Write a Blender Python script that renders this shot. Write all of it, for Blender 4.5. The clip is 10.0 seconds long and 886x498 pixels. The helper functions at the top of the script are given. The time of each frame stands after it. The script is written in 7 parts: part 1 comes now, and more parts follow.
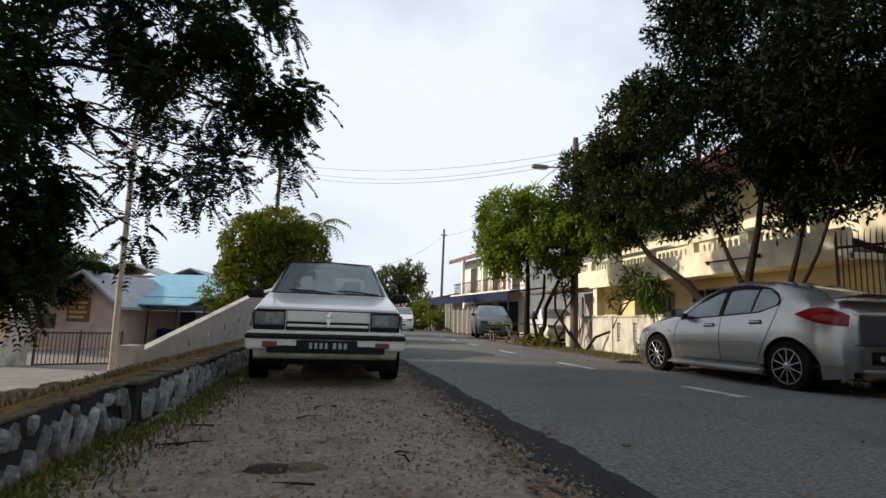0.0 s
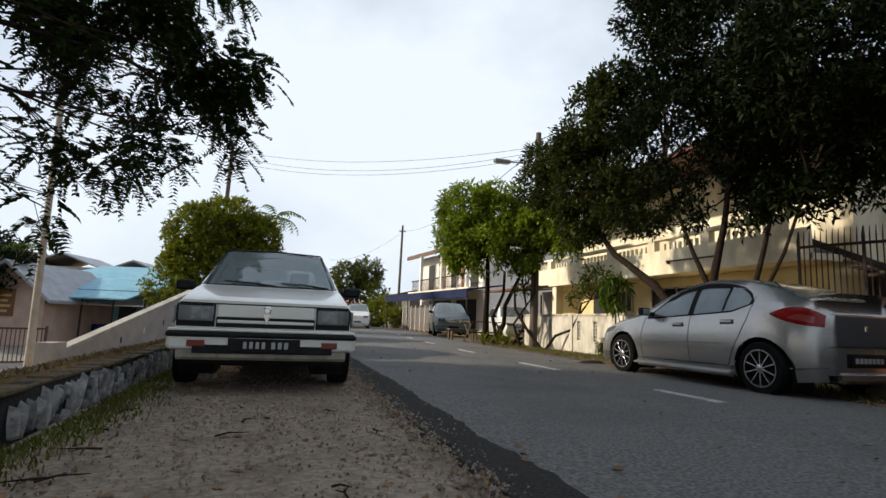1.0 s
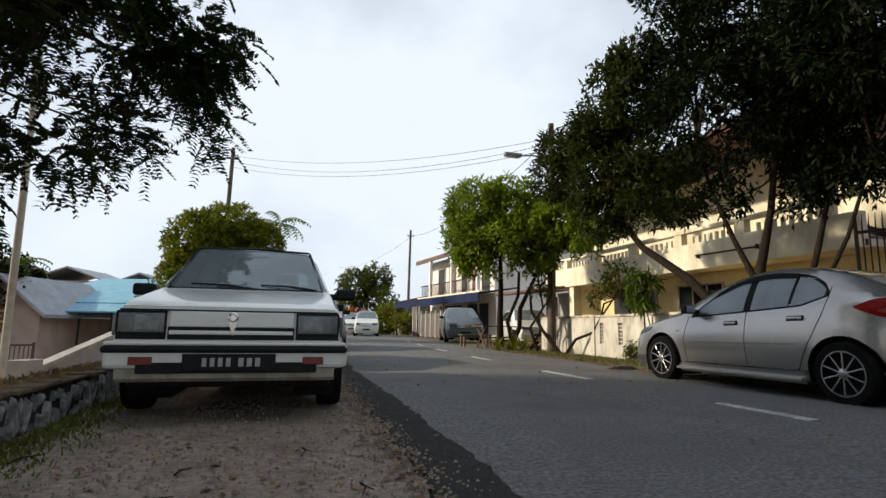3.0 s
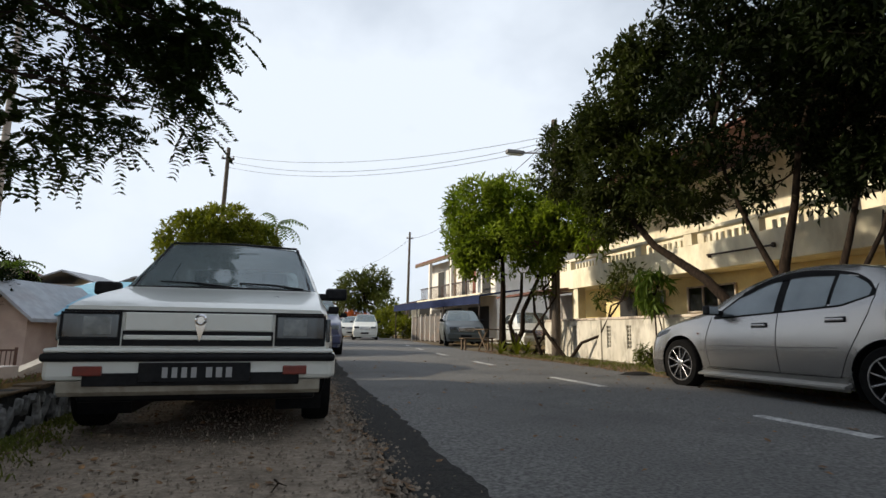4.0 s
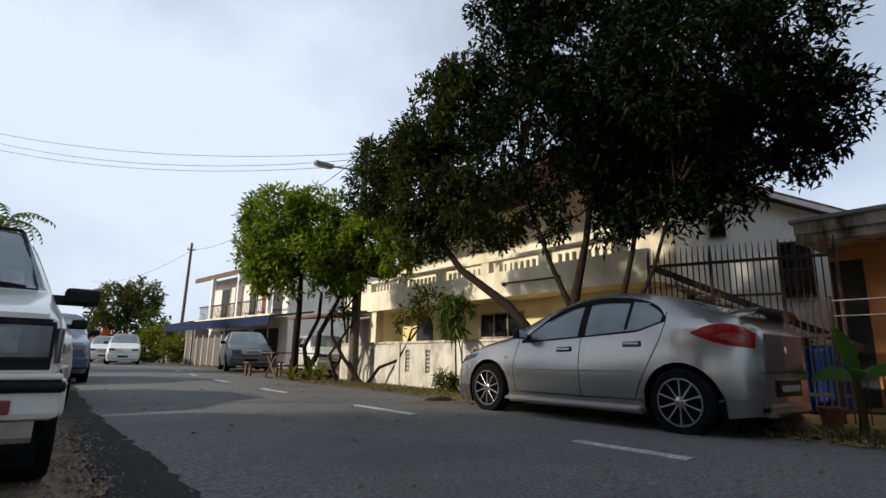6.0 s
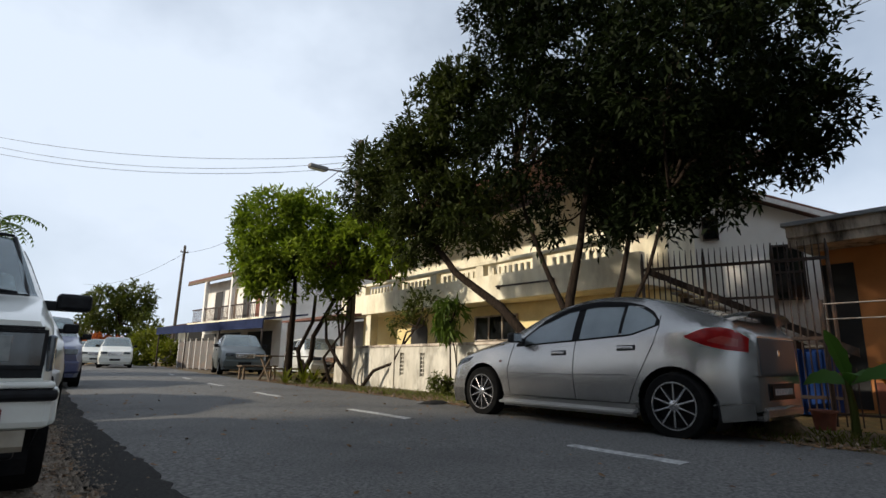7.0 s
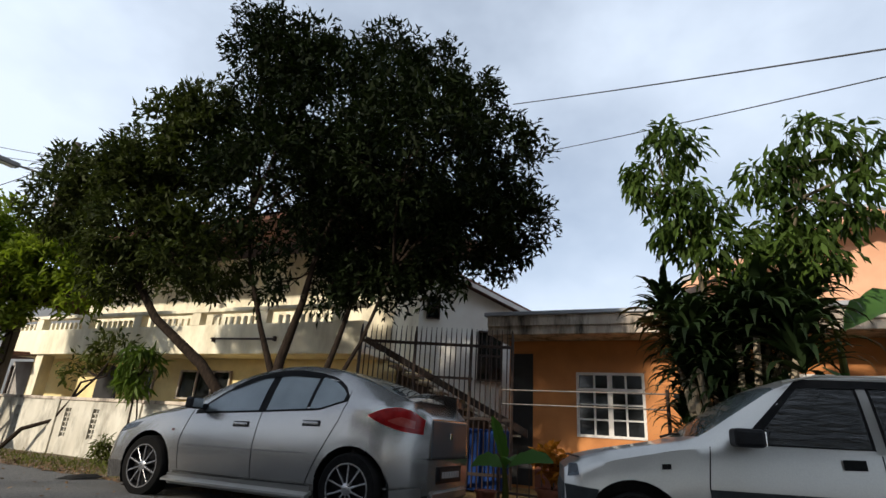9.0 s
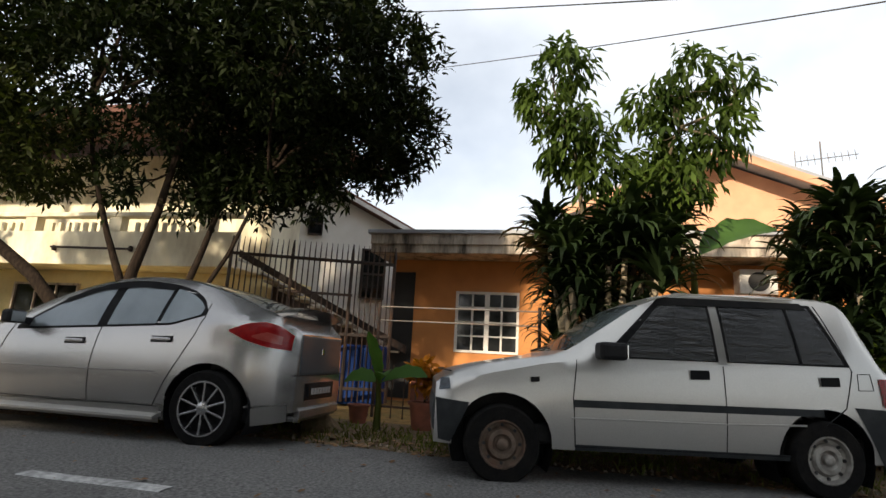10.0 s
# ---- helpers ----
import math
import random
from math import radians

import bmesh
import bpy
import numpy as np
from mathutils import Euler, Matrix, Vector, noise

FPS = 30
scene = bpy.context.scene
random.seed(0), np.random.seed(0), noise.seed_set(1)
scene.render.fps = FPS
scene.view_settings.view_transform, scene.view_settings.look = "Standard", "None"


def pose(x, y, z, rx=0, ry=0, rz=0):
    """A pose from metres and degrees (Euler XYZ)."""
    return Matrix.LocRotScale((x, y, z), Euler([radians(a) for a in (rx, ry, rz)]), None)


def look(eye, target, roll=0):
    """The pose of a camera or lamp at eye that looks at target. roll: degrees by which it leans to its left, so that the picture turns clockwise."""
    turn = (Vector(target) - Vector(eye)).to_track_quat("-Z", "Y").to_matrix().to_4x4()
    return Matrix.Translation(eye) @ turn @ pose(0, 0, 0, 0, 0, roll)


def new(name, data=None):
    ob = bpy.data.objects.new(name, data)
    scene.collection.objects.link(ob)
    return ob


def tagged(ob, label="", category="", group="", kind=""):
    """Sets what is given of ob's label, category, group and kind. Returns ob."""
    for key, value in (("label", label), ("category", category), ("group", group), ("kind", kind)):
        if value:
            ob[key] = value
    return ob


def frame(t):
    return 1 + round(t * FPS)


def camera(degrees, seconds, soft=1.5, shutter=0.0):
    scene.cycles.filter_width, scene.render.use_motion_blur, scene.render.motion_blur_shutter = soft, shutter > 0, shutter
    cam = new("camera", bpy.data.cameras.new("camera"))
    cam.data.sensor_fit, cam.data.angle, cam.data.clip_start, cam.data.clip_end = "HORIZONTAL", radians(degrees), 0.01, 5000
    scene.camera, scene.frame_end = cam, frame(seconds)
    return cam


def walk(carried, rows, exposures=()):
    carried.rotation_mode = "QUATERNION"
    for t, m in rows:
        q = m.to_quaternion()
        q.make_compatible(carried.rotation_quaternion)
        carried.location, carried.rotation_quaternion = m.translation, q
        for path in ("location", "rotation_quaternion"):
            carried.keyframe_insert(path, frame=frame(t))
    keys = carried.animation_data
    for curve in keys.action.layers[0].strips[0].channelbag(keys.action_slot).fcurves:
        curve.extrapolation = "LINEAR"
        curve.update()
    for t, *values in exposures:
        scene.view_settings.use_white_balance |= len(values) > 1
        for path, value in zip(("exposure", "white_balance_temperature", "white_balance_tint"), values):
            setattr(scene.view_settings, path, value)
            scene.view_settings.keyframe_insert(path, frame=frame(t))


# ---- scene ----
cam = camera(79.7, 10.0, soft=1.5)
PATH = [
    (0, (0.008, 0.272, 0.704), (1.040, 5.116, 1.388), 1.82),
    (0.5, (0.081, 0.578, 0.705), (1.209, 5.400, 1.392), 1.93),
    (1, (0.151, 0.882, 0.702), (1.563, 5.630, 1.377), 2.27),
    (1.5, (0.175, 1.051, 0.703), (1.348, 5.870, 1.341), 1.85),
    (2, (0.263, 1.291, 0.703), (1.365, 6.123, 1.366), 1.46),
    (2.5, (0.362, 1.594, 0.695), (1.670, 6.368, 1.402), 1.11),
    (4, (0.572, 2.446, 0.690), (1.903, 7.206, 1.447), 0.73),
    (4.5, (0.644, 2.773, 0.686), (2.064, 7.497, 1.506), 0.78),
    (5, (0.721, 3.200, 0.654), (3.030, 7.539, 1.572), 0.93),
    (5.5, (0.688, 3.223, 0.653), (3.613, 7.152, 1.655), 1.48),
    (7, (0.670, 3.223, 0.673), (3.711, 7.054, 1.707), 1.01),
    (7.5, (0.704, 3.159, 0.713), (3.821, 6.811, 2.110), 0.53),
    (8, (0.838, 3.065, 0.762), (4.520, 6.025, 2.400), -0.20),
    (8.5, (0.959, 3.034, 0.798), (5.021, 5.444, 2.441), 2.89),
    (9, (1.196, 3.043, 0.812), (5.470, 5.047, 2.462), 3.78),
    (9.5, (1.405, 3.070, 0.813), (5.971, 4.579, 2.184), 4.48),
    (10, (1.577, 3.090, 0.809), (6.363, 4.133, 1.815), 3.17),
]
walk(cam, [(t, look(eye, target, roll)) for t, eye, target, roll in PATH],
     [(0, 0.06, 6450, 10), (4.5, 0.0, 6480, 10), (5.5, -0.1, 6120, 10), (7.0, -0.08, 6200, 10), (7.5, -0.24, 5900, 10), (8.0, -0.3, 5880, 10), (8.5, -0.12, 5900, 10), (9.3, 0.2, 6350, 10), (10, 0.52, 6900, 11)])

# ---- light: a bright cloudy late-afternoon sky and a low warm sun from the left ----
SUN_DIR = Vector((-0.85, 0.30, 0.42)).normalized()
world = bpy.data.worlds.new("sky")
scene.world = world
world.use_nodes = True
wn, wl = world.node_tree.nodes, world.node_tree.links
bg = wn["Background"]
sky = wn.new("ShaderNodeTexSky")
sky.sky_type = "NISHITA"
sky.sun_disc = False
sky.sun_elevation = math.asin(SUN_DIR.z)
sky.sun_rotation = math.atan2(SUN_DIR.x, SUN_DIR.y)
tc = wn.new("ShaderNodeTexCoord")
mp = wn.new("ShaderNodeMapping")
mp.inputs["Scale"].default_value = (1.0, 1.0, 1.5)
cn = wn.new("ShaderNodeTexNoise")
cn.inputs["Scale"].default_value = 1.3
cn.inputs["Detail"].default_value = 6.0
cn.inputs["Roughness"].default_value = 0.52
ramp = wn.new("ShaderNodeValToRGB")
ramp.color_ramp.elements[0].position = 0.36
ramp.color_ramp.elements[0].color = (0.45, 0.45, 0.45, 1)
ramp.color_ramp.elements[1].position = 0.62
ramp.color_ramp.elements[1].color = (1, 1, 1, 1)
mixw = wn.new("ShaderNodeMix")
mixw.data_type = "RGBA"
mixw.inputs["B"].default_value = (9.0, 9.8, 10.8, 1)
wl.new(tc.outputs["Generated"], mp.inputs["Vector"])
wl.new(mp.outputs["Vector"], cn.inputs["Vector"])
wl.new(cn.outputs["Fac"], ramp.inputs["Fac"])
wl.new(ramp.outputs["Color"], mixw.inputs["Factor"])
wl.new(sky.outputs["Color"], mixw.inputs["A"])
wl.new(mixw.outputs["Result"], bg.inputs["Color"])
bg.inputs["Strength"].default_value = 0.095

sun_data = bpy.data.lights.new("sun", "SUN")
sun_data.energy = 5.0
sun_data.angle = radians(2.0)
sun_data.color = (1.0, 0.86, 0.66)
sun = new("sun", sun_data)
sun.matrix_world = look(SUN_DIR * 60, (0, 0, 0))
scene.view_settings.exposure = 0.0


# ---- materials ----
def mat(name, c1, c2=None, scale=6.0, rough=0.6, metal=0.0, bump=0.0, bscale=60.0, coat=0.0,
        stain=None, sscale=1.2, samount=0.5, vary=0.0, detail=8.0, stretch=(1, 1, 1), spec=0.5):
    """Two-scale procedural surface: grain between two colours, stains over it, fine relief."""
    m = bpy.data.materials.new(name)
    m.use_nodes = True
    n, l = m.node_tree.nodes, m.node_tree.links
    b = n["Principled BSDF"]
    co = n.new("ShaderNodeTexCoord")
    ma = n.new("ShaderNodeMapping")
    ma.inputs["Scale"].default_value = stretch
    ge = n.new("ShaderNodeNewGeometry")
    l.new(ge.outputs["Position"], ma.inputs["Vector"])
    t1 = n.new("ShaderNodeTexNoise")
    t1.inputs["Scale"].default_value = scale
    t1.inputs["Detail"].default_value = detail
    l.new(ma.outputs["Vector"], t1.inputs["Vector"])
    r1 = n.new("ShaderNodeValToRGB")
    r1.color_ramp.elements[0].position, r1.color_ramp.elements[1].position = 0.35, 0.66
    c2 = c2 or tuple(v * 0.8 for v in c1)
    r1.color_ramp.elements[0].color = (*c2, 1)
    r1.color_ramp.elements[1].color = (*c1, 1)
    l.new(t1.outputs["Fac"], r1.inputs["Fac"])
    out = r1.outputs["Color"]
    if stain:
        t2 = n.new("ShaderNodeTexNoise")
        t2.inputs["Scale"].default_value = sscale
        t2.inputs["Detail"].default_value = 9.0
        t2.inputs["Roughness"].default_value = 0.65
        l.new(ma.outputs["Vector"], t2.inputs["Vector"])
        r2 = n.new("ShaderNodeValToRGB")
        r2.color_ramp.elements[0].position, r2.color_ramp.elements[1].position = 0.48, 0.68
        r2.color_ramp.elements[1].color = (samount, samount, samount, 1)
        l.new(t2.outputs["Fac"], r2.inputs["Fac"])
        mx = n.new("ShaderNodeMix")
        mx.data_type = "RGBA"
        mx.inputs["B"].default_value = (*stain, 1)
        l.new(r2.outputs["Color"], mx.inputs["Factor"])
        l.new(out, mx.inputs["A"])
        out = mx.outputs["Result"]
    if vary:
        rn = n.new("ShaderNodeObjectInfo").outputs["Random"] if vary > 0 else ge.outputs["Random Per Island"]
        mr = n.new("ShaderNodeMapRange")
        mr.inputs["To Min"].default_value, mr.inputs["To Max"].default_value = 1 - abs(vary), 1 + abs(vary)
        l.new(rn, mr.inputs["Value"])
        hs = n.new("ShaderNodeHueSaturation")
        l.new(mr.outputs["Result"], hs.inputs["Value"])
        l.new(out, hs.inputs["Color"])
        out = hs.outputs["Color"]
    l.new(out, b.inputs["Base Color"])
    b.inputs["Roughness"].default_value = rough
    b.inputs["Metallic"].default_value = metal
    b.inputs["Coat Weight"].default_value = coat
    b.inputs["Specular IOR Level"].default_value = spec
    b.inputs["Coat Roughness"].default_value = 0.06
    if bump:
        t3 = n.new("ShaderNodeTexNoise")
        t3.inputs["Scale"].default_value = bscale
        t3.inputs["Detail"].default_value = 6.0
        l.new(ma.outputs["Vector"], t3.inputs["Vector"])
        bp = n.new("ShaderNodeBump")
        bp.inputs["Strength"].default_value = bump
        bp.inputs["Distance"].default_value = 0.02
        l.new(t3.outputs["Fac"], bp.inputs["Height"])
        l.new(bp.outputs["Normal"], b.inputs["Normal"])
        l.new(bp.outputs["Normal"], b.inputs["Coat Normal"])
    return m


def leaf_mat(name, c1, c2, trans=0.25, rough=0.5):
    m = mat(name, c1, c2, scale=1.3, rough=rough, vary=-0.45)
    n, l = m.node_tree.nodes, m.node_tree.links
    b, o = n["Principled BSDF"], n["Material Output"]
    b.inputs["Specular IOR Level"].default_value = 0.07
    tr = n.new("ShaderNodeBsdfTranslucent")
    tr.inputs["Color"].default_value = (c1[0] * 1.3, c1[1] * 1.5, c1[2] * 0.7, 1)
    mx = n.new("ShaderNodeMixShader")
    mx.inputs["Fac"].default_value = trans
    l.new(b.outputs["BSDF"], mx.inputs[1])
    l.new(tr.outputs["BSDF"], mx.inputs[2])
    l.new(mx.outputs["Shader"], o.inputs["Surface"])
    return m


def clear_glass(name, tint, fac=0.35):
    m = bpy.data.materials.new(name)
    m.use_nodes = True
    n, l = m.node_tree.nodes, m.node_tree.links
    b, o = n["Principled BSDF"], n["Material Output"]
    # pale bluish base paints in some of the sky's reflection
    b.inputs["Base Color"].default_value = (0.3, 0.36, 0.38, 1)
    b.inputs["Metallic"].default_value = 0.35
    b.inputs["Roughness"].default_value = 0.03
    b.inputs["Coat Weight"].default_value = 0.9
    tr = n.new("ShaderNodeBsdfTransparent")
    tr.inputs["Color"].default_value = (*tint, 1)
    mx = n.new("ShaderNodeMixShader")
    mx.inputs["Fac"].default_value = fac
    l.new(b.outputs["BSDF"], mx.inputs[1])
    l.new(tr.outputs["BSDF"], mx.inputs[2])
    l.new(mx.outputs["Shader"], o.inputs["Surface"])
    return m


M = {}
M["asphalt"] = mat("asphalt", (0.16, 0.157, 0.15), (0.048, 0.047, 0.046), scale=46, rough=0.8, bump=0.5, bscale=110, stain=(0.042, 0.042, 0.042), sscale=0.5, samount=0.6)
M["asphalt_edge"] = mat("asphalt_edge", (0.042, 0.041, 0.039), (0.018, 0.018, 0.018), scale=50, rough=0.9, bump=0.9, bscale=70, stain=(0.05, 0.044, 0.038), sscale=6, samount=0.4, spec=0.15)
M["gravel"] = mat("gravel", (0.29, 0.235, 0.18), (0.17, 0.135, 0.1), scale=28, rough=0.95, bump=0.8, bscale=55, stain=(0.075, 0.057, 0.04), sscale=2.2, samount=0.6)
M["earth"] = mat("earth", (0.13, 0.085, 0.045), (0.07, 0.046, 0.025), scale=14, rough=0.97, bump=0.8, bscale=40, stain=(0.07, 0.085, 0.025), sscale=1.6, samount=0.7)
M["lawn"] = mat("lawn", (0.12, 0.15, 0.04), (0.1, 0.085, 0.03), scale=4, rough=0.95, bump=0.7, bscale=50, stain=(0.19, 0.15, 0.07), sscale=1.0, samount=0.6)
M["dry_verge"] = mat("dry_verge", (0.27, 0.16, 0.042), (0.13, 0.08, 0.024), scale=9, rough=0.97, bump=0.9, bscale=45, stain=(0.1, 0.1, 0.025), sscale=1.4, samount=0.7)
M["concrete"] = mat("concrete", (0.42, 0.4, 0.36), (0.32, 0.3, 0.27), scale=5, rough=0.9, bump=0.25, bscale=40, stain=(0.12, 0.11, 0.1), sscale=1.1, samount=0.5)
M["drive"] = mat("driveway_concrete", (0.17, 0.158, 0.145), (0.12, 0.11, 0.1), scale=3, rough=0.9, bump=0.2, stain=(0.25, 0.22, 0.18), sscale=0.7, samount=0.5)
M["lane_paint"] = mat("lane_paint", (0.46, 0.46, 0.45), (0.2, 0.2, 0.195), scale=22, rough=0.7, bump=0.3, stain=(0.12, 0.12, 0.12), sscale=6, samount=0.6)
M["mortar"] = mat("dark_mortar", (0.016, 0.015, 0.014), (0.008, 0.008, 0.008), scale=20, rough=0.95, bump=0.8, bscale=50)
M["rubble"] = mat("rubble_stone", (0.27, 0.27, 0.268), (0.13, 0.13, 0.128), scale=14, rough=0.85, bump=0.5, bscale=45, stain=(0.03, 0.028, 0.025), sscale=13, samount=0.85, vary=0.4)
M["wall_paint"] = mat("old_white_wall", (0.6, 0.57, 0.49), (0.45, 0.42, 0.35), scale=2.5, rough=0.85, bump=0.15, stain=(0.13, 0.115, 0.09), sscale=2.1, samount=0.85, stretch=(1, 1, 0.45))
M["grey_wall"] = mat("grey_rendered_wall", (0.38, 0.35, 0.33), (0.3, 0.275, 0.26), scale=3, rough=0.85, bump=0.12, stain=(0.24, 0.22, 0.2), sscale=0.9, samount=0.5)
M["yellow_wall"] = mat("yellow_house_wall", (0.8, 0.67, 0.34), (0.73, 0.59, 0.29), scale=2, rough=0.8, bump=0.1, stain=(0.4, 0.3, 0.14), sscale=0.8, samount=0.4)
M["cream"] = mat("cream_parapet", (0.8, 0.75, 0.59), (0.68, 0.62, 0.46), scale=2, rough=0.8, bump=0.12, stain=(0.25, 0.2, 0.13), sscale=1.2, samount=0.55, stretch=(1, 1, 0.4))
M["white_wall"] = mat("white_house_wall", (0.78, 0.76, 0.72), (0.7, 0.67, 0.62), scale=2, rough=0.8, bump=0.1, stain=(0.45, 0.42, 0.38), sscale=0.8, samount=0.4)
M["orange_wall"] = mat("orange_house_wall", (0.52, 0.215, 0.066), (0.42, 0.165, 0.05), scale=2.2, rough=0.82, bump=0.12, stain=(0.36, 0.15, 0.06), sscale=1.0, samount=0.4)
M["peach_wall"] = mat("peach_gable_wall", (0.62, 0.35, 0.22), (0.54, 0.29, 0.18), scale=2, rough=0.82, bump=0.1)
M["lamp_grey"] = mat("grey_lamp_casting", (0.16, 0.16, 0.16), (0.11, 0.11, 0.11), rough=0.5)
M["leaf_dusky"] = leaf_mat("dusky_olive_leaf", (0.045, 0.055, 0.016), (0.016, 0.022, 0.006), 0.16, 0.6)
M["leaf_bright"] = leaf_mat("sunny_fruit_tree_leaf", (0.17, 0.21, 0.022), (0.07, 0.105, 0.012), 0.3)
M["fascia"] = mat("stained_concrete_fascia", (0.56, 0.49, 0.41), (0.4, 0.33, 0.27), scale=3.5, rough=0.9, bump=0.2, stain=(0.03, 0.026, 0.022), sscale=3.2, samount=1.0, stretch=(1, 1, 0.22))
M["pink_wall"] = mat("pinkish_house_wall", (0.5, 0.38, 0.32), (0.42, 0.31, 0.26), scale=2, rough=0.85, bump=0.1, stain=(0.25, 0.2, 0.17), sscale=0.8, samount=0.4)
M["roof_grey"] = mat("grey_sheet_roof", (0.34, 0.36, 0.4), (0.26, 0.28, 0.31), scale=3, rough=0.55, bump=0.1, stain=(0.18, 0.13, 0.1), sscale=0.8, samount=0.4)
M["roof_blue"] = mat("blue_awning_sheet", (0.16, 0.4, 0.52), (0.11, 0.3, 0.42), scale=3, rough=0.5, stain=(0.3, 0.42, 0.48), sscale=0.8, samount=0.5)
M["blue_wall"] = mat("turquoise_wall", (0.13, 0.36, 0.46), (0.1, 0.29, 0.38), scale=2, rough=0.8, stain=(0.08, 0.16, 0.2), sscale=0.9, samount=0.5)
M["navy"] = mat("navy_awning_canvas", (0.018, 0.028, 0.075), (0.012, 0.018, 0.05), scale=3, rough=0.8, spec=0.1)
M["roof_red"] = mat("red_tile_roof", (0.17, 0.075, 0.055), (0.11, 0.05, 0.038), scale=6, rough=0.85, bump=0.4)
M["dark"] = mat("dark_opening", (0.012, 0.012, 0.013), (0.008, 0.008, 0.009), rough=0.7)
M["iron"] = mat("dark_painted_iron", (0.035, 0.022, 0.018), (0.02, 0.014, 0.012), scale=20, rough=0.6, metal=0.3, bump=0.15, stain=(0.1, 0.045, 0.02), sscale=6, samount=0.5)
M["gate_brown"] = mat("brown_painted_iron", (0.1, 0.05, 0.038), (0.07, 0.036, 0.028), scale=15, rough=0.6, metal=0.1)
M["galv"] = mat("galvanised_pipe", (0.17, 0.16, 0.15), (0.1, 0.095, 0.09), scale=12, rough=0.55, metal=0.5, stain=(0.3, 0.15, 0.07), sscale=4, samount=0.4)
M["pole"] = mat("weathered_utility_pole", (0.12, 0.095, 0.072), (0.06, 0.048, 0.038), scale=10, rough=0.9, bump=0.3, stretch=(4, 4, 0.5))
M["pole_pale"] = mat("pale_concrete_pole", (0.48, 0.44, 0.38), (0.38, 0.34, 0.29), scale=6, rough=0.9, bump=0.2)
M["wire"] = mat("black_cable", (0.015, 0.015, 0.016), rough=0.6)
M["bark"] = mat("grey_brown_bark", (0.036, 0.026, 0.019), (0.014, 0.01, 0.008), scale=12, rough=0.95, bump=0.9, bscale=30, stretch=(3, 3, 0.6), spec=0.08)
M["bark_mid"] = mat("grey_green_stem_bark", (0.13, 0.11, 0.075), (0.07, 0.06, 0.04), scale=10, rough=0.9, bump=0.5, bscale=30, spec=0.1)
M["bark_pale"] = mat("pale_bark", (0.32, 0.27, 0.2), (0.2, 0.16, 0.11), scale=10, rough=0.9, bump=0.5, bscale=30)
M["wood"] = mat("weathered_plank_wood", (0.15, 0.105, 0.065), (0.09, 0.062, 0.04), scale=8, rough=0.85, bump=0.3, stretch=(6, 1, 6))
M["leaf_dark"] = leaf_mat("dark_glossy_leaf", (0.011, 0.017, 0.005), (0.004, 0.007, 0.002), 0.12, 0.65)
M["leaf_mid"] = leaf_mat("mid_green_leaf", (0.085, 0.125, 0.02), (0.032, 0.055, 0.009), 0.28)
M["leaf_sapling"] = leaf_mat("deep_green_sapling_leaf", (0.058, 0.092, 0.018), (0.02, 0.036, 0.008), 0.25)
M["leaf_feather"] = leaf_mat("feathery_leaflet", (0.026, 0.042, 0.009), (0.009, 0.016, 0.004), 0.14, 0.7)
M["leaf_yellow"] = leaf_mat("yellow_green_leaf", (0.16, 0.165, 0.018), (0.06, 0.075, 0.01), 0.25)
M["leaf_strap"] = leaf_mat("strap_leaf", (0.022, 0.036, 0.013), (0.01, 0.018, 0.007), 0.1, 0.5)
M["leaf_banana"] = leaf_mat("banana_leaf", (0.055, 0.12, 0.028), (0.03, 0.07, 0.016), 0.3, 0.45)
M["leaf_olive"] = leaf_mat("olive_leaf", (0.09, 0.1, 0.025), (0.04, 0.05, 0.012), 0.2)
M["grass"] = leaf_mat("grass_blade", (0.1, 0.12, 0.028), (0.075, 0.062, 0.02), 0.2, 0.7)
M["dry_leaf"] = mat("fallen_dry_leaf", (0.2, 0.11, 0.045), (0.09, 0.05, 0.025), scale=30, rough=0.8, vary=-0.4)
M["pebble"] = mat("pebble", (0.215, 0.175, 0.135), (0.12, 0.095, 0.072), scale=40, rough=0.9, vary=-0.45)
M["car_white"] = mat("aged_white_car_paint", (0.66, 0.67, 0.63), (0.6, 0.61, 0.57), scale=3, rough=0.33, coat=0.6, stain=(0.45, 0.44, 0.39), sscale=3, samount=0.35)
# white paint darkened for both dust and the shade below the bumper
M["car_dusty_shaded"] = mat("dusty_shaded_white_car_paint", (0.4, 0.37, 0.31), (0.28, 0.25, 0.2), scale=9, rough=0.6, stain=(0.14, 0.115, 0.085), sscale=5, samount=0.7)
M["car_silver"] = mat("metallic_grey_silver_paint", (0.37, 0.362, 0.352), (0.325, 0.318, 0.312), scale=200, rough=0.27, metal=0.82, coat=0.35, stain=(0.25, 0.245, 0.235), sscale=2.0, samount=0.25)
M["car_pale_silver"] = mat("pale_silver_paint", (0.44, 0.435, 0.415), (0.39, 0.385, 0.37), scale=150, rough=0.33, metal=0.7, coat=0.5, stain=(0.36, 0.35, 0.33), sscale=2.4, samount=0.4)
M["car_teal"] = mat("grey_green_paint", (0.09, 0.105, 0.105), (0.07, 0.083, 0.083), scale=100, rough=0.4, metal=0.3, coat=0.3)
M["car_navy"] = mat("navy_paint", (0.02, 0.03, 0.1), (0.015, 0.022, 0.08), scale=60, rough=0.3, coat=0.7)
M["black_plastic"] = mat("black_trim_plastic", (0.009, 0.01, 0.012), (0.005, 0.005, 0.006), scale=30, rough=0.5, spec=0.16, stain=(0.03, 0.027, 0.025), sscale=5, samount=0.3)
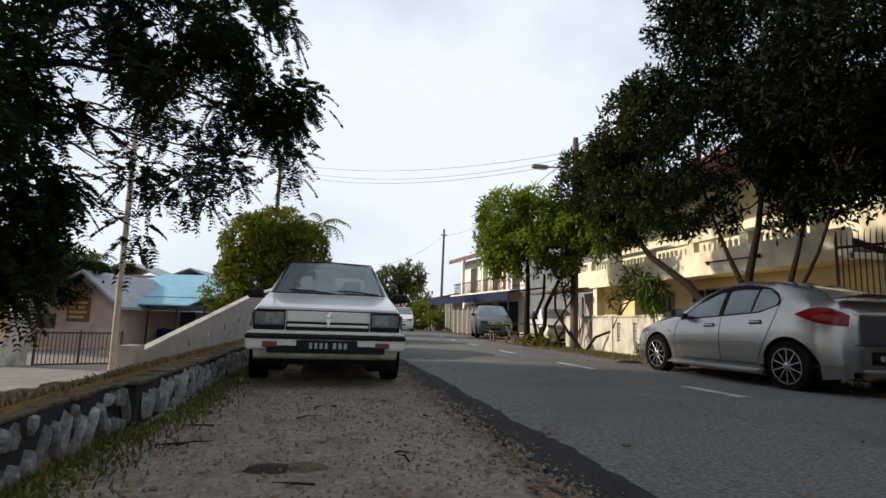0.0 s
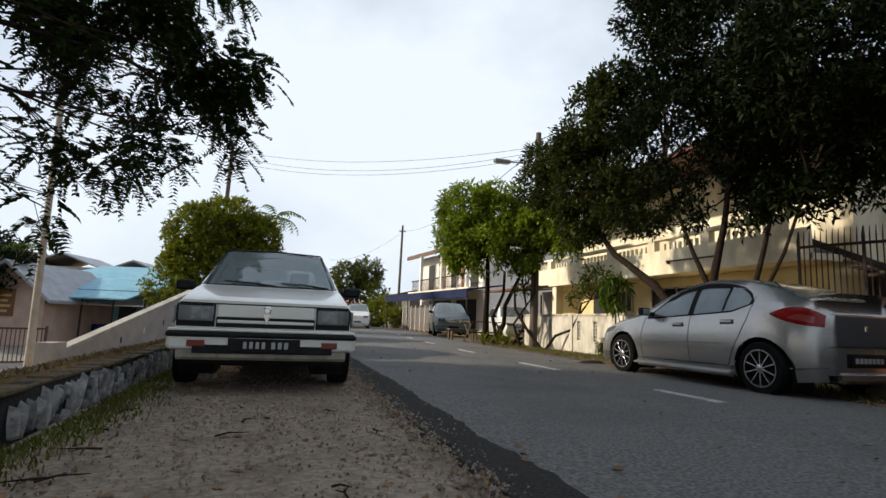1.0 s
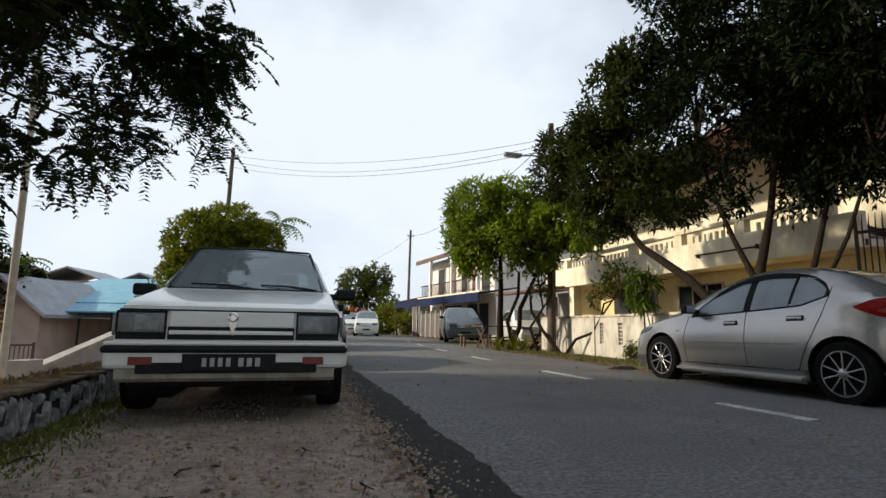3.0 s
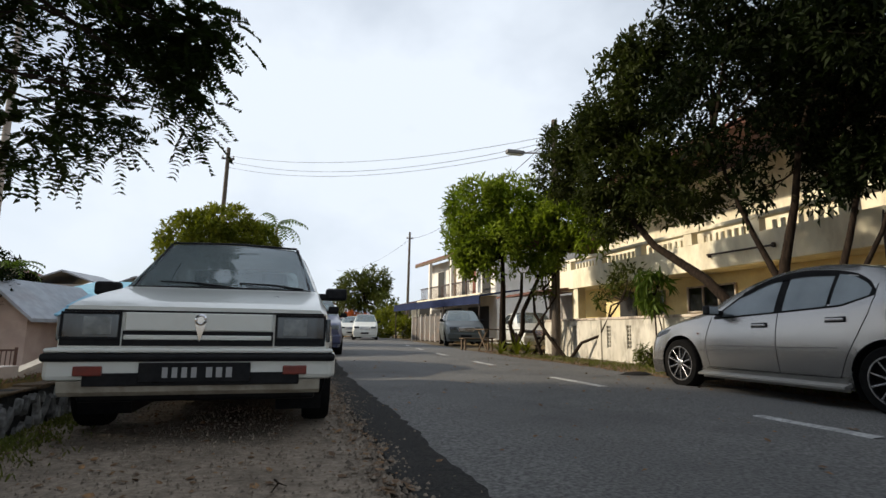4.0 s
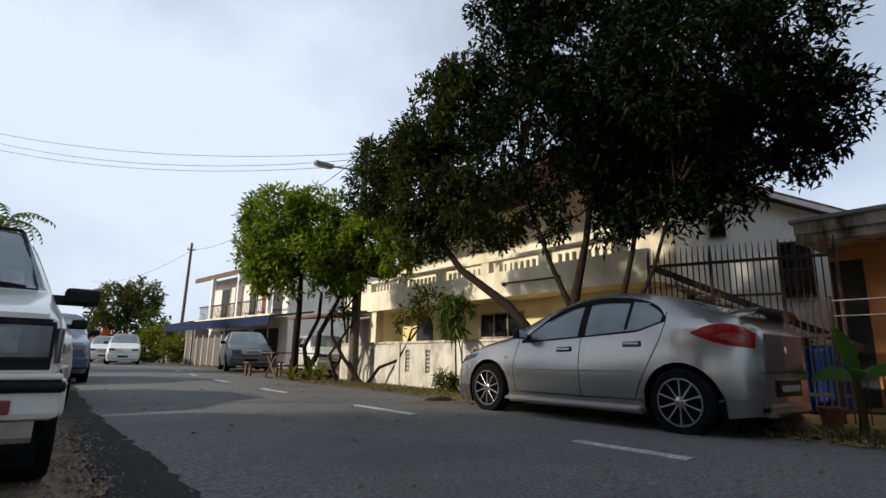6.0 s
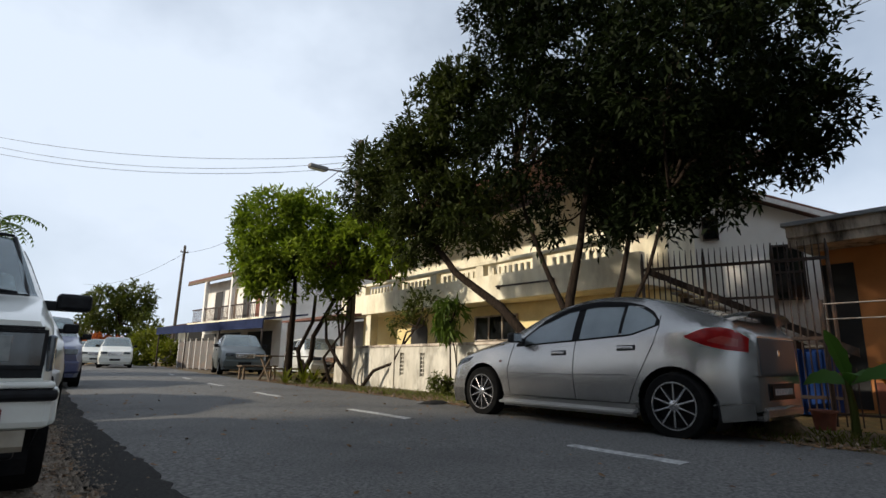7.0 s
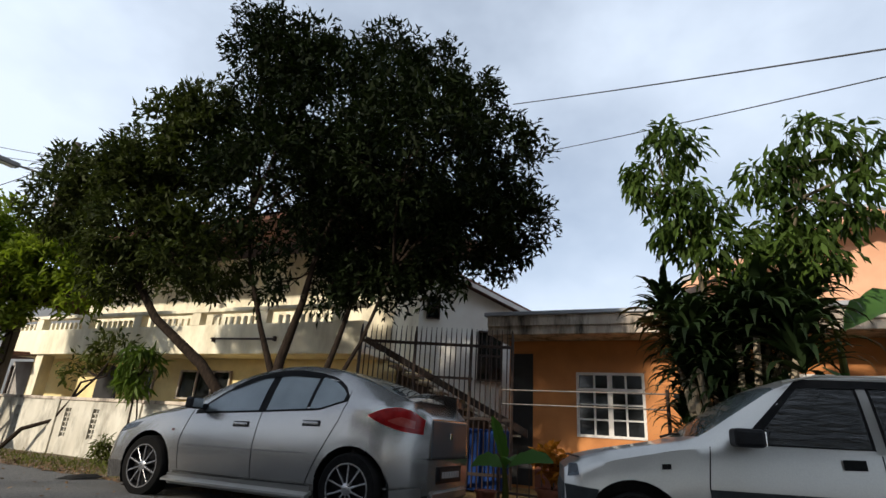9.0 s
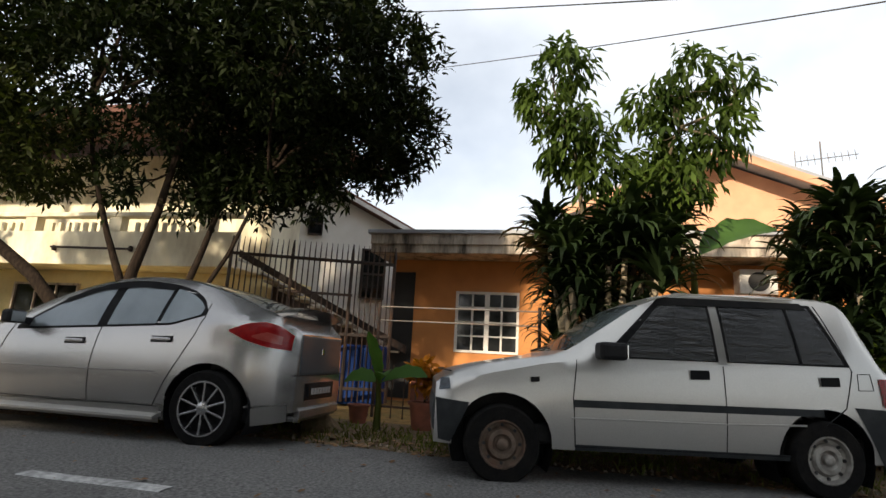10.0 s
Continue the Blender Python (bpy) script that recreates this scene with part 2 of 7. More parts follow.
M["bumper_grey"] = mat("faded_dark_bumper_plastic", (0.026, 0.032, 0.037), (0.018, 0.023, 0.027), scale=12, rough=0.65, stain=(0.1, 0.1, 0.1), sscale=4, samount=0.3)
M["tyre"] = mat("tyre_rubber", (0.008, 0.008, 0.008), (0.005, 0.005, 0.005), scale=25, rough=0.9, spec=0.08, bump=0.2, stain=(0.02, 0.017, 0.014), sscale=6, samount=0.35)
M["rim_dark"] = mat("dark_alloy", (0.01, 0.01, 0.011), (0.006, 0.006, 0.007), scale=20, rough=0.6, spec=0.1)
M["rim"] = mat("polished_alloy", (0.42, 0.42, 0.43), (0.3, 0.3, 0.31), scale=20, rough=0.25, metal=0.9)
M["rim_rust"] = mat("rusty_steel_rim", (0.15, 0.115, 0.09), (0.075, 0.05, 0.036), scale=18, rough=0.65, metal=0.5, stain=(0.11, 0.05, 0.028), sscale=9, samount=0.8)
M["rim_steel"] = mat("silver_steel_rim", (0.3, 0.29, 0.27), (0.19, 0.18, 0.165), scale=18, rough=0.5, metal=0.6, stain=(0.12, 0.09, 0.07), sscale=7, samount=0.5)
M["lens_red"] = mat("red_tail_lens", (0.42, 0.012, 0.012), (0.3, 0.008, 0.01), scale=20, rough=0.2, coat=0.25)
M["lens_pale"] = mat("pale_lamp_lens", (0.5, 0.1, 0.08), (0.42, 0.06, 0.05), scale=20, rough=0.15, coat=1.0)
M["lens_orange"] = mat("faded_orange_lens", (0.16, 0.02, 0.01), (0.11, 0.014, 0.008), scale=20, rough=0.3, coat=0.4)
M["headlamp"] = mat("aged_headlamp_glass", (0.085, 0.11, 0.135), (0.022, 0.028, 0.036), scale=9, rough=0.18, metal=0.4, coat=1.0, stretch=(1, 1, 0.3))
M["lens_haze"] = mat("hazy_lens_reflector", (0.17, 0.2, 0.215), (0.07, 0.085, 0.092), scale=12, rough=0.25, coat=1.0)
M["rust_leaf"] = mat("sodden_rusty_leaf", (0.05, 0.02, 0.012), (0.016, 0.009, 0.006), scale=30, rough=0.9, bump=0.8, bscale=60)
M["plate_white"] = mat("plate_characters", (0.34, 0.34, 0.34), (0.26, 0.26, 0.26), rough=0.5)
M["chrome"] = mat("chrome", (0.75, 0.75, 0.76), (0.7, 0.7, 0.71), rough=0.12, metal=1.0)
# grey-blue base colour stands in for sky reflected in the side glass
M["window_sky_grey"] = mat("sky_grey_painted_glass", (0.16, 0.19, 0.2), (0.07, 0.085, 0.09), scale=3, rough=0.03, coat=1.0)
M["film_glass"] = mat("pale_reflective_film_glass", (0.36, 0.4, 0.42), (0.26, 0.3, 0.315), scale=2, rough=0.05, metal=0.55, coat=0.6)
# the sedan's silver again, with the shade of its rear end in the colour
M["tail_shaded"] = mat("shaded_silver_tailgate_paint", (0.052, 0.06, 0.07), (0.04, 0.046, 0.053), scale=150, rough=0.5, coat=0.1, spec=0.2)
M["window_house"] = mat("dark_house_glass", (0.015, 0.017, 0.018), (0.01, 0.011, 0.012), scale=3, rough=0.08, coat=0.5)
M["side_glass"] = mat("dark_side_glass", (0.004, 0.005, 0.005), (0.002, 0.0025, 0.0025), scale=3, rough=0.03, bump=1.0, bscale=7.0, stretch=(0.8, 0.8, 4.5), spec=1.0)
M["car_glass"] = clear_glass("windscreen_glass", (0.66, 0.76, 0.76), 0.36)
M["frame_white"] = mat("white_window_frame", (0.66, 0.64, 0.62), (0.56, 0.54, 0.52), scale=10, rough=0.6)
M["upholstery"] = mat("dark_upholstery", (0.06, 0.058, 0.055), (0.04, 0.04, 0.04), scale=30, rough=0.9)
M["interior_pale"] = mat("pale_interior", (0.45, 0.44, 0.42), (0.38, 0.37, 0.35), scale=10, rough=0.8)
M["blue_tarp"] = mat("blue_tarpaulin", (0.009, 0.03, 0.125), (0.006, 0.02, 0.08), scale=6, rough=0.8, bump=0.5, bscale=8, spec=0.1)
M["terracotta"] = mat("rust_red_pot", (0.22, 0.07, 0.04), (0.15, 0.05, 0.03), scale=12, rough=0.8)
M["notice"] = mat("brown_notice_board", (0.16, 0.075, 0.03), (0.12, 0.055, 0.022), scale=6, rough=0.6)
M["notice_bar"] = mat("pale_lettering_bar", (0.5, 0.36, 0.16), (0.42, 0.3, 0.13), rough=0.6)
M["yellow_paint"] = mat("yellow_paint", (0.62, 0.42, 0.03), (0.5, 0.33, 0.02), scale=10, rough=0.6)
M["flower_orange"] = leaf_mat("orange_foliage", (0.42, 0.16, 0.015), (0.3, 0.1, 0.01), 0.3)
M["flower_red"] = leaf_mat("red_orange_blossom", (0.36, 0.09, 0.03), (0.25, 0.06, 0.02), 0.3)


# ---- building helpers ----
def thing(name, place, label, category, rz=0.0, group="", kind=""):
    ob = new(name)
    ob.matrix_world = pose(*place, 0, 0, rz)
    return tagged(ob, label, category, group, kind)


def put(name, me, material, parent=None, label="", smooth=False):
    ob = new(name, me)
    if material and not me.materials:
        me.materials.append(material)
    if parent:
        ob.parent = parent
    if label:
        ob["label"] = label
    if smooth:
        me.shade_smooth()
        me.set_sharp_from_angle(angle=radians(38))
    return ob


def part(name, bm, material, parent=None, label="", smooth=False):
    me = bpy.data.meshes.new(name)
    bmesh.ops.recalc_face_normals(bm, faces=bm.faces)
    bm.to_mesh(me)
    bm.free()
    return put(name, me, material, parent, label, smooth)


def raw(name, verts, faces, material, parent=None, label="", smooth=False):
    me = bpy.data.meshes.new(name)
    me.from_pydata([tuple(map(float, v)) for v in verts], [], faces)
    me.update()
    return put(name, me, material, parent, label, smooth)


def box(x0, x1, y0, y1, z0, z1, bev=0.0, bm=None, m=None):
    bm = bm or bmesh.new()
    v = [bm.verts.new((x, y, z)) for x in (x0, x1) for y in (y0, y1) for z in (z0, z1)]
    fs = [bm.faces.new([v[i] for i in q]) for q in ((0, 1, 3, 2), (4, 6, 7, 5), (0, 4, 5, 1), (2, 3, 7, 6), (0, 2, 6, 4), (1, 5, 7, 3))]
    if bev:
        es = list({e for f in fs for e in f.edges})
        r = bmesh.ops.bevel(bm, geom=es, offset=bev, segments=2, affect="EDGES", profile=0.5)
        v = list({w for f in r["faces"] for w in f.verts} | {w for w in v if w.is_valid})
    if m:
        bmesh.ops.transform(bm, matrix=m, verts=v)
    return bm


def prism(outline, axis, a, b, bm=None):
    """Extrudes an outline of pairs along an axis: 'x' takes (y, z), 'y' takes (x, z), 'z' takes (x, y)."""
    bm = bm or bmesh.new()
    def at(p, d):
        return {"x": (d, p[0], p[1]), "y": (p[0], d, p[1]), "z": (p[0], p[1], d)}[axis]
    lo = [bm.verts.new(at(p, a)) for p in outline]
    hi = [bm.verts.new(at(p, b)) for p in outline]
    n = len(outline)
    bm.faces.new(lo)
    bm.faces.new(hi[::-1])
    for i in range(n):
        bm.faces.new((lo[i], lo[(i + 1) % n], hi[(i + 1) % n], hi[i]))
    return bm


def tube(points, radii, seg=8, bm=None, caps=True):
    """A tube through points with a radius at each."""
    bm = bm or bmesh.new()
    pts = [Vector(p) for p in points]
    if not hasattr(radii, "__len__"):
        radii = [radii] * len(pts)
    rings = []
    for i, p in enumerate(pts):
        d = (pts[min(i + 1, len(pts) - 1)] - pts[max(i - 1, 0)]).normalized()
        u = d.orthogonal().normalized() if i == 0 else (u - d * u.dot(d)).normalized()
        w = d.cross(u)
        rings.append([bm.verts.new(p + (u * math.cos(a) + w * math.sin(a)) * radii[i]) for a in [2 * math.pi * k / seg for k in range(seg)]])
    for r0, r1 in zip(rings, rings[1:]):
        for k in range(seg):
            bm.faces.new((r0[k], r0[(k + 1) % seg], r1[(k + 1) % seg], r1[k]))
    if caps:
        bm.faces.new(rings[0][::-1])
        bm.faces.new(rings[-1])
    return bm


def lathe(profile, seg=28, axis="x", bm=None, centre=(0, 0, 0), ends=(True, True)):
    """Turns (radius, along) pairs round an axis."""
    bm = bm or bmesh.new()
    c = Vector(centre)
    rings = []
    for r, d in profile:
        ring = []
        for k in range(seg):
            a = 2 * math.pi * k / seg
            p = (d, r * math.cos(a), r * math.sin(a)) if axis == "x" else (r * math.cos(a), r * math.sin(a), d)
            ring.append(bm.verts.new(c + Vector(p)))
        rings.append(ring)
    for r0, r1 in zip(rings, rings[1:]):
        for k in range(seg):
            bm.faces.new((r0[k], r0[(k + 1) % seg], r1[(k + 1) % seg], r1[k]))
    for ring, wanted in ((rings[0][::-1], ends[0]), (rings[-1], ends[1])):
        if wanted:
            bm.faces.new(ring)
    return bm


def sag(a, b, drop, n=14):
    a, b = Vector(a), Vector(b)
    return [a.lerp(b, i / n) - Vector((0, 0, drop * 4 * (i / n) * (1 - i / n))) for i in range(n + 1)]


def wob(p, amp, freq=1.0):
    return amp * noise.noise(Vector(p) * freq)


# ---- foliage ----
LEAF = {
    "oval": [(-0.5, 0, 0), (-0.1, -0.5, 0.06), (0.5, 0, 0), (-0.1, 0.5, 0.06)],
    "long": [(-0.5, 0, 0), (0.0, -0.5, 0.08), (0.5, 0, -0.12), (0.0, 0.5, 0.08)],
}


def leaves(name, centres, dirs, length, width, material, parent, rng, shape="oval", spread=0.7, label=""):
    """One mesh of many separate leaves, each at a centre and pointing about along its direction."""
    n = len(centres)
    base = np.array(LEAF[shape])
    d = dirs + rng.normal(0, spread, (n, 3))
    d /= np.linalg.norm(d, axis=1, keepdims=True) + 1e-9
    up = rng.normal(0, 0.55, (n, 3)) + np.array([0, 0, 1.0])
    side = np.cross(d, up)
    side /= np.linalg.norm(side, axis=1, keepdims=True) + 1e-9
    nor = np.cross(side, d)
    ln = length * rng.uniform(0.65, 1.25, (n, 1))
    wd = width * rng.uniform(0.7, 1.2, (n, 1))
    v = np.stack([centres + d * ln * b[0] + side * wd * b[1] + nor * ln * b[2] for b in base], 1).reshape(-1, 3)
    me = bpy.data.meshes.new(name)
    me.vertices.add(n * 4)
    me.vertices.foreach_set("co", v.ravel())
    me.loops.add(n * 4)
    me.loops.foreach_set("vertex_index", np.arange(n * 4))
    me.polygons.add(n)
    me.polygons.foreach_set("loop_start", np.arange(n) * 4)
    me.update()
    me.validate()
    return put(name, me, material, parent, label)


def crown_points(blobs, twigs, per, rng, shell=0.55, reach=0.22, gap=0.30, freq=1.1):
    """Twig tips on and in uneven blobs, several leaves round each tip. Returns centres and outward directions."""
    vol = np.array([b[3] ** 2 for b in blobs])
    pick = rng.choice(len(blobs), twigs, p=vol / vol.sum())
    b = np.array([blobs[i][:4] for i in pick])
    d = rng.normal(0, 1, (twigs, 3))
    d /= np.linalg.norm(d, axis=1, keepdims=True)
    rad = b[:, 3:4] * (shell + (1.12 - shell) * rng.random((twigs, 1)) ** 0.6)
    tips = b[:, :3] + d * rad * np.array([1, 1, 0.92])
    keep = np.array([noise.noise(Vector(p) * freq) for p in tips]) > -gap
    tips, d = tips[keep], d[keep]
    n = len(tips)
    c = np.repeat(tips, per, 0)
    dd = np.repeat(d, per, 0)
    off = rng.normal(0, 1, (n * per, 3))
    off /= np.linalg.norm(off, axis=1, keepdims=True)
    return c + off * reach * rng.random((n * per, 1)) ** 0.5, off * 0.8 + dd * 0.5


def limbs(start, blobs, r0, rng, bend=0.15, seg=7, n=6):
    """Tapering branches from a start to each blob's middle."""
    made = []
    s = Vector(start)
    for b in blobs:
        bm = bmesh.new()
        e = Vector(b[:3])
        pts, rad = [], []
        k = Vector(rng.normal(0, bend, 3))
        for i in range(n + 1):
            f = i / n
            p = s.lerp(e, f) + k * math.sin(math.pi * f) + Vector((0, 0, 0.25 * bend * math.sin(math.pi * f)))
            pts.append(p)
            rad.append(r0 * (1 - f) ** 0.8 + 0.006)
        tube(pts, rad, seg, bm)
        for _ in range(3):
            e2 = e + Vector(rng.normal(0, 1, 3)).normalized() * b[3] * 0.8
            mid = pts[4]
            tube([mid, mid.lerp(e2, 0.5) + Vector(rng.normal(0, 0.08, 3)), e2], [rad[4] * 0.7, rad[4] * 0.4, 0.004], 5, bm)
        made.append(bm)
    return made


def tree(name, base, blobs, trunks, leaf, twigs, per, length, width, label, shape="oval", bark="bark",
         shell=0.5, reach=0.22, gap=0.3, seed=1, limb=0.06, spread=0.7, category="tree", droop=0.0, freq=1.1):
    """trunks: lists of points (x, y, z, radius) from the ground up; blobs: (x, y, z, radius) of the crown."""
    rng = np.random.default_rng(seed)
    ob = new(name)
    ob.location = base
    tagged(ob, label, category)
    inv = Vector(base)
    for tr in trunks:
        part("trunk", tube([Vector(p[:3]) - inv for p in tr], [p[3] for p in tr], 10), M[bark], ob, smooth=True)
    bl = [(b[0] - inv.x, b[1] - inv.y, b[2] - inv.z, b[3]) for b in blobs]
    tops = [Vector(tr[-1][:3]) - inv for tr in trunks]
    groups = {}
    for b in bl:
        k = min(range(len(tops)), key=lambda i: (tops[i] - Vector(b[:3])).length)
        groups.setdefault(k, []).append(b)
    for k, g in groups.items():
        for limb_mesh in limbs(tops[k], g, limb, rng):
            part("branch", limb_mesh, M[bark], ob, smooth=True)
    c, d = crown_points(bl, twigs, per, rng, shell, reach, gap, freq)
    d[:, 2] -= droop
    crown = leaves("crown", c, d, length, width, M[leaf], ob, rng, shape, spread)
    crown["kind"] = "stuff"
    return ob


# ---- ground, road and walls ----
def left_edge(y):
    """Where the asphalt begins on the left."""
    return 1.14 + (0.0 if y < 8 else 0.0052 * (y - 8) ** 1.85 * 0.75) + 0.012 * math.sin(y * 2.3)


def right_edge(y):
    return 6.3 + (0.0 if y < 8 else 0.0045 * (y - 8) ** 1.75) + 0.06 * math.sin(y * 1.1) + (0.06 * (y - 4.5) if -2 < y < 4.5 else 0)


def ground_height(x, y):
    if x < -1.25:
        return max(-0.9, 0.3 - (-1.25 - x) * 0.3)
    return -0.05


def steps(a, b, n):
    return [a + (b - a) * i / n for i in range(n + 1)]


gx = [-400, -150, -60, -30, -16] + steps(-10, -1.3, 28) + [-1.24] + steps(-1, 20, 24) + [30, 60, 150, 400]
gy = [-400, -150, -60, -25] + steps(-10, 40, 60) + [50, 70, 110, 200, 420]
gv = [(x, y, ground_height(x, y) + wob((x, y, 0), 0.04, 0.9)) for y in gy for x in gx]
nx = len(gx)
gf = [(j * nx + i, j * nx + i + 1, (j + 1) * nx + i + 1, (j + 1) * nx + i) for j in range(len(gy) - 1) for i in range(nx - 1)]
tagged(raw("ground", gv, gf, M["dry_verge"], smooth=True), "dry grassy earth ground with worn brown patches", "ground", kind="structure")


def strip(name, ys, left, right, z, material, across=6, crown=0.0, thick=0.12):
    verts, faces = [], []
    for y in ys:
        a, b = left(y), right(y)
        for i in range(across + 1):
            f = i / across
            verts.append((a + (b - a) * f, y, z + crown * 4 * f * (1 - f) + wob((a + (b - a) * f, y, 3), 0.008, 1.4)))
    w = across + 1
    for j in range(len(ys) - 1):
        faces += [(j * w + i, j * w + i + 1, (j + 1) * w + i + 1, (j + 1) * w + i) for i in range(across)]
    n = len(verts)
    for k, side in ((0, 0), (1, across)):
        low = []
        for j in range(len(ys)):
            p = verts[j * w + side]
            low.append(len(verts))
            verts.append((p[0] + (0.05 if k else -0.05), p[1], z - thick))
        for j in range(len(ys) - 1):
            q = (j * w + side, (j + 1) * w + side, low[j + 1], low[j])
            faces.append(q if k else q[::-1])
    return raw(name, verts, faces, material, smooth=True)


road_ys = steps(-14, 20, 140) + steps(20.5, 90, 90)
tagged(strip("road", road_ys, left_edge, right_edge, 0.0, M["asphalt"], 10, 0.03), "worn grey asphalt village road", "road", kind="structure")
tagged(strip("road_edge_band", steps(-6, 24, 600), lambda y: left_edge(y) - 0.05 + wob((1, y, 0), 0.05, 3.0) + wob((1, y, 5), 0.03, 11.0), lambda y: left_edge(y) + 0.27 + wob((2, y, 0), 0.07, 1.2) + wob((3, y, 0), 0.04, 7.0), 0.012, M["asphalt_edge"], 4, 0.006, 0.06),
       "crumbling black tar edge of the road", "road edge", kind="structure")
tagged(strip("shoulder_gravel", steps(-14, 30, 120), lambda y: -1.13, lambda y: left_edge(y) + 0.1, -0.012, M["gravel"], 10, 0.0), "pale compacted gravel shoulder beside the road", "gravel shoulder", kind="structure")
tagged(strip("shoulder_earth", steps(-14, 46, 120), lambda y: right_edge(y) - 0.1, lambda y: right_edge(y) + 1.9, -0.014, M["earth"], 8, 0.02), "brown leaf-littered earth shoulder with weeds", "earth shoulder", kind="structure")

# broken centre line
for n_dash, (y0, y1) in enumerate(((-3.5, -1.9), (0.9, 2.5), (5.15, 6.1), (8.35, 9.75), (12.3, 13.7), (16.2, 17.6), (20.2, 21.6), (24.2, 25.6))):
    cx = lambda y: 4.31 + (0.0 if y < 8 else 0.0049 * (y - 8) ** 1.9)
    ys = steps(y0, y1, 8)
    o = strip("lane_marking", ys, lambda y: cx(y) - 0.05, lambda y: cx(y) + 0.05, 0.034, M["lane_paint"], 2, 0.0, 0.03)
    tagged(o, "worn white dash of the road's centre line", "road marking", "centre line dashes", "structure")

# rubble retaining wall along the shoulder
WALL_TOP = 0.26


def wall_x(y):
    return (-1.10 if y > 4.15 else -1.19) + 0.015 * math.sin(y * 1.7)


wall_l = new("retaining_wall")
tagged(wall_l, "low rubble retaining wall of pale stones in dark mortar", "retaining wall", kind="structure")
bm = bmesh.new()
for y0, y1 in ((-6, 4.15), (4.15, 24)):
    x = wall_x((y0 + y1) / 2) - 0.05
    box(x - 0.34, x, y0, y1, -0.14, WALL_TOP, 0.02, bm)
part("core", bm, M["mortar"], wall_l)
bm = bmesh.new()
for y0, y1 in ((-6, 4.1), (4.1, 24)):
    x = wall_x((y0 + y1) / 2)
    ys = steps(y0, y1, int((y1 - y0) * 6))
    for a, b in zip(ys, ys[1:]):
        dz = random.uniform(-0.012, 0.018)
        box(x - 0.42 + random.uniform(-0.04, 0.04), x - 0.03 + random.uniform(-0.035, 0.025), a, b + 0.002, WALL_TOP - 0.02, WALL_TOP + 0.006 + dz * 0.6, 0.008, bm)
part("coping", bm, M["earth"], wall_l, "rough earthy cement coping")


def sheet(name, pts, th, material, parent, label=""):
    """A thin slab over a quad of points, th thick along its normal."""
    p = [Vector(q) for q in pts]
    n = (p[1] - p[0]).cross(p[2] - p[0]).normalized() * th
    bm = bmesh.new()
    lo, hi = [bm.verts.new(q) for q in p], [bm.verts.new(q + n) for q in p]
    bm.faces.new(lo), bm.faces.new(hi[::-1])
    k = len(p)
    for i in range(k):
        bm.faces.new((lo[i], lo[(i + 1) % k], hi[(i + 1) % k], hi[i]))
    return part(name, bm, material, parent, label)


# ---- cars ----
def interp(table, u):
    us = [p[0] for p in table]
    if u <= us[0]:
        return table[0][1]
    for (a, va), (b, vb) in zip(table, table[1:]):
        if u <= b:
            f = (u - a) / (b - a)
            return va + (vb - va) * f
    return table[-1][1]


def smooth_interp(table, u, r=0.07):
    return sum(interp(table, u + k * r) for k in (-1, -0.5, 0, 0.5, 1)) / 5


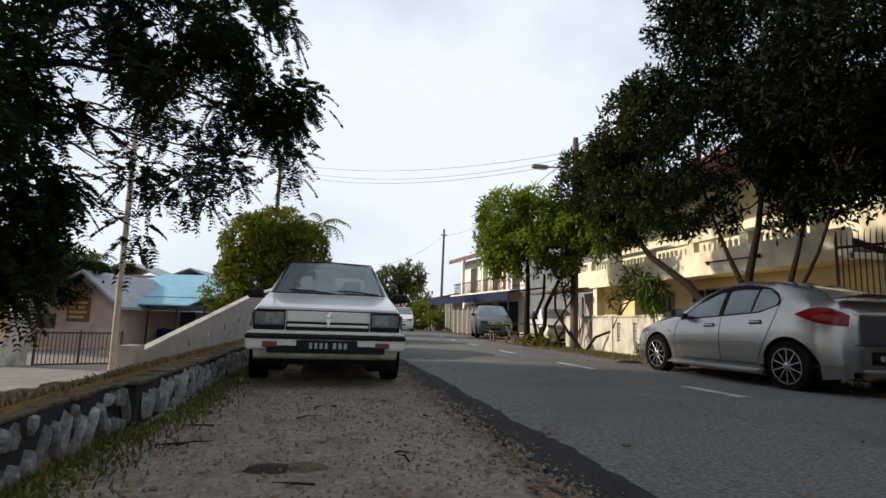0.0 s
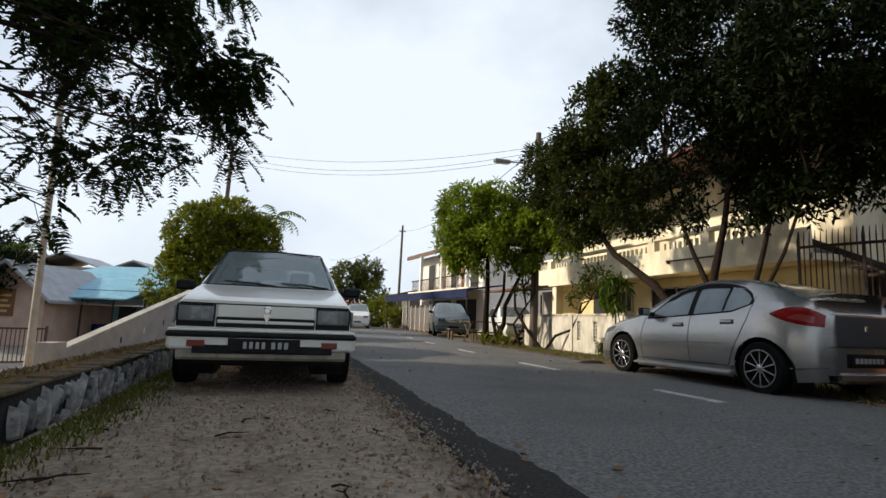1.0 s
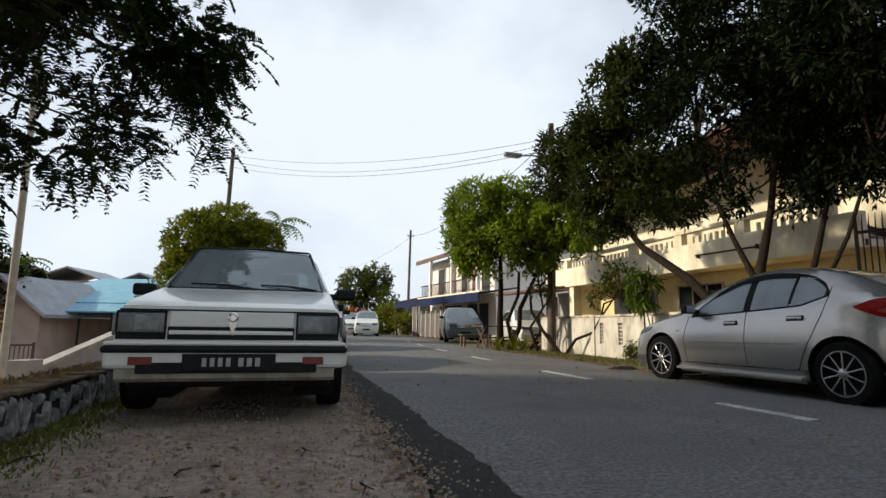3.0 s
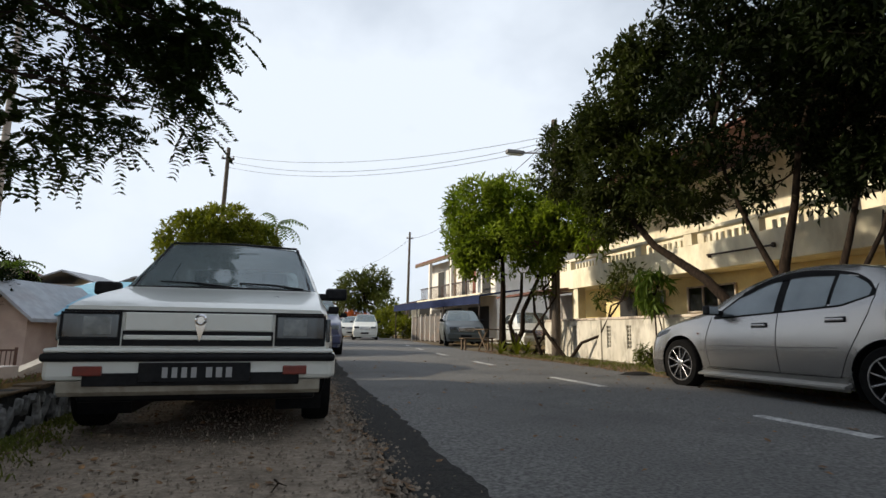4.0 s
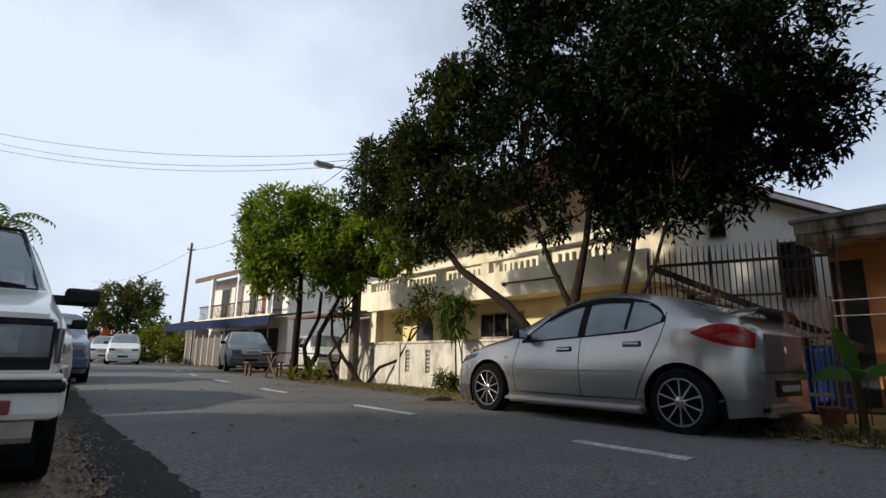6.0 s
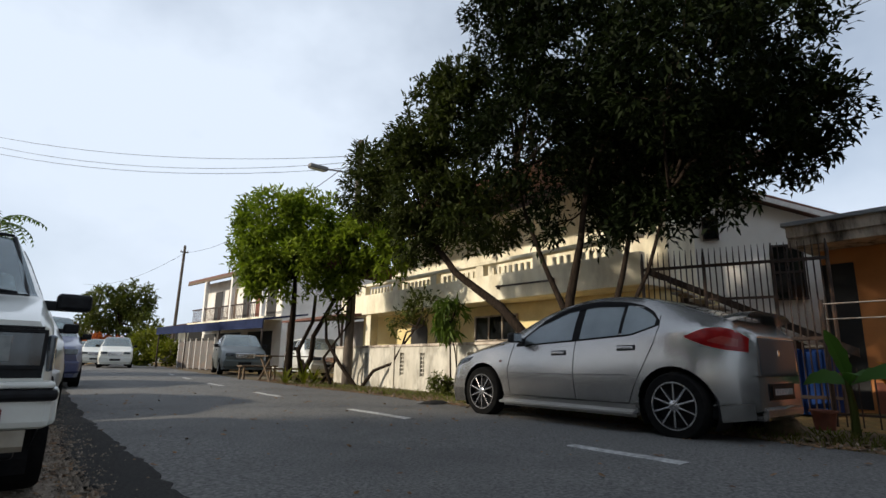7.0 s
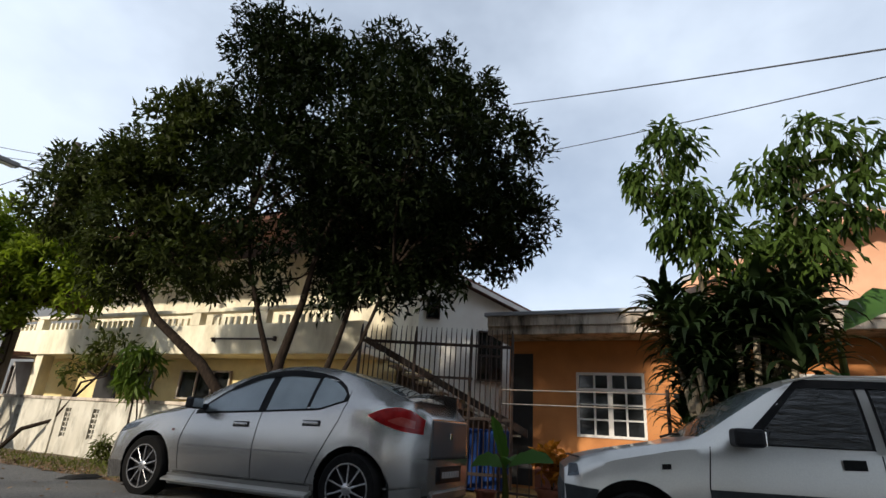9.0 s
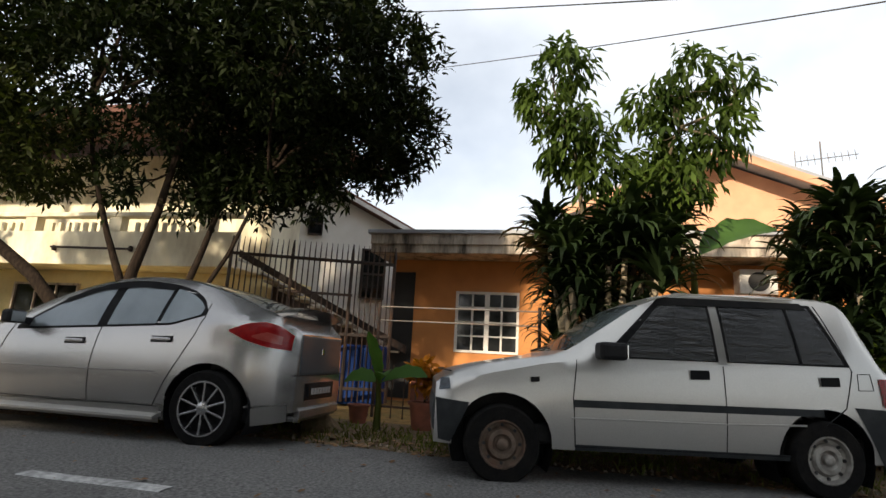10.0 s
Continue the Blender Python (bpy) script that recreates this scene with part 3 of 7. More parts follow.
class Body:
    """A lofted car body. u runs from the front (0) to the rear (length); local y = half - u, so the front looks along +y."""

    def __init__(self, s):
        self.s = s
        self.half = s["length"] / 2

    def arch(self, u):
        z = self.s["sill"]
        if "sill_ends" in self.s:
            z = smooth_interp(self.s["sill_ends"], u, 0.05)
        for w in self.s["axles"]:
            d = abs(u - w)
            r = self.s["arch"]
            if d < r:
                z = max(z, self.s["wheel"] + math.sqrt(r * r - d * d))
        return z

    def section(self, u, clip=True):
        s = self.s
        zt, zs = smooth_interp(s["top"], u, s.get("soft", 0.07)), smooth_interp(s["shoulder"], u)
        zs = min(zs, zt - 0.004)
        hw, wt = smooth_interp(s["width"], u, 0.03), smooth_interp(s["roof"], u)
        zb = self.arch(u) if clip else s["sill"]
        zb = min(zb, zs - 0.03)
        sill = s["sill"]
        pts = []
        for f in (0.0, 0.12, 0.3, 0.5, 0.7, 0.86, 1.0):
            z = zb + (zs - zb) * f
            g = (z - sill) / max(zs - sill, 0.05)
            x = hw * (interp(s["bulge"], g))
            pts.append((x, z))
        hs = pts[-1][0]
        wt = min(wt, hs)
        rise = zt - zs
        for f, k in ((0.35, 0.34), (0.7, 0.70), (0.93, 1.0)):
            pts.append((hs + (wt - hs) * k + 0.012 * math.sin(math.pi * f) * (1 if rise > 0.2 else 0), zs + rise * f))
        pts += [(wt * 0.9, zs + rise * 0.968), (wt * 0.5, zs + rise * 0.994), (0.0, zt)]
        return pts

    def side(self, u, z):
        pts = self.section(u, clip=False)[:10]
        for (xa, za), (xb, zb) in zip(pts, pts[1:]):
            if za <= z <= zb:
                return xa + (xb - xa) * (z - za) / max(zb - za, 1e-6)
        return pts[0][0] if z < pts[0][1] else pts[-1][0]

    def build(self, parent, paint):
        s = self.s
        us = sorted(set([round(v, 4) for v in s["stations"]] + [round(w + s["arch"] * math.cos(math.pi * k / 14), 4) for w in s["axles"] for k in range(15)]
                        + [round(w + k * (s["arch"] + 0.004), 4) for w in s["axles"] for k in (-1, 1)]))
        us = [u for u in us if 0 <= u <= s["length"]]
        secs = [self.section(u) for u in us]
        nv = len(secs[0])
        glass = {"windscreen": s["windscreen"], "rear_window": s["rear_glass"]}
        bm, gb = bmesh.new(), {k: bmesh.new() for k in glass}

        def quad(b, pts):
            b.faces.new([b.verts.new(p) for p in pts])
        for i in range(len(us) - 1):
            ya, yb = self.half - us[i], self.half - us[i + 1]
            for k in range(nv - 1):
                for sx in (1, -1):
                    q = [(sx * secs[i][k][0], ya, secs[i][k][1]), (sx * secs[i + 1][k][0], yb, secs[i + 1][k][1]),
                         (sx * secs[i + 1][k + 1][0], yb, secs[i + 1][k + 1][1]), (sx * secs[i][k + 1][0], ya, secs[i][k + 1][1])]
                    dest = bm
                    mid = (us[i] + us[i + 1]) / 2
                    for g, (a, b) in glass.items():
                        if a < mid < b and k >= nv - 4:
                            dest = gb[g]
                    quad(dest, q if sx > 0 else q[::-1])
        for i, flip in ((0, False), (len(us) - 1, True)):
            y = self.half - us[i]
            for k in range(nv - 1):
                q = [(secs[i][k][0], y, secs[i][k][1]), (secs[i][k + 1][0], y, secs[i][k + 1][1]), (-secs[i][k + 1][0], y, secs[i][k + 1][1]), (-secs[i][k][0], y, secs[i][k][1])]
                quad(bm, q)
        for b in (bm, *gb.values()):
            bmesh.ops.remove_doubles(b, verts=b.verts, dist=0.0008)
        body = part("body", bm, paint, parent, smooth=True)
        for g, b in gb.items():
            o = part(g, b, M["car_glass"], parent, smooth=True)
            o.visible_shadow = False
        # closed dark floor and wheel wells
        hw = max(p[1] for p in s["width"])
        part("underbody", box(-hw * 0.86, hw * 0.86, -self.half + 0.25, self.half - 0.22, s["sill"] + 0.02, s["sill"] + 0.16, 0.02), M["black_plastic"], parent)
        for w in s["axles"]:
            r = s["arch"] + 0.012
            for sx in (1, -1):
                b = bmesh.new()
                ring0 = [b.verts.new((sx * hw * 0.93, self.half - w + r * math.cos(a), s["wheel"] + r * math.sin(a))) for a in steps(-0.5, math.pi + 0.5, 18)]
                ring1 = [b.verts.new((sx * hw * 0.55, v.co.y, v.co.z)) for v in ring0]
                for k in range(18):
                    b.faces.new((ring0[k], ring0[k + 1], ring1[k + 1], ring1[k]))
                b.faces.new(ring1)
                part("wheel_well", b, M["black_plastic"], parent)
        return body

    def panel(self, name, corners, material, parent, sx=1, off=0.006, nu=10, nz=5, label="", thick=0.004, ridge=0.0):
        """A panel on the side: corners (u, z) at front-bottom, rear-bottom, rear-top, front-top."""
        b = bmesh.new()
        grid = []
        (a0, z0), (a1, z1), (a2, z2), (a3, z3) = corners
        for j in range(nz + 1):
            r = j / nz
            row = []
            for i in range(nu + 1):
                t = i / nu
                u = (a0 + (a1 - a0) * t) * (1 - r) + (a3 + (a2 - a3) * t) * r
                z = (z0 + (z1 - z0) * t) * (1 - r) + (z3 + (z2 - z3) * t) * r
                z += ridge * math.sin(math.pi * t) * r
                row.append(b.verts.new((sx * (self.side(u, z) + off), self.half - u, z)))
            grid.append(row)
        for j in range(nz):
            for i in range(nu):
                q = (grid[j][i], grid[j][i + 1], grid[j + 1][i + 1], grid[j + 1][i])
                b.faces.new(q if sx > 0 else q[::-1])
        bmesh.ops.solidify(b, geom=b.faces[:], thickness=thick)
        return part(name, b, material, parent, label, smooth=True)

    def curved(self, name, bottom, top, material, parent, sx=1, off=0.006, nu=24, nz=6, label="", thick=0.004):
        """A side panel between two (u, z) curves that share their first and last u."""
        b = bmesh.new()
        u0, u1 = bottom[0][0], bottom[-1][0]
        grid = []
        for i in range(nu + 1):
            u = u0 + (u1 - u0) * 0.5 * (1 - math.cos(math.pi * i / nu))
            z0, z1 = interp(bottom, u), smooth_interp(top, u, 0.03)
            z1 = max(z1, z0 + 0.004)
            grid.append([b.verts.new((sx * (self.side(u, z0 + (z1 - z0) * j / nz) + off), self.half - u, z0 + (z1 - z0) * j / nz)) for j in range(nz + 1)])
        for i in range(nu):
            for j in range(nz):
                q = (grid[i][j], grid[i + 1][j], grid[i + 1][j + 1], grid[i][j + 1])
                b.faces.new(q if sx > 0 else q[::-1])
        bmesh.ops.solidify(b, geom=b.faces[:], thickness=thick)
        return part(name, b, material, parent, label, smooth=True)

    def line(self, name, pts, parent, material=None, sx=1, r=0.004, off=0.001):
        """A thin seam along (u, z) points of the side."""
        fine = []
        for p, q in zip(pts, pts[1:]):
            fine += [(p[0] + (q[0] - p[0]) * k / 8, p[1] + (q[1] - p[1]) * k / 8) for k in range(8)]
        fine.append(pts[-1])
        return part(name, tube([(sx * (self.side(u, z) + off), self.half - u, z) for u, z in fine], r, 5), material or M["black_plastic"], parent)


def wheel(parent, x, y, r, width, kind, sx):
    """A wheel whose outer face looks along sx."""
    w = new("wheel")
    w.parent = parent
    w.location = (x, y, r)
    rr = r * (0.71 if kind == "alloy" else 0.6)
    prof = [(rr, -width / 2), (r * 0.93, -width / 2), (r * 0.985, -width * 0.4), (r, -width * 0.2), (r, width * 0.2), (r * 0.985, width * 0.4), (r * 0.93, width / 2), (rr * 1.02, width / 2 * 0.98), (rr, width * 0.4)]
    part("tyre", lathe(prof, 40, ends=(False, False)), M["tyre"], w, smooth=True)
    o = sx * width / 2
    if kind == "alloy":
        part("rim_barrel", lathe([(rr * 1.0, o * 0.4), (rr * 1.0, o * 0.98), (rr * 0.93, o * 0.98), (rr * 0.9, o * 0.35), (0.02, o * 0.25)], 36, ends=(False, True)), M["rim_dark"], w, smooth=True)
        part("rim_lip", lathe([(rr * 1.01, o * 0.9), (rr * 1.01, o * 1.02), (rr * 0.94, o * 1.02), (rr * 0.93, o * 0.9)], 36, ends=(False, False)), M["rim"], w, smooth=True)
        for k in range(10):
            a = 2 * math.pi * k / 10
            b = box(o * 0.62 if sx > 0 else o * 0.98, o * 0.98 if sx > 0 else o * 0.62, -rr * 0.042, rr * 0.042, rr * 0.17, rr * 0.95, 0.004)
            bmesh.ops.rotate(b, verts=b.verts, cent=(0, 0, 0), matrix=Matrix.Rotation(a, 3, "X"))
            part("spoke", b, M["rim"], w)
        part("hub_cap", lathe([(rr * 0.24, o * 0.5), (rr * 0.24, o * 0.95), (rr * 0.15, o * 1.04), (0.01, o * 1.05)], 20), M["rim"], w, smooth=True)
    else:
        m = M["rim_rust"] if kind == "steel_rust" else M["rim_steel"]
        part("rim", lathe([(rr * 1.03, o * 0.7), (rr * 1.03, o * 1.0), (rr * 0.95, o * 1.0), (rr * 0.88, o * 0.55), (rr * 0.72, o * 0.5), (rr * 0.6, o * 0.8), (rr * 0.42, o * 0.82), (rr * 0.3, o * 0.6), (0.02, o * 0.6)], 32, ends=(False, True)), m, w, smooth=True)
        part("hub_cap", lathe([(rr * 0.24, o * 0.5), (rr * 0.23, o * 0.95), (rr * 0.12, o * 1.05), (0.01, o * 1.05)], 18), m, w, smooth=True)
        for k in range(8):
            a = 2 * math.pi * k / 8
            part("slot", lathe([(rr * 0.075, o * 0.45), (rr * 0.075, o * 0.64), (0.003, o * 0.64)], 8, centre=(0, rr * 0.79 * math.cos(a), rr * 0.79 * math.sin(a))), M["dark"], w)
    return w


def seats(parent, body, rows, z0, h, hw):
    for u in rows:
        for sx in ((-1, 1) if u == rows[0] else (-1, 1)):
            c = new("seat")
            c.parent = parent
            c.location = (sx * hw * 0.46, body.half - u, z0)
            part("cushion", box(-0.24, 0.24, -0.25, 0.25, 0, 0.2, 0.05), M["upholstery"], c)
            b = box(-0.24, 0.24, -0.36, -0.24, 0.15, h, 0.05)
            part("backrest", b, M["upholstery"], c)
            part("headrest", box(-0.13, 0.13, -0.37, -0.27, h + 0.02, h + 0.18, 0.04), M["upholstery"], c)
    b = prism([(body.half - rows[0] + 0.55, z0 + 0.1), (body.half - rows[0] + 0.95, z0 + 0.1), (body.half - rows[0] + 1.0, z0 + 0.5), (body.half - rows[0] + 0.62, z0 + 0.52)], "x", -hw * 0.85, hw * 0.85)
    part("dashboard", b, M["upholstery"], parent)
    part("steering_wheel", lathe([(0.17, -0.01), (0.19, 0.0), (0.17, 0.01), (0.165, 0.0)], 20, "z"), M["black_plastic"], parent).matrix_basis = pose(0.36, body.half - rows[0] + 0.5, z0 + 0.55, 65, 0, 0)


def plate(parent, x0, x1, y, z0, z1, chars, front=1):
    """A dark number plate with plain bars."""
    p = part("number_plate", box(x0, x1, min(y, y + 0.012 * front), max(y, y + 0.012 * front), z0, z1, 0.004), M["black_plastic"], parent, "black number plate with pale bars")
    w = (x1 - x0)
    for a, b in chars:
        xa, xb = x0 + w * a, x0 + w * b
        ya = y + 0.012 * front
        part("character_bar", box(xa, xb, min(ya, ya + 0.004 * front), max(ya, ya + 0.004 * front), z0 + (z1 - z0) * 0.24, z0 + (z1 - z0) * 0.76), M["plate_white"], p)


def mirror(parent, x, y, z, sx, material, w=0.2, h=0.12, d=0.1):
    m = part("door_mirror", box(min(x, x + sx * w), max(x, x + sx * w), y - d / 2, y + d / 2, z, z + h, 0.025), material, parent)
    part("mirror_glass", box(min(x + sx * 0.02, x + sx * (w - 0.02)), max(x + sx * 0.02, x + sx * (w - 0.02)), y - d / 2 - 0.006, y - d / 2 - 0.001, z + 0.015, z + h - 0.015), M["chrome"], m)
    part("mirror_arm", box(min(x - sx * 0.08, x + sx * 0.03), max(x - sx * 0.08, x + sx * 0.03), y - 0.03, y + 0.03, z, z + 0.06, 0.01), material, m)


def wiper(parent, a, b):
    part("wiper", tube([a, Vector(a).lerp(Vector(b), 0.5) + Vector((0, 0, 0.012)), b], [0.012, 0.009, 0.006], 6), M["black_plastic"], parent)


def handle(body, u, z, sx, material, w=0.18, h=0.035):
    x = body.side(u, z)
    o = part("door_handle", box(min(sx * (x - 0.004), sx * (x + 0.035)), max(sx * (x - 0.004), sx * (x + 0.035)), body.half - u - w / 2, body.half - u + w / 2, z - h / 2, z + h / 2, 0.012), material, body.ob)
    return o


STATIONS = [0, 0.02, 0.06, 0.12, 0.2, 0.3, 0.4, 0.55, 0.7, 0.85, 1.0, 1.1]


def saga():
    L = 4.1
    s = dict(length=L, sill=0.2, sill_ends=[(0, 0.38), (0.36, 0.36), (0.42, 0.2), (3.7, 0.2), (4.1, 0.34)], wheel=0.285, arch=0.335, axles=(0.78, 3.16),
             top=[(0, 0.80), (0.06, 0.835), (0.5, 0.91), (1.0, 0.985), (1.08, 1.0), (1.72, 1.47), (2.2, 1.51), (3.0, 1.48), (3.35, 1.41), (3.9, 1.0), (4.1, 0.96)],
             shoulder=[(0, 0.77), (0.5, 0.83), (1.2, 0.9), (2.2, 0.92), (3.4, 0.94), (4.1, 0.9)],
             width=[(0, 0.765), (0.12, 0.8), (0.6, 0.825), (2.0, 0.83), (3.5, 0.82), (4.0, 0.79), (4.1, 0.76)],
             roof=[(0, 0.72), (1.0, 0.74), (1.08, 0.72), (1.72, 0.57), (2.4, 0.56), (3.3, 0.55), (3.9, 0.66), (4.1, 0.7)],
             bulge=[(0, 0.93), (0.25, 0.98), (0.5, 1.0), (0.8, 0.985), (1, 0.96)],
             windscreen=(1.08, 1.72), rear_glass=(3.35, 3.9),
             stations=STATIONS[:-1] + steps(1.08, 1.72, 8) + steps(1.9, 3.35, 8) + steps(3.45, 3.9, 6) + [3.98, 4.05, 4.1])
    ob = thing("hatchback_car", (0.03, 6.06 + L / 2, 0), "old white hatchback with black trim parked on gravel", "car", 180)
    B = Body(s)
    B.ob = ob
    B.build(ob, M["car_white"])
    h = B.half
    bp = M["black_plastic"]
    # front: panel, lamps, grille slots, bumper
    part("nose_panel", box(-0.42, 0.42, h - 0.02, h + 0.022, 0.665, 0.775, 0.008), M["car_white"], ob)
    part("grille", box(-0.43, 0.43, h - 0.02, h + 0.012, 0.575, 0.665, 0.004), bp, ob)
    part("grille_bar", box(-0.42, 0.42, h, h + 0.026, 0.612, 0.64, 0.006), M["car_white"], ob)
    part("hood_gap", box(-0.74, 0.74, h - 0.03, h + 0.014, 0.775, 0.787), bp, ob)
    bd = part("badge", lathe([(0.034, 0), (0.036, 0.014), (0.026, 0.02), (0.02, 0.012), (0.003, 0.012)], 18, "z"), M["chrome"], ob, "chrome shield badge")
    bd.matrix_basis = pose(0, h + 0.02, 0.735, -90, 0, 0)
    part("badge_point", prism([(-0.036, 0.73), (0.036, 0.73), (0.024, 0.68), (0.0, 0.6), (-0.024, 0.68)], "y", h + 0.02, h + 0.034), M["chrome"], ob)
    for sx in (-1, 1):
        a, b = sx * 0.44, sx * 0.755
        lamp = part("headlight", box(min(a, b), max(a, b), h - 0.06, h + 0.012, 0.615, 0.77, 0.012), M["headlamp"], ob, "dull rectangular headlight")
        part("lamp_rim", box(min(a, b), max(a, b), h - 0.05, h + 0.008, 0.575, 0.613, 0.004), bp, lamp)
        for zz in (0.612, 0.762):
            part("lens_surround", box(min(a, b), max(a, b), h + 0.004, h + 0.016, zz, zz + 0.012), bp, lamp)
        for xx in (a, b - sx * 0.012):
            part("lens_surround", box(min(xx, xx + sx * 0.014), max(xx, xx + sx * 0.014), h + 0.004, h + 0.016, 0.625, 0.761), bp, lamp)
        part("inner_reflector", box(min(a + sx * 0.05, a + sx * 0.2), max(a + sx * 0.05, a + sx * 0.2), h + 0.004, h + 0.0135, 0.64, 0.748, 0.004), M["lens_haze"], lamp)
        c, d = sx * 0.757, sx * 0.792
        part("corner_light", box(min(c, d), max(c, d), h - 0.2, h - 0.03, 0.6, 0.755, 0.012), M["headlamp"], ob)
        e, f = sx * 0.5, sx * 0.645
        part("indicator", box(min(e, f), max(e, f), h + 0.05, h + 0.084, 0.405, 0.46, 0.006), M["lens_orange"], ob, "faded orange indicator lens")
        mirror(ob, sx * 0.82, h - 1.3, 0.94, sx, bp, 0.19, 0.11)
        for w in s["axles"]:
            wheel(ob, sx * 0.745, h - w, 0.285, 0.19, "steel", sx)
        B.panel("side_window", ((1.5, 0.945), (2.45, 0.95), (2.42, 1.36), (1.9, 1.35)), M["window_sky_grey"], ob, sx)
        B.panel("side_window", ((2.52, 0.95), (3.3, 0.96), (3.1, 1.33), (2.5, 1.36)), M["window_sky_grey"], ob, sx)
        B.panel("rub_strip", ((0.35, 0.5), (3.75, 0.5), (3.75, 0.56), (0.35, 0.56)), bp, ob, sx, 0.008, 40, 1)
        B.line("door_seam", [(1.5, 0.3), (1.4, 0.9), (1.75, 1.36)], ob, sx=sx)
        B.line("door_seam", [(2.5, 0.3), (2.5, 1.37)], ob, sx=sx)
        part("pillar_seal", tube([(sx * 0.675, h - 1.1, 1.0), (sx * 0.62, h - 1.4, 1.2), (sx * 0.555, h - 1.72, 1.44)], 0.014, 6), bp, ob)
    bum = part("bumper", box(-0.81, 0.81, h - 0.12, h + 0.06, 0.375, 0.535, 0.03), M["car_white"], ob)
    part("bumper_strip", box(-0.82, 0.82, h - 0.13, h + 0.085, 0.485, 0.533, 0.018), bp, bum)
    part("bumper_top", box(-0.805, 0.805, h - 0.1, h + 0.074, 0.536, 0.562, 0.01), M["car_white"], bum)
    part("lower_apron", prism([(h - 0.1, 0.31), (h + 0.0, 0.285), (h + 0.035, 0.31), (h + 0.055, 0.374), (h - 0.1, 0.374)], "x", -0.73, 0.73), M["car_dusty_shaded"], bum)
    part("air_intake", box(-0.6, 0.6, h + 0.03, h + 0.066, 0.345, 0.42, 0.006), bp, bum)
    for sx in (-1, 1):
        part("bumper_end", box(min(sx * 0.78, sx * 0.828), max(sx * 0.78, sx * 0.828), h - 0.42, h - 0.02, 0.38, 0.54, 0.02), M["car_white"], bum)
    plate(ob, -0.31, 0.31, h + 0.07, 0.365, 0.48, [(0.17 + 0.09 * k, 0.225 + 0.09 * k) for k in (0, 1, 2)] + [(0.49 + 0.085 * k, 0.537 + 0.085 * k) for k in range(4)])
    for a, b in (((-0.62, h - 1.085, 1.015), (-0.1, h - 1.15, 1.06)), ((-0.06, h - 1.075, 1.012), (0.5, h - 1.14, 1.055))):
        wiper(ob, a, b)
    part("screen_seal", tube([(-0.68, h - 1.075, 1.0), (0, h - 1.065, 1.008), (0.68, h - 1.075, 1.0)], 0.013, 6), bp, ob)
    part("screen_seal", tube([(-0.55, h - 1.73, 1.455), (0, h - 1.735, 1.475), (0.55, h - 1.73, 1.455)], 0.012, 6), bp, ob)
    part("washer_nozzle", box(-0.44, -0.4, h - 0.62, h - 0.59, 0.912, 0.925, 0.004), bp, ob)
    seats(ob, B, (2.1, 3.0), 0.32, 0.78, 0.72)
    part("sunshade_parcel", box(-0.42, -0.02, h - 2.75, h - 2.72, 1.0, 1.16, 0.01), M["interior_pale"], ob, "pale card on the back seat")
    return ob


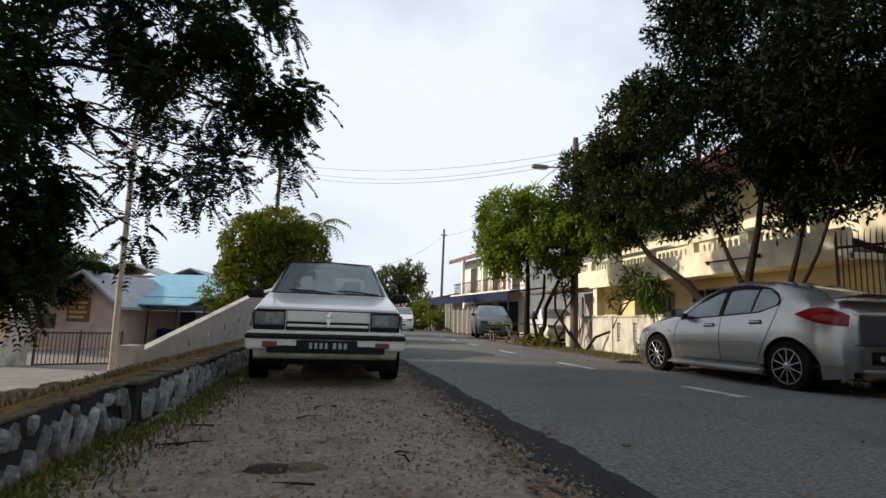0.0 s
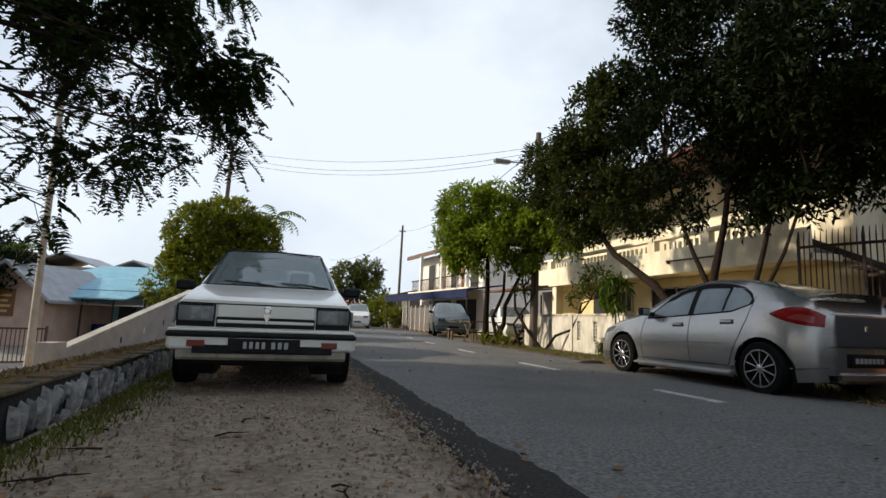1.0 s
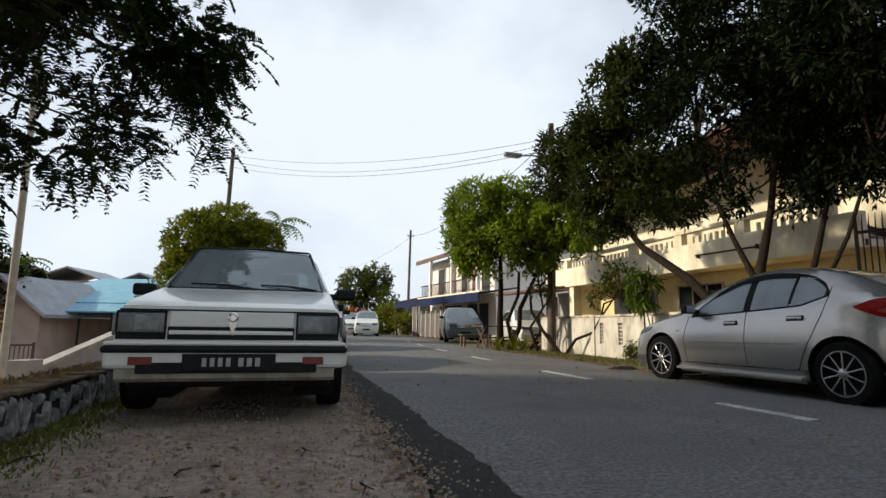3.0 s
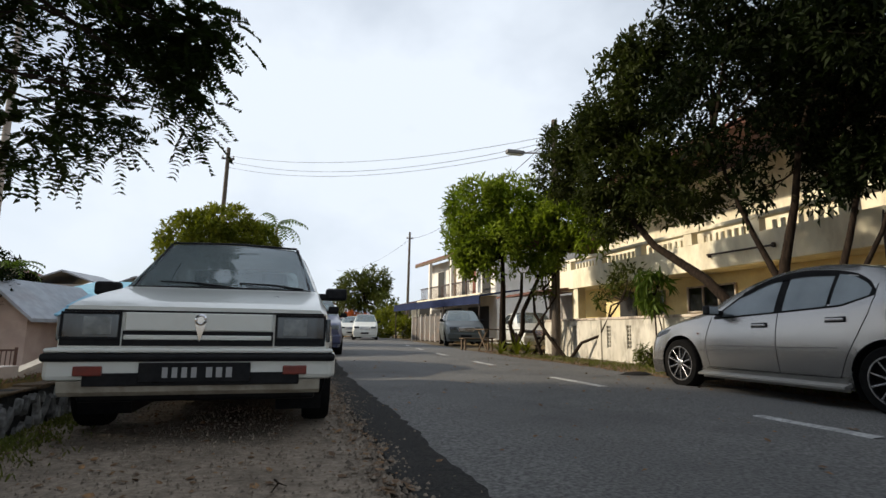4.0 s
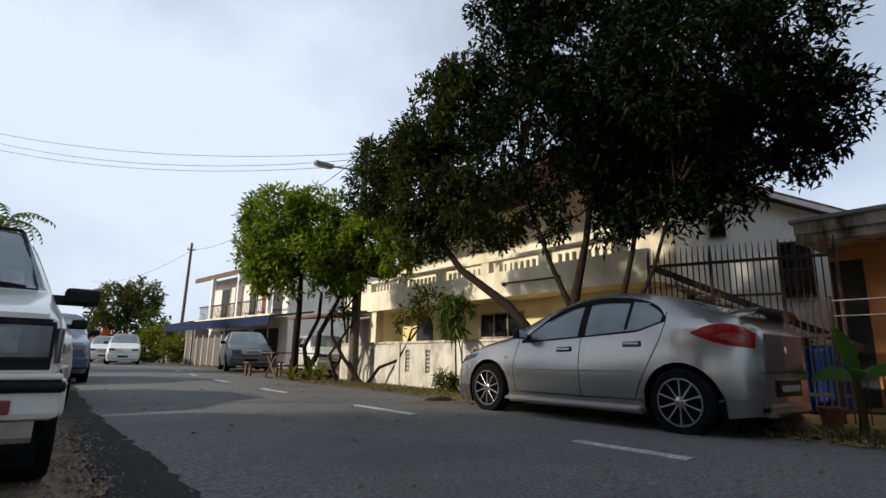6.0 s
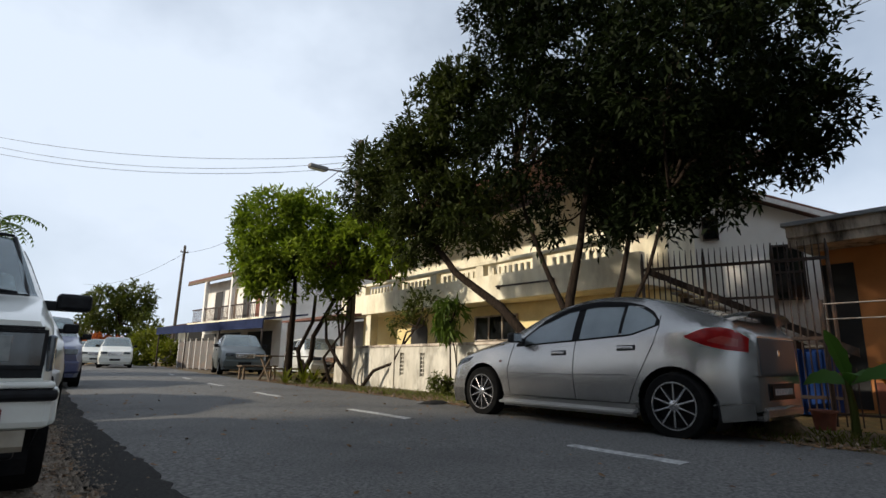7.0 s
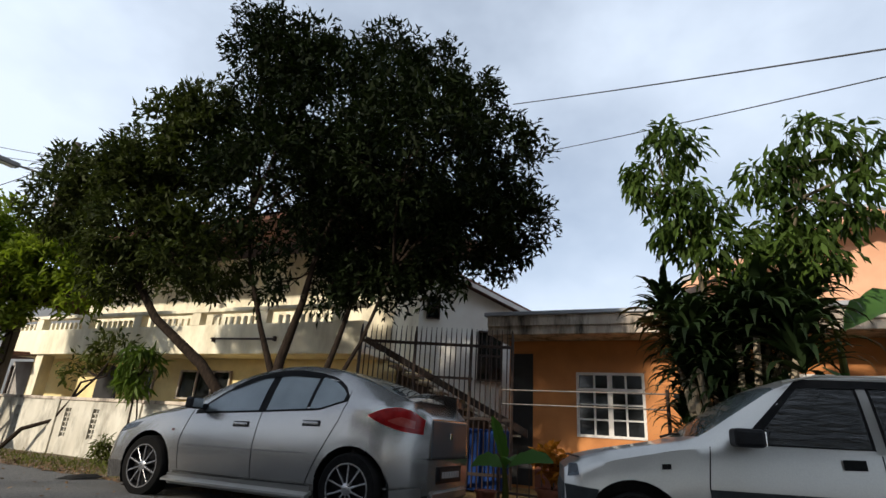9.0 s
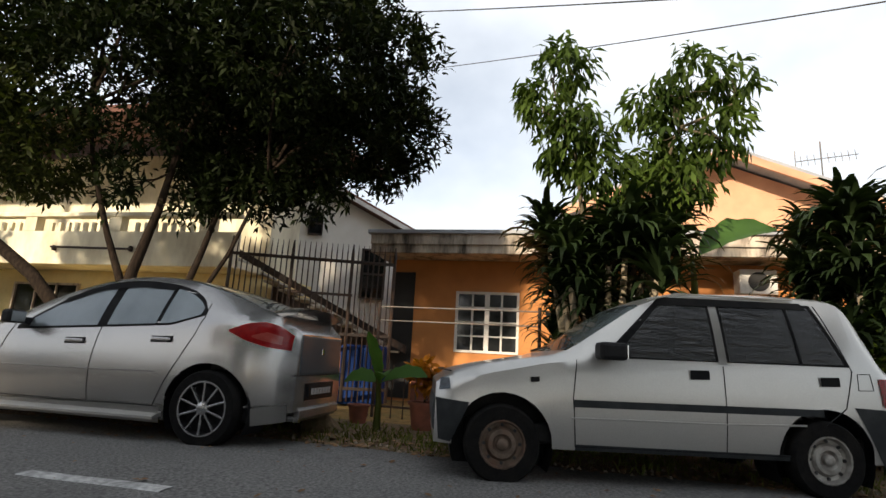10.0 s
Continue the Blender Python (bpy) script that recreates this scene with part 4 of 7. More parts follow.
def gen2():
    L = 4.06
    s = dict(soft=0.12, sill_ends=[(0, 0.24), (0.4, 0.19), (3.78, 0.19), (4.06, 0.3)], length=L, sill=0.19, wheel=0.3, arch=0.375, axles=(0.83, 3.43),
             top=[(0, 0.56), (0.05, 0.66), (0.25, 0.775), (0.6, 0.865), (1.02, 0.945), (1.14, 0.97), (1.5, 1.175), (1.85, 1.335), (2.15, 1.415), (2.45, 1.45), (2.75, 1.445), (3.05, 1.4), (3.35, 1.315), (3.6, 1.215), (3.8, 1.14), (3.94, 1.1), (4.02, 1.06), (4.06, 0.88)],
             shoulder=[(0, 0.53), (0.3, 0.72), (0.8, 0.84), (1.3, 0.905), (2.4, 0.965), (3.0, 1.0), (3.4, 1.03), (3.75, 1.045), (3.98, 1.01), (4.06, 0.8)],
             width=[(0, 0.56), (0.04, 0.65), (0.14, 0.75), (0.32, 0.82), (0.6, 0.85), (0.83, 0.86), (1.6, 0.855), (2.6, 0.86), (3.4, 0.87), (3.62, 0.852), (3.78, 0.81), (3.9, 0.745), (3.98, 0.67), (4.03, 0.58), (4.06, 0.47)],
             roof=[(0, 0.5), (0.4, 0.62), (1.02, 0.7), (1.14, 0.68), (1.85, 0.56), (2.5, 0.54), (3.05, 0.53), (3.6, 0.56), (3.85, 0.57), (4.06, 0.46)],
             bulge=[(0, 0.94), (0.2, 0.985), (0.45, 1.0), (0.7, 0.985), (0.9, 0.955), (1, 0.925)],
             windscreen=(1.14, 1.85), rear_glass=(3.0, 3.74),
             stations=STATIONS[:-1] + steps(1.14, 1.85, 10) + steps(1.95, 3.0, 10) + steps(3.08, 3.74, 9) + [3.79, 3.84, 3.88, 3.92, 3.95, 3.98, 4.01, 4.03, 4.05, 4.06])
    ob = thing("sedan_car", (6.43, 7.32, -0.01), "metallic grey sporty hatchback sedan with ten-spoke alloy wheels", "car", 1.0)
    B = Body(s)
    B.ob = ob
    B.build(ob, M["car_silver"])
    h = B.half
    bp = M["black_plastic"]
    for sx in (-1, 1):
        for w in s["axles"]:
            wheel(ob, sx * 0.765, h - w, 0.31, 0.2, "alloy", sx)
        arc = [(1.4, 0.9), (1.55, 1.04), (1.72, 1.17), (1.9, 1.265), (2.1, 1.33), (2.35, 1.37), (2.6, 1.375), (2.85, 1.352), (3.05, 1.3), (3.2, 1.215), (3.28, 1.11)]
        low = [(1.4, 0.875), (2.4, 0.935), (3.0, 0.975), (3.28, 1.07)]

        def pane(name, u0, u1, drop):
            lo = [(u0, interp(low, u0) + 0.018)] + [(u, z + 0.018) for u, z in low if u0 < u < u1] + [(u1, interp(low, u1) + 0.018)]
            hi = [(u0, interp(arc, u0) - drop)] + [(u, z - drop) for u, z in arc if u0 < u < u1] + [(u1, interp(arc, u1) - drop)]
            B.curved(name, lo, hi, M["film_glass"], ob, sx, 0.009)
        B.curved("window_trim", low, arc, bp, ob, sx, 0.003, 30)
        pane("side_window", 1.53, 2.25, 0.045)
        pane("side_window", 2.35, 2.84, 0.06)
        pane("quarter_window", 2.88, 3.24, 0.035)
        B.curved("wind_deflector", [(1.74, 1.13), (2.1, 1.275), (2.5, 1.315), (2.86, 1.295)], [(1.74, 1.185), (1.92, 1.272), (2.12, 1.335), (2.35, 1.373), (2.6, 1.378), (2.86, 1.343)], bp, ob, sx, 0.017, 20, 2)
        # paler silver stands for sky light on the skirt; ledge added to catch more
        B.panel("side_skirt", ((1.22, 0.17), (3.04, 0.17), (3.04, 0.3), (1.22, 0.275)), M["car_pale_silver"], ob, sx, 0.035, 20, 2, thick=0.03)
        part("skirt_ledge", prism([(sx * 0.82, 0.262), (sx * 0.93, 0.225), (sx * 0.93, 0.205), (sx * 0.82, 0.22)], "y", h - 3.04, h - 1.22), M["car_pale_silver"], ob)
        B.line("door_seam", [(1.32, 0.32), (1.28, 0.6), (1.36, 0.92)], ob, sx=sx)
        B.line("door_seam", [(2.3, 0.3), (2.28, 0.6), (2.3, 0.95)], ob, sx=sx)
        B.line("door_seam", [(2.95, 0.3), (3.04, 0.5), (3.16, 0.72), (3.25, 0.9), (3.29, 1.05), (3.27, 1.18)], ob, sx=sx)
        B.line("door_seam", [(1.3, 0.3), (2.95, 0.3)], ob, sx=sx)
        B.line("crease", [(1.35, 0.56), (2.2, 0.565), (2.95, 0.58)], ob, M["car_silver"], sx, 0.007, -0.001)
        B.curved("tail_light", [(3.56, 0.945), (3.72, 0.875), (3.88, 0.83), (4.02, 0.81)], [(3.56, 0.955), (3.7, 1.02), (3.84, 1.04), (3.95, 1.01), (4.02, 0.93)], M["lens_red"], ob, sx, 0.009, 16, 6, "red leaf-shaped wraparound tail light")
        B.curved("tail_light_reflector", [(3.76, 0.905), (3.88, 0.87), (3.97, 0.855)], [(3.76, 0.915), (3.86, 0.96), (3.97, 0.92)], M["lens_pale"], ob, sx, 0.014, 8, 3)
        B.panel("headlight", ((0.12, 0.6), (0.55, 0.7), (0.62, 0.76), (0.22, 0.7)), M["headlamp"], ob, sx, 0.006, 8, 4)
        B.panel("fuel_flap" if sx < 0 else "bumper_crease", ((3.76, 0.33), (4.03, 0.36), (4.03, 0.375), (3.76, 0.345)), M["chrome"] if sx > 0 else M["car_silver"], ob, sx, 0.004, 8, 1)
        # rear skirt in the same lightened silver, for sky light
        B.panel("rear_skirt", ((3.82, 0.19), (4.03, 0.22), (4.03, 0.36), (3.82, 0.33)), M["car_pale_silver"], ob, sx, 0.02, 8, 2, thick=0.02)
        B.panel("front_skirt", ((0.15, 0.14), (0.46, 0.17), (0.46, 0.33), (0.15, 0.33)), M["car_silver"], ob, sx, 0.015, 8, 2, thick=0.02)
        B.panel("repeater", ((1.14, 0.69), (1.17, 0.69), (1.17, 0.71), (1.14, 0.71)), M["lens_orange"], ob, sx, 0.006, 2, 1)
        for u, z in ((2.08, 0.8), (2.95, 0.85)):
            handle(B, u, z, sx, M["car_silver"])
            B.panel("handle_recess", ((u - 0.11, z - 0.03), (u + 0.1, z - 0.025), (u + 0.1, z + 0.03), (u - 0.11, z + 0.025)), bp, ob, sx, 0.002, 4, 2)
        mirror(ob, sx * 0.86, h - 1.5, 0.92, sx, bp, 0.17, 0.12)
    # tail: spoiler, tailgate darkened for shade, plate
    b = bmesh.new()
    rows = []
    for k in steps(-1, 1, 16):
        x, y0 = k * 0.55, -h + 0.28 + 0.02 * k * k
        lift = 0.065 * (1 - k ** 6)
        rows.append([b.verts.new((x, y0, 1.115 + lift)), b.verts.new((x, y0 - 0.16, 1.14 + lift)), b.verts.new((x, y0 - 0.27, 1.135 + lift)), b.verts.new((x, y0 - 0.12, 1.098 + lift))])
    for r0, r1 in zip(rows, rows[1:]):
        for q in range(4):
            b.faces.new((r0[q], r0[(q + 1) % 4], r1[(q + 1) % 4], r1[q]))
    b.faces.new(rows[0]), b.faces.new(rows[-1][::-1])
    part("spoiler", b, M["car_silver"], ob, smooth=True)
    part("tailgate_seam", tube([(-0.55, -h - 0.001, 0.6), (0.55, -h - 0.001, 0.6)], 0.005, 5), bp, ob)
    b = bmesh.new()
    box(-0.46, 0.46, -h - 0.006, -h + 0.03, 0.6, 0.95, 0.016, b)
    part("tailgate_panel", b, M["tail_shaded"], ob, "tailgate panel coloured dark grey for shade")
    part("tailgate_badge", box(-0.02, 0.02, -h - 0.012, -h - 0.001, 0.78, 0.84, 0.006), M["chrome"], ob)
    part("plate_recess", box(-0.32, 0.32, -h - 0.008, -h + 0.03, 0.38, 0.53, 0.003), bp, ob)
    part("rear_lip", prism([(-h + 0.02, 0.2), (-h - 0.03, 0.24), (-h - 0.03, 0.3), (-h + 0.02, 0.34)], "x", -0.44, 0.44), M["car_silver"], ob)
    plate(ob, -0.27, 0.27, -h - 0.009, 0.4, 0.51, [(0.1 + 0.12 * k, 0.19 + 0.12 * k) for k in range(7)], -1)
    part("exhaust", tube([(-0.4, -h + 0.2, 0.24), (-0.4, -h - 0.02, 0.24)], 0.04, 12), M["chrome"], ob)
    seats(ob, B, (2.1, 3.0), 0.34, 0.76, 0.72)
    return ob


def kancil():
    L = 3.36
    s = dict(length=L, sill=0.245, wheel=0.26, arch=0.35, axles=(0.47, 2.77),
             top=[(0, 0.62), (0.05, 0.72), (0.3, 0.79), (0.85, 0.895), (0.93, 0.92), (1.5, 1.325), (1.75, 1.415), (2.4, 1.45), (3.0, 1.44), (3.1, 1.4), (3.26, 1.0), (3.33, 0.86)],
             shoulder=[(0, 0.58), (0.3, 0.72), (0.8, 0.83), (1.2, 0.865), (2.4, 0.885), (3.2, 0.9), (3.36, 0.8)],
             width=[(0, 0.6), (0.08, 0.67), (0.3, 0.695), (1.0, 0.7), (3.0, 0.7), (3.25, 0.68), (3.36, 0.64)],
             roof=[(0, 0.56), (0.8, 0.6), (0.93, 0.6), (1.6, 0.51), (2.4, 0.51), (3.0, 0.5), (3.36, 0.58)],
             bulge=[(0, 0.95), (0.2, 0.985), (0.5, 1.0), (0.8, 0.985), (1, 0.965)],
             windscreen=(0.93, 1.5), rear_glass=(3.1, 3.26),
             stations=STATIONS[:9] + [0.85] + steps(0.93, 1.5, 8) + steps(1.6, 3.0, 12) + [3.05, 3.1, 3.16, 3.22, 3.26, 3.3, 3.34, 3.36])
    ob = thing("mini_hatchback_car", (6.38, 2.43, -0.01), "small pale silver five-door hatchback with a dark side stripe", "car", 14.0)
    B = Body(s)
    B.ob = ob
    B.build(ob, M["car_pale_silver"])
    h = B.half
    bp, bg_ = M["black_plastic"], M["bumper_grey"]
    for sx in (-1, 1):
        for i, w in enumerate(s["axles"]):
            wheel(ob, sx * 0.62, h - w, 0.265, 0.16, "steel_rust" if i == 0 else "steel", sx)
        B.panel("window_trim", ((1.17, 0.885), (2.99, 0.91), (2.83, 1.365), (1.65, 1.355)), bp, ob, sx, 0.002, 20, 6)
        B.panel("side_window", ((1.27, 0.9), (2.0, 0.905), (2.0, 1.335), (1.67, 1.325)), M["side_glass"], ob, sx, 0.006)
        B.panel("side_window", ((2.1, 0.905), (2.95, 0.925), (2.8, 1.34), (2.1, 1.335)), M["side_glass"], ob, sx, 0.006)
        B.panel("centre_pillar", ((2.02, 0.88), (2.08, 0.88), (2.08, 1.36), (2.02, 1.36)), M["car_pale_silver"], ob, sx, 0.008, 2, 4)
        B.panel("rain_visor", ((1.6, 1.3), (2.78, 1.33), (2.75, 1.375), (1.66, 1.365)), bp, ob, sx, 0.014, 16, 2)
        B.panel("window_bar", ((2.62, 0.92), (2.64, 0.92), (2.62, 1.34), (2.6, 1.34)), bp, ob, sx, 0.011, 1, 4)
        B.panel("side_stripe", ((0.96, 0.535), (2.75, 0.555), (2.75, 0.605), (0.96, 0.585)), bg_, ob, sx, 0.006, 20, 1, "dark grey side stripe")
        B.line("lower_crease", [(0.95, 0.46), (2.0, 0.47), (2.62, 0.49)], ob, M["car_pale_silver"], sx, 0.008, 0.0)
        B.line("door_seam", [(0.98, 0.27), (0.96, 0.6), (0.99, 0.86)], ob, sx=sx)
        B.line("door_seam", [(2.05, 0.27), (2.05, 0.87)], ob, sx=sx)
        B.line("door_seam", [(2.52, 0.28), (2.66, 0.42), (2.92, 0.62), (3.0, 0.88), (2.86, 1.36)], ob, sx=sx)
        B.line("door_seam", [(0.98, 0.27), (2.52, 0.275)], ob, sx=sx)
        for u in (1.87, 2.82):
            B.panel("door_handle", ((u - 0.07, 0.765), (u + 0.07, 0.77), (u + 0.07, 0.835), (u - 0.07, 0.83)), bp, ob, sx, 0.012, 4, 2, thick=0.02)
        B.panel("repeater", ((0.66, 0.69), (0.72, 0.695), (0.72, 0.73), (0.66, 0.725)), bp, ob, sx, 0.01, 2, 2)
        B.line("fuel_flap", [(3.03, 0.75), (3.15, 0.755), (3.14, 0.87), (3.04, 0.865), (3.03, 0.75)], ob, sx=sx, r=0.003)
        B.panel("tail_light", ((3.21, 0.64), (3.35, 0.64), (3.31, 0.84), (3.2, 0.84)), M["lens_red"], ob, sx, 0.008, 4, 5)
        B.panel("front_bumper_side", ((0.03, 0.27), (0.115, 0.26), (0.235, 0.53), (0.0, 0.55)), bg_, ob, sx, 0.004, 8, 5)
        B.panel("rear_bumper_side", ((3.2, 0.22), (3.36, 0.24), (3.36, 0.62), (2.98, 0.63)), bg_, ob, sx, 0.004, 8, 5)
        B.panel("headlight", ((0.02, 0.6), (0.1, 0.615), (0.09, 0.69), (0.03, 0.685)), M["headlamp"], ob, sx, 0.006, 4, 3)
        B.panel("sill_trim", ((0.98, 0.245), (2.5, 0.245), (2.5, 0.285), (0.98, 0.285)), bg_, ob, sx, 0.004, 16, 1)
        mirror(ob, sx * 0.7, h - 1.2, 0.87, sx, bp, 0.16, 0.12, 0.19)
    part("front_bumper", prism([(h - 0.1, 0.27), (h - 0.03, 0.28), (h + 0.012, 0.34), (h + 0.02, 0.47), (h + 0.005, 0.54), (h - 0.1, 0.55)], "x", -0.585, 0.585), bg_, ob)
    part("rear_bumper", prism([(-h + 0.1, 0.28), (-h - 0.02, 0.32), (-h - 0.03, 0.58), (-h + 0.1, 0.63)], "x", -0.6, 0.6), bg_, ob)
    part("hood_gap", tube([(-0.6, h - 0.1, 0.735), (0, h - 0.03, 0.74), (0.6, h - 0.1, 0.735)], 0.006, 5), bp, ob)
    part("roof_gutter", tube([(-0.56, h - 1.55, 1.335), (-0.535, h - 1.8, 1.395), (-0.53, h - 2.7, 1.4)], 0.008, 5), M["car_pale_silver"], ob)
    wiper(ob, (0.5, h - 0.9, 0.93), (0.0, h - 0.95, 0.95))
    seats(ob, B, (1.75, 2.5), 0.36, 0.72, 0.6)
    return ob


def simple_car(name, place, rz, paint, label, L, H, W, tall=False, group="", rear=True):
    k = H / 1.42
    s = dict(length=L, sill=0.22, wheel=0.3, arch=0.36, axles=(0.19 * L, 0.8 * L),
             top=[(0, 0.62 * k), (0.02 * L, 0.75 * k), (0.22 * L, 0.92 * k), (0.26 * L, 0.97 * k), (0.42 * L, H * 0.98), (0.55 * L, H), (0.8 * L, H * 0.98), (0.95 * L if tall else 0.92 * L, 0.95 * k), (L, 0.85 * k)],
             shoulder=[(0, 0.58 * k), (0.1 * L, 0.8 * k), (0.3 * L, 0.9 * k), (0.9 * L, 0.93 * k), (L, 0.8 * k)],
             width=[(0, W * 0.42), (0.06 * L, W * 0.48), (0.3 * L, W * 0.5), (0.9 * L, W * 0.495), (L, W * 0.45)],
             roof=[(0, W * 0.38), (0.26 * L, W * 0.42), (0.42 * L, W * 0.34), (0.8 * L, W * 0.33), (L, W * 0.4)],
             bulge=[(0, 0.93), (0.3, 0.99), (0.5, 1.0), (0.8, 0.98), (1, 0.95)],
             windscreen=(0.26 * L, 0.42 * L), rear_glass=(0.82 * L, 0.92 * L),
             stations=steps(0, L, 40))
    ob = thing(name, place, label, "car", rz, group)
    B = Body(s)
    B.ob = ob
    B.build(ob, paint)
    h = B.half
    for sx in (-1, 1):
        for w in s["axles"]:
            wheel(ob, sx * (W / 2 - 0.1), h - w, 0.31, 0.19, "steel", sx)
        B.panel("side_window", ((0.36 * L, 0.95 * k), (0.56 * L, 0.95 * k), (0.56 * L, H * 0.93), (0.44 * L, H * 0.92)), M["window_sky_grey"], ob, sx)
        B.panel("side_window", ((0.58 * L, 0.95 * k), (0.82 * L, 0.96 * k), (0.78 * L, H * 0.92), (0.58 * L, H * 0.93)), M["window_sky_grey"], ob, sx)
        B.line("door_seam", [(0.57 * L, 0.3), (0.57 * L, 0.92 * k)], ob, sx=sx)
        handle(B, 0.52 * L, 0.84 * k, sx, M["black_plastic"])
        mirror(ob, sx * W * 0.49, h - 0.36 * L, 0.93 * k, sx, M["black_plastic"], 0.18, 0.13)
        a, b = sx * W * 0.22, sx * W * 0.41
        part("headlight", box(min(a, b), max(a, b), h - 0.1, h + 0.015, 0.62 * k, 0.72 * k, 0.01), M["headlamp"], ob)
        part("tail_light", box(min(sx * W * 0.34, sx * W * 0.44), max(sx * W * 0.34, sx * W * 0.44), -h - 0.012, -h + 0.1, 0.66 * k, 0.82 * k, 0.01), M["lens_red"], ob)
    part("grille", box(-W * 0.2, W * 0.2, h - 0.02, h + 0.012, 0.55 * k, 0.72 * k, 0.01), M["chrome"], ob)
    part("bumper", box(-W * 0.45, W * 0.45, h - 0.1, h + 0.06, 0.3, 0.5 * k, 0.04), paint, ob)
    part("rear_bumper", box(-W * 0.45, W * 0.45, -h - 0.06, -h + 0.1, 0.3, 0.5 * k, 0.04), paint, ob)
    part("number_plate", box(-0.24, 0.24, h + 0.058, h + 0.07, 0.4, 0.5, 0.003), M["black_plastic"], ob)
    part("number_plate", box(-0.24, 0.24, -h - 0.07, -h - 0.058, 0.42, 0.52, 0.003), M["black_plastic"], ob)
    return ob


saga()
gen2()
kancil()


# ---- right side: trees, walls, houses ----
BIG = [(7.9, 8.4, 6.1, 1.44), (8.8, 6.9, 5.3, 1.36), (8.6, 5.8, 4.2, 0.78), (7.1, 8.8, 4.4, 1.15), (8.8, 8.1, 4.35, 1.3), (8.5, 6.2, 3.65, 0.8), (7.4, 9.0, 7.15, 0.78),
       (8.7, 7.9, 7.6, 0.88), (9.1, 6.4, 6.7, 0.7), (9.5, 9.6, 5.7, 1.25), (10.3, 7.9, 4.8, 1.15), (7.3, 6.5, 4.8, 1.15), (8.2, 8.0, 3.3, 0.6), (7.2, 9.6, 5.6, 0.85), (7.8, 8.0, 2.85, 0.42), (8.05, 7.2, 2.95, 0.5), (8.3, 6.5, 3.0, 0.42), (7.4, 8.9, 2.9, 0.4),
       (7.1, 9.9, 7.95, 0.5), (7.25, 9.7, 7.2, 0.75), (8.9, 7.0, 7.7, 0.45), (9.0, 6.3, 6.8, 0.5), (9.0, 5.7, 5.5, 0.8), (9.1, 5.35, 4.25, 0.55), (9.05, 5.7, 3.65, 0.45)]
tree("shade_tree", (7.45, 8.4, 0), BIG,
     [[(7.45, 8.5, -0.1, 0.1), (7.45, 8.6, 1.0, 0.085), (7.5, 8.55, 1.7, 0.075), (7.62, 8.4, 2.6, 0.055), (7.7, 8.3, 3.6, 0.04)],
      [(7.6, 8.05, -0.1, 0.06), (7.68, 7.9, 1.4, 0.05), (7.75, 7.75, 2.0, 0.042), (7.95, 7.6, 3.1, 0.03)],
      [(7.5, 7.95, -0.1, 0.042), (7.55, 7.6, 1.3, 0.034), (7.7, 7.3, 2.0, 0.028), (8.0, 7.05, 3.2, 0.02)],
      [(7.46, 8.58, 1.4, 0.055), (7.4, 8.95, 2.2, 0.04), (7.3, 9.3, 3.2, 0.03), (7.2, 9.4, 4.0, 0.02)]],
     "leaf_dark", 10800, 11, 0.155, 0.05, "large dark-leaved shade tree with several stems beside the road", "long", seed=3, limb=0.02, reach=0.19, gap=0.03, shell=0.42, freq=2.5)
LEAN = [(6.5, 12.6, 4.7, 0.8), (6.8, 11.8, 5.05, 0.7), (6.7, 11.3, 3.8, 0.9), (6.45, 13.2, 4.3, 0.6), (7.0, 10.2, 3.4, 0.85), (6.75, 11.6, 3.1, 0.55), (6.9, 10.5, 5.2, 0.85), (6.4, 10.9, 5.6, 0.5), (6.1, 11.4, 4.75, 0.45), (6.75, 10.4, 6.05, 0.5)]
tree("leaning_tree", (7.35, 8.85, 0), LEAN,
     [[(7.35, 8.85, -0.1, 0.095), (7.3, 9.2, 1.0, 0.085), (7.2, 9.8, 1.6, 0.08), (7.0, 10.8, 2.3, 0.065), (6.8, 11.5, 3.2, 0.05)]],
     "leaf_dusky", 4200, 10, 0.155, 0.05, "leaning tree with dusky olive leaves beside a parked car", "long", seed=4, limb=0.02, reach=0.18, gap=0.08, shell=0.4, freq=2.2)

GREEN = [(6.2, 18.1, 4.5, 1.05), (7.2, 17.7, 4.6, 1.0), (5.8, 17.8, 3.5, 0.9), (7.7, 16.9, 3.7, 1.0), (6.4, 17.2, 3.2, 0.95), (8.2, 16.2, 4.0, 0.95), (8.4, 15.4, 3.5, 0.75), (7.6, 16.5, 2.7, 0.5), (5.9, 17.7, 2.7, 0.5)]
tree("fruit_tree", (7.0, 18.3, 0), GREEN,
     [[(7.0, 18.3, -0.1, 0.13), (6.95, 18.2, 1.0, 0.1), (6.9, 18.0, 2.0, 0.08), (6.8, 17.8, 3.0, 0.06)],
      [(7.2, 18.2, -0.1, 0.09), (7.5, 17.9, 0.7, 0.08), (7.35, 17.5, 1.3, 0.07), (7.7, 17.1, 2.3, 0.05)],
      [(7.3, 17.9, -0.1, 0.07), (7.0, 17.7, 0.9, 0.06), (7.2, 17.3, 1.7, 0.05), (7.1, 17.0, 2.4, 0.04)]],
     "leaf_bright", 4300, 8, 0.2, 0.07, "bright green bushy roadside fruit tree with twisted stems", "long", seed=5, limb=0.05, reach=0.24, gap=0.1, freq=1.7)
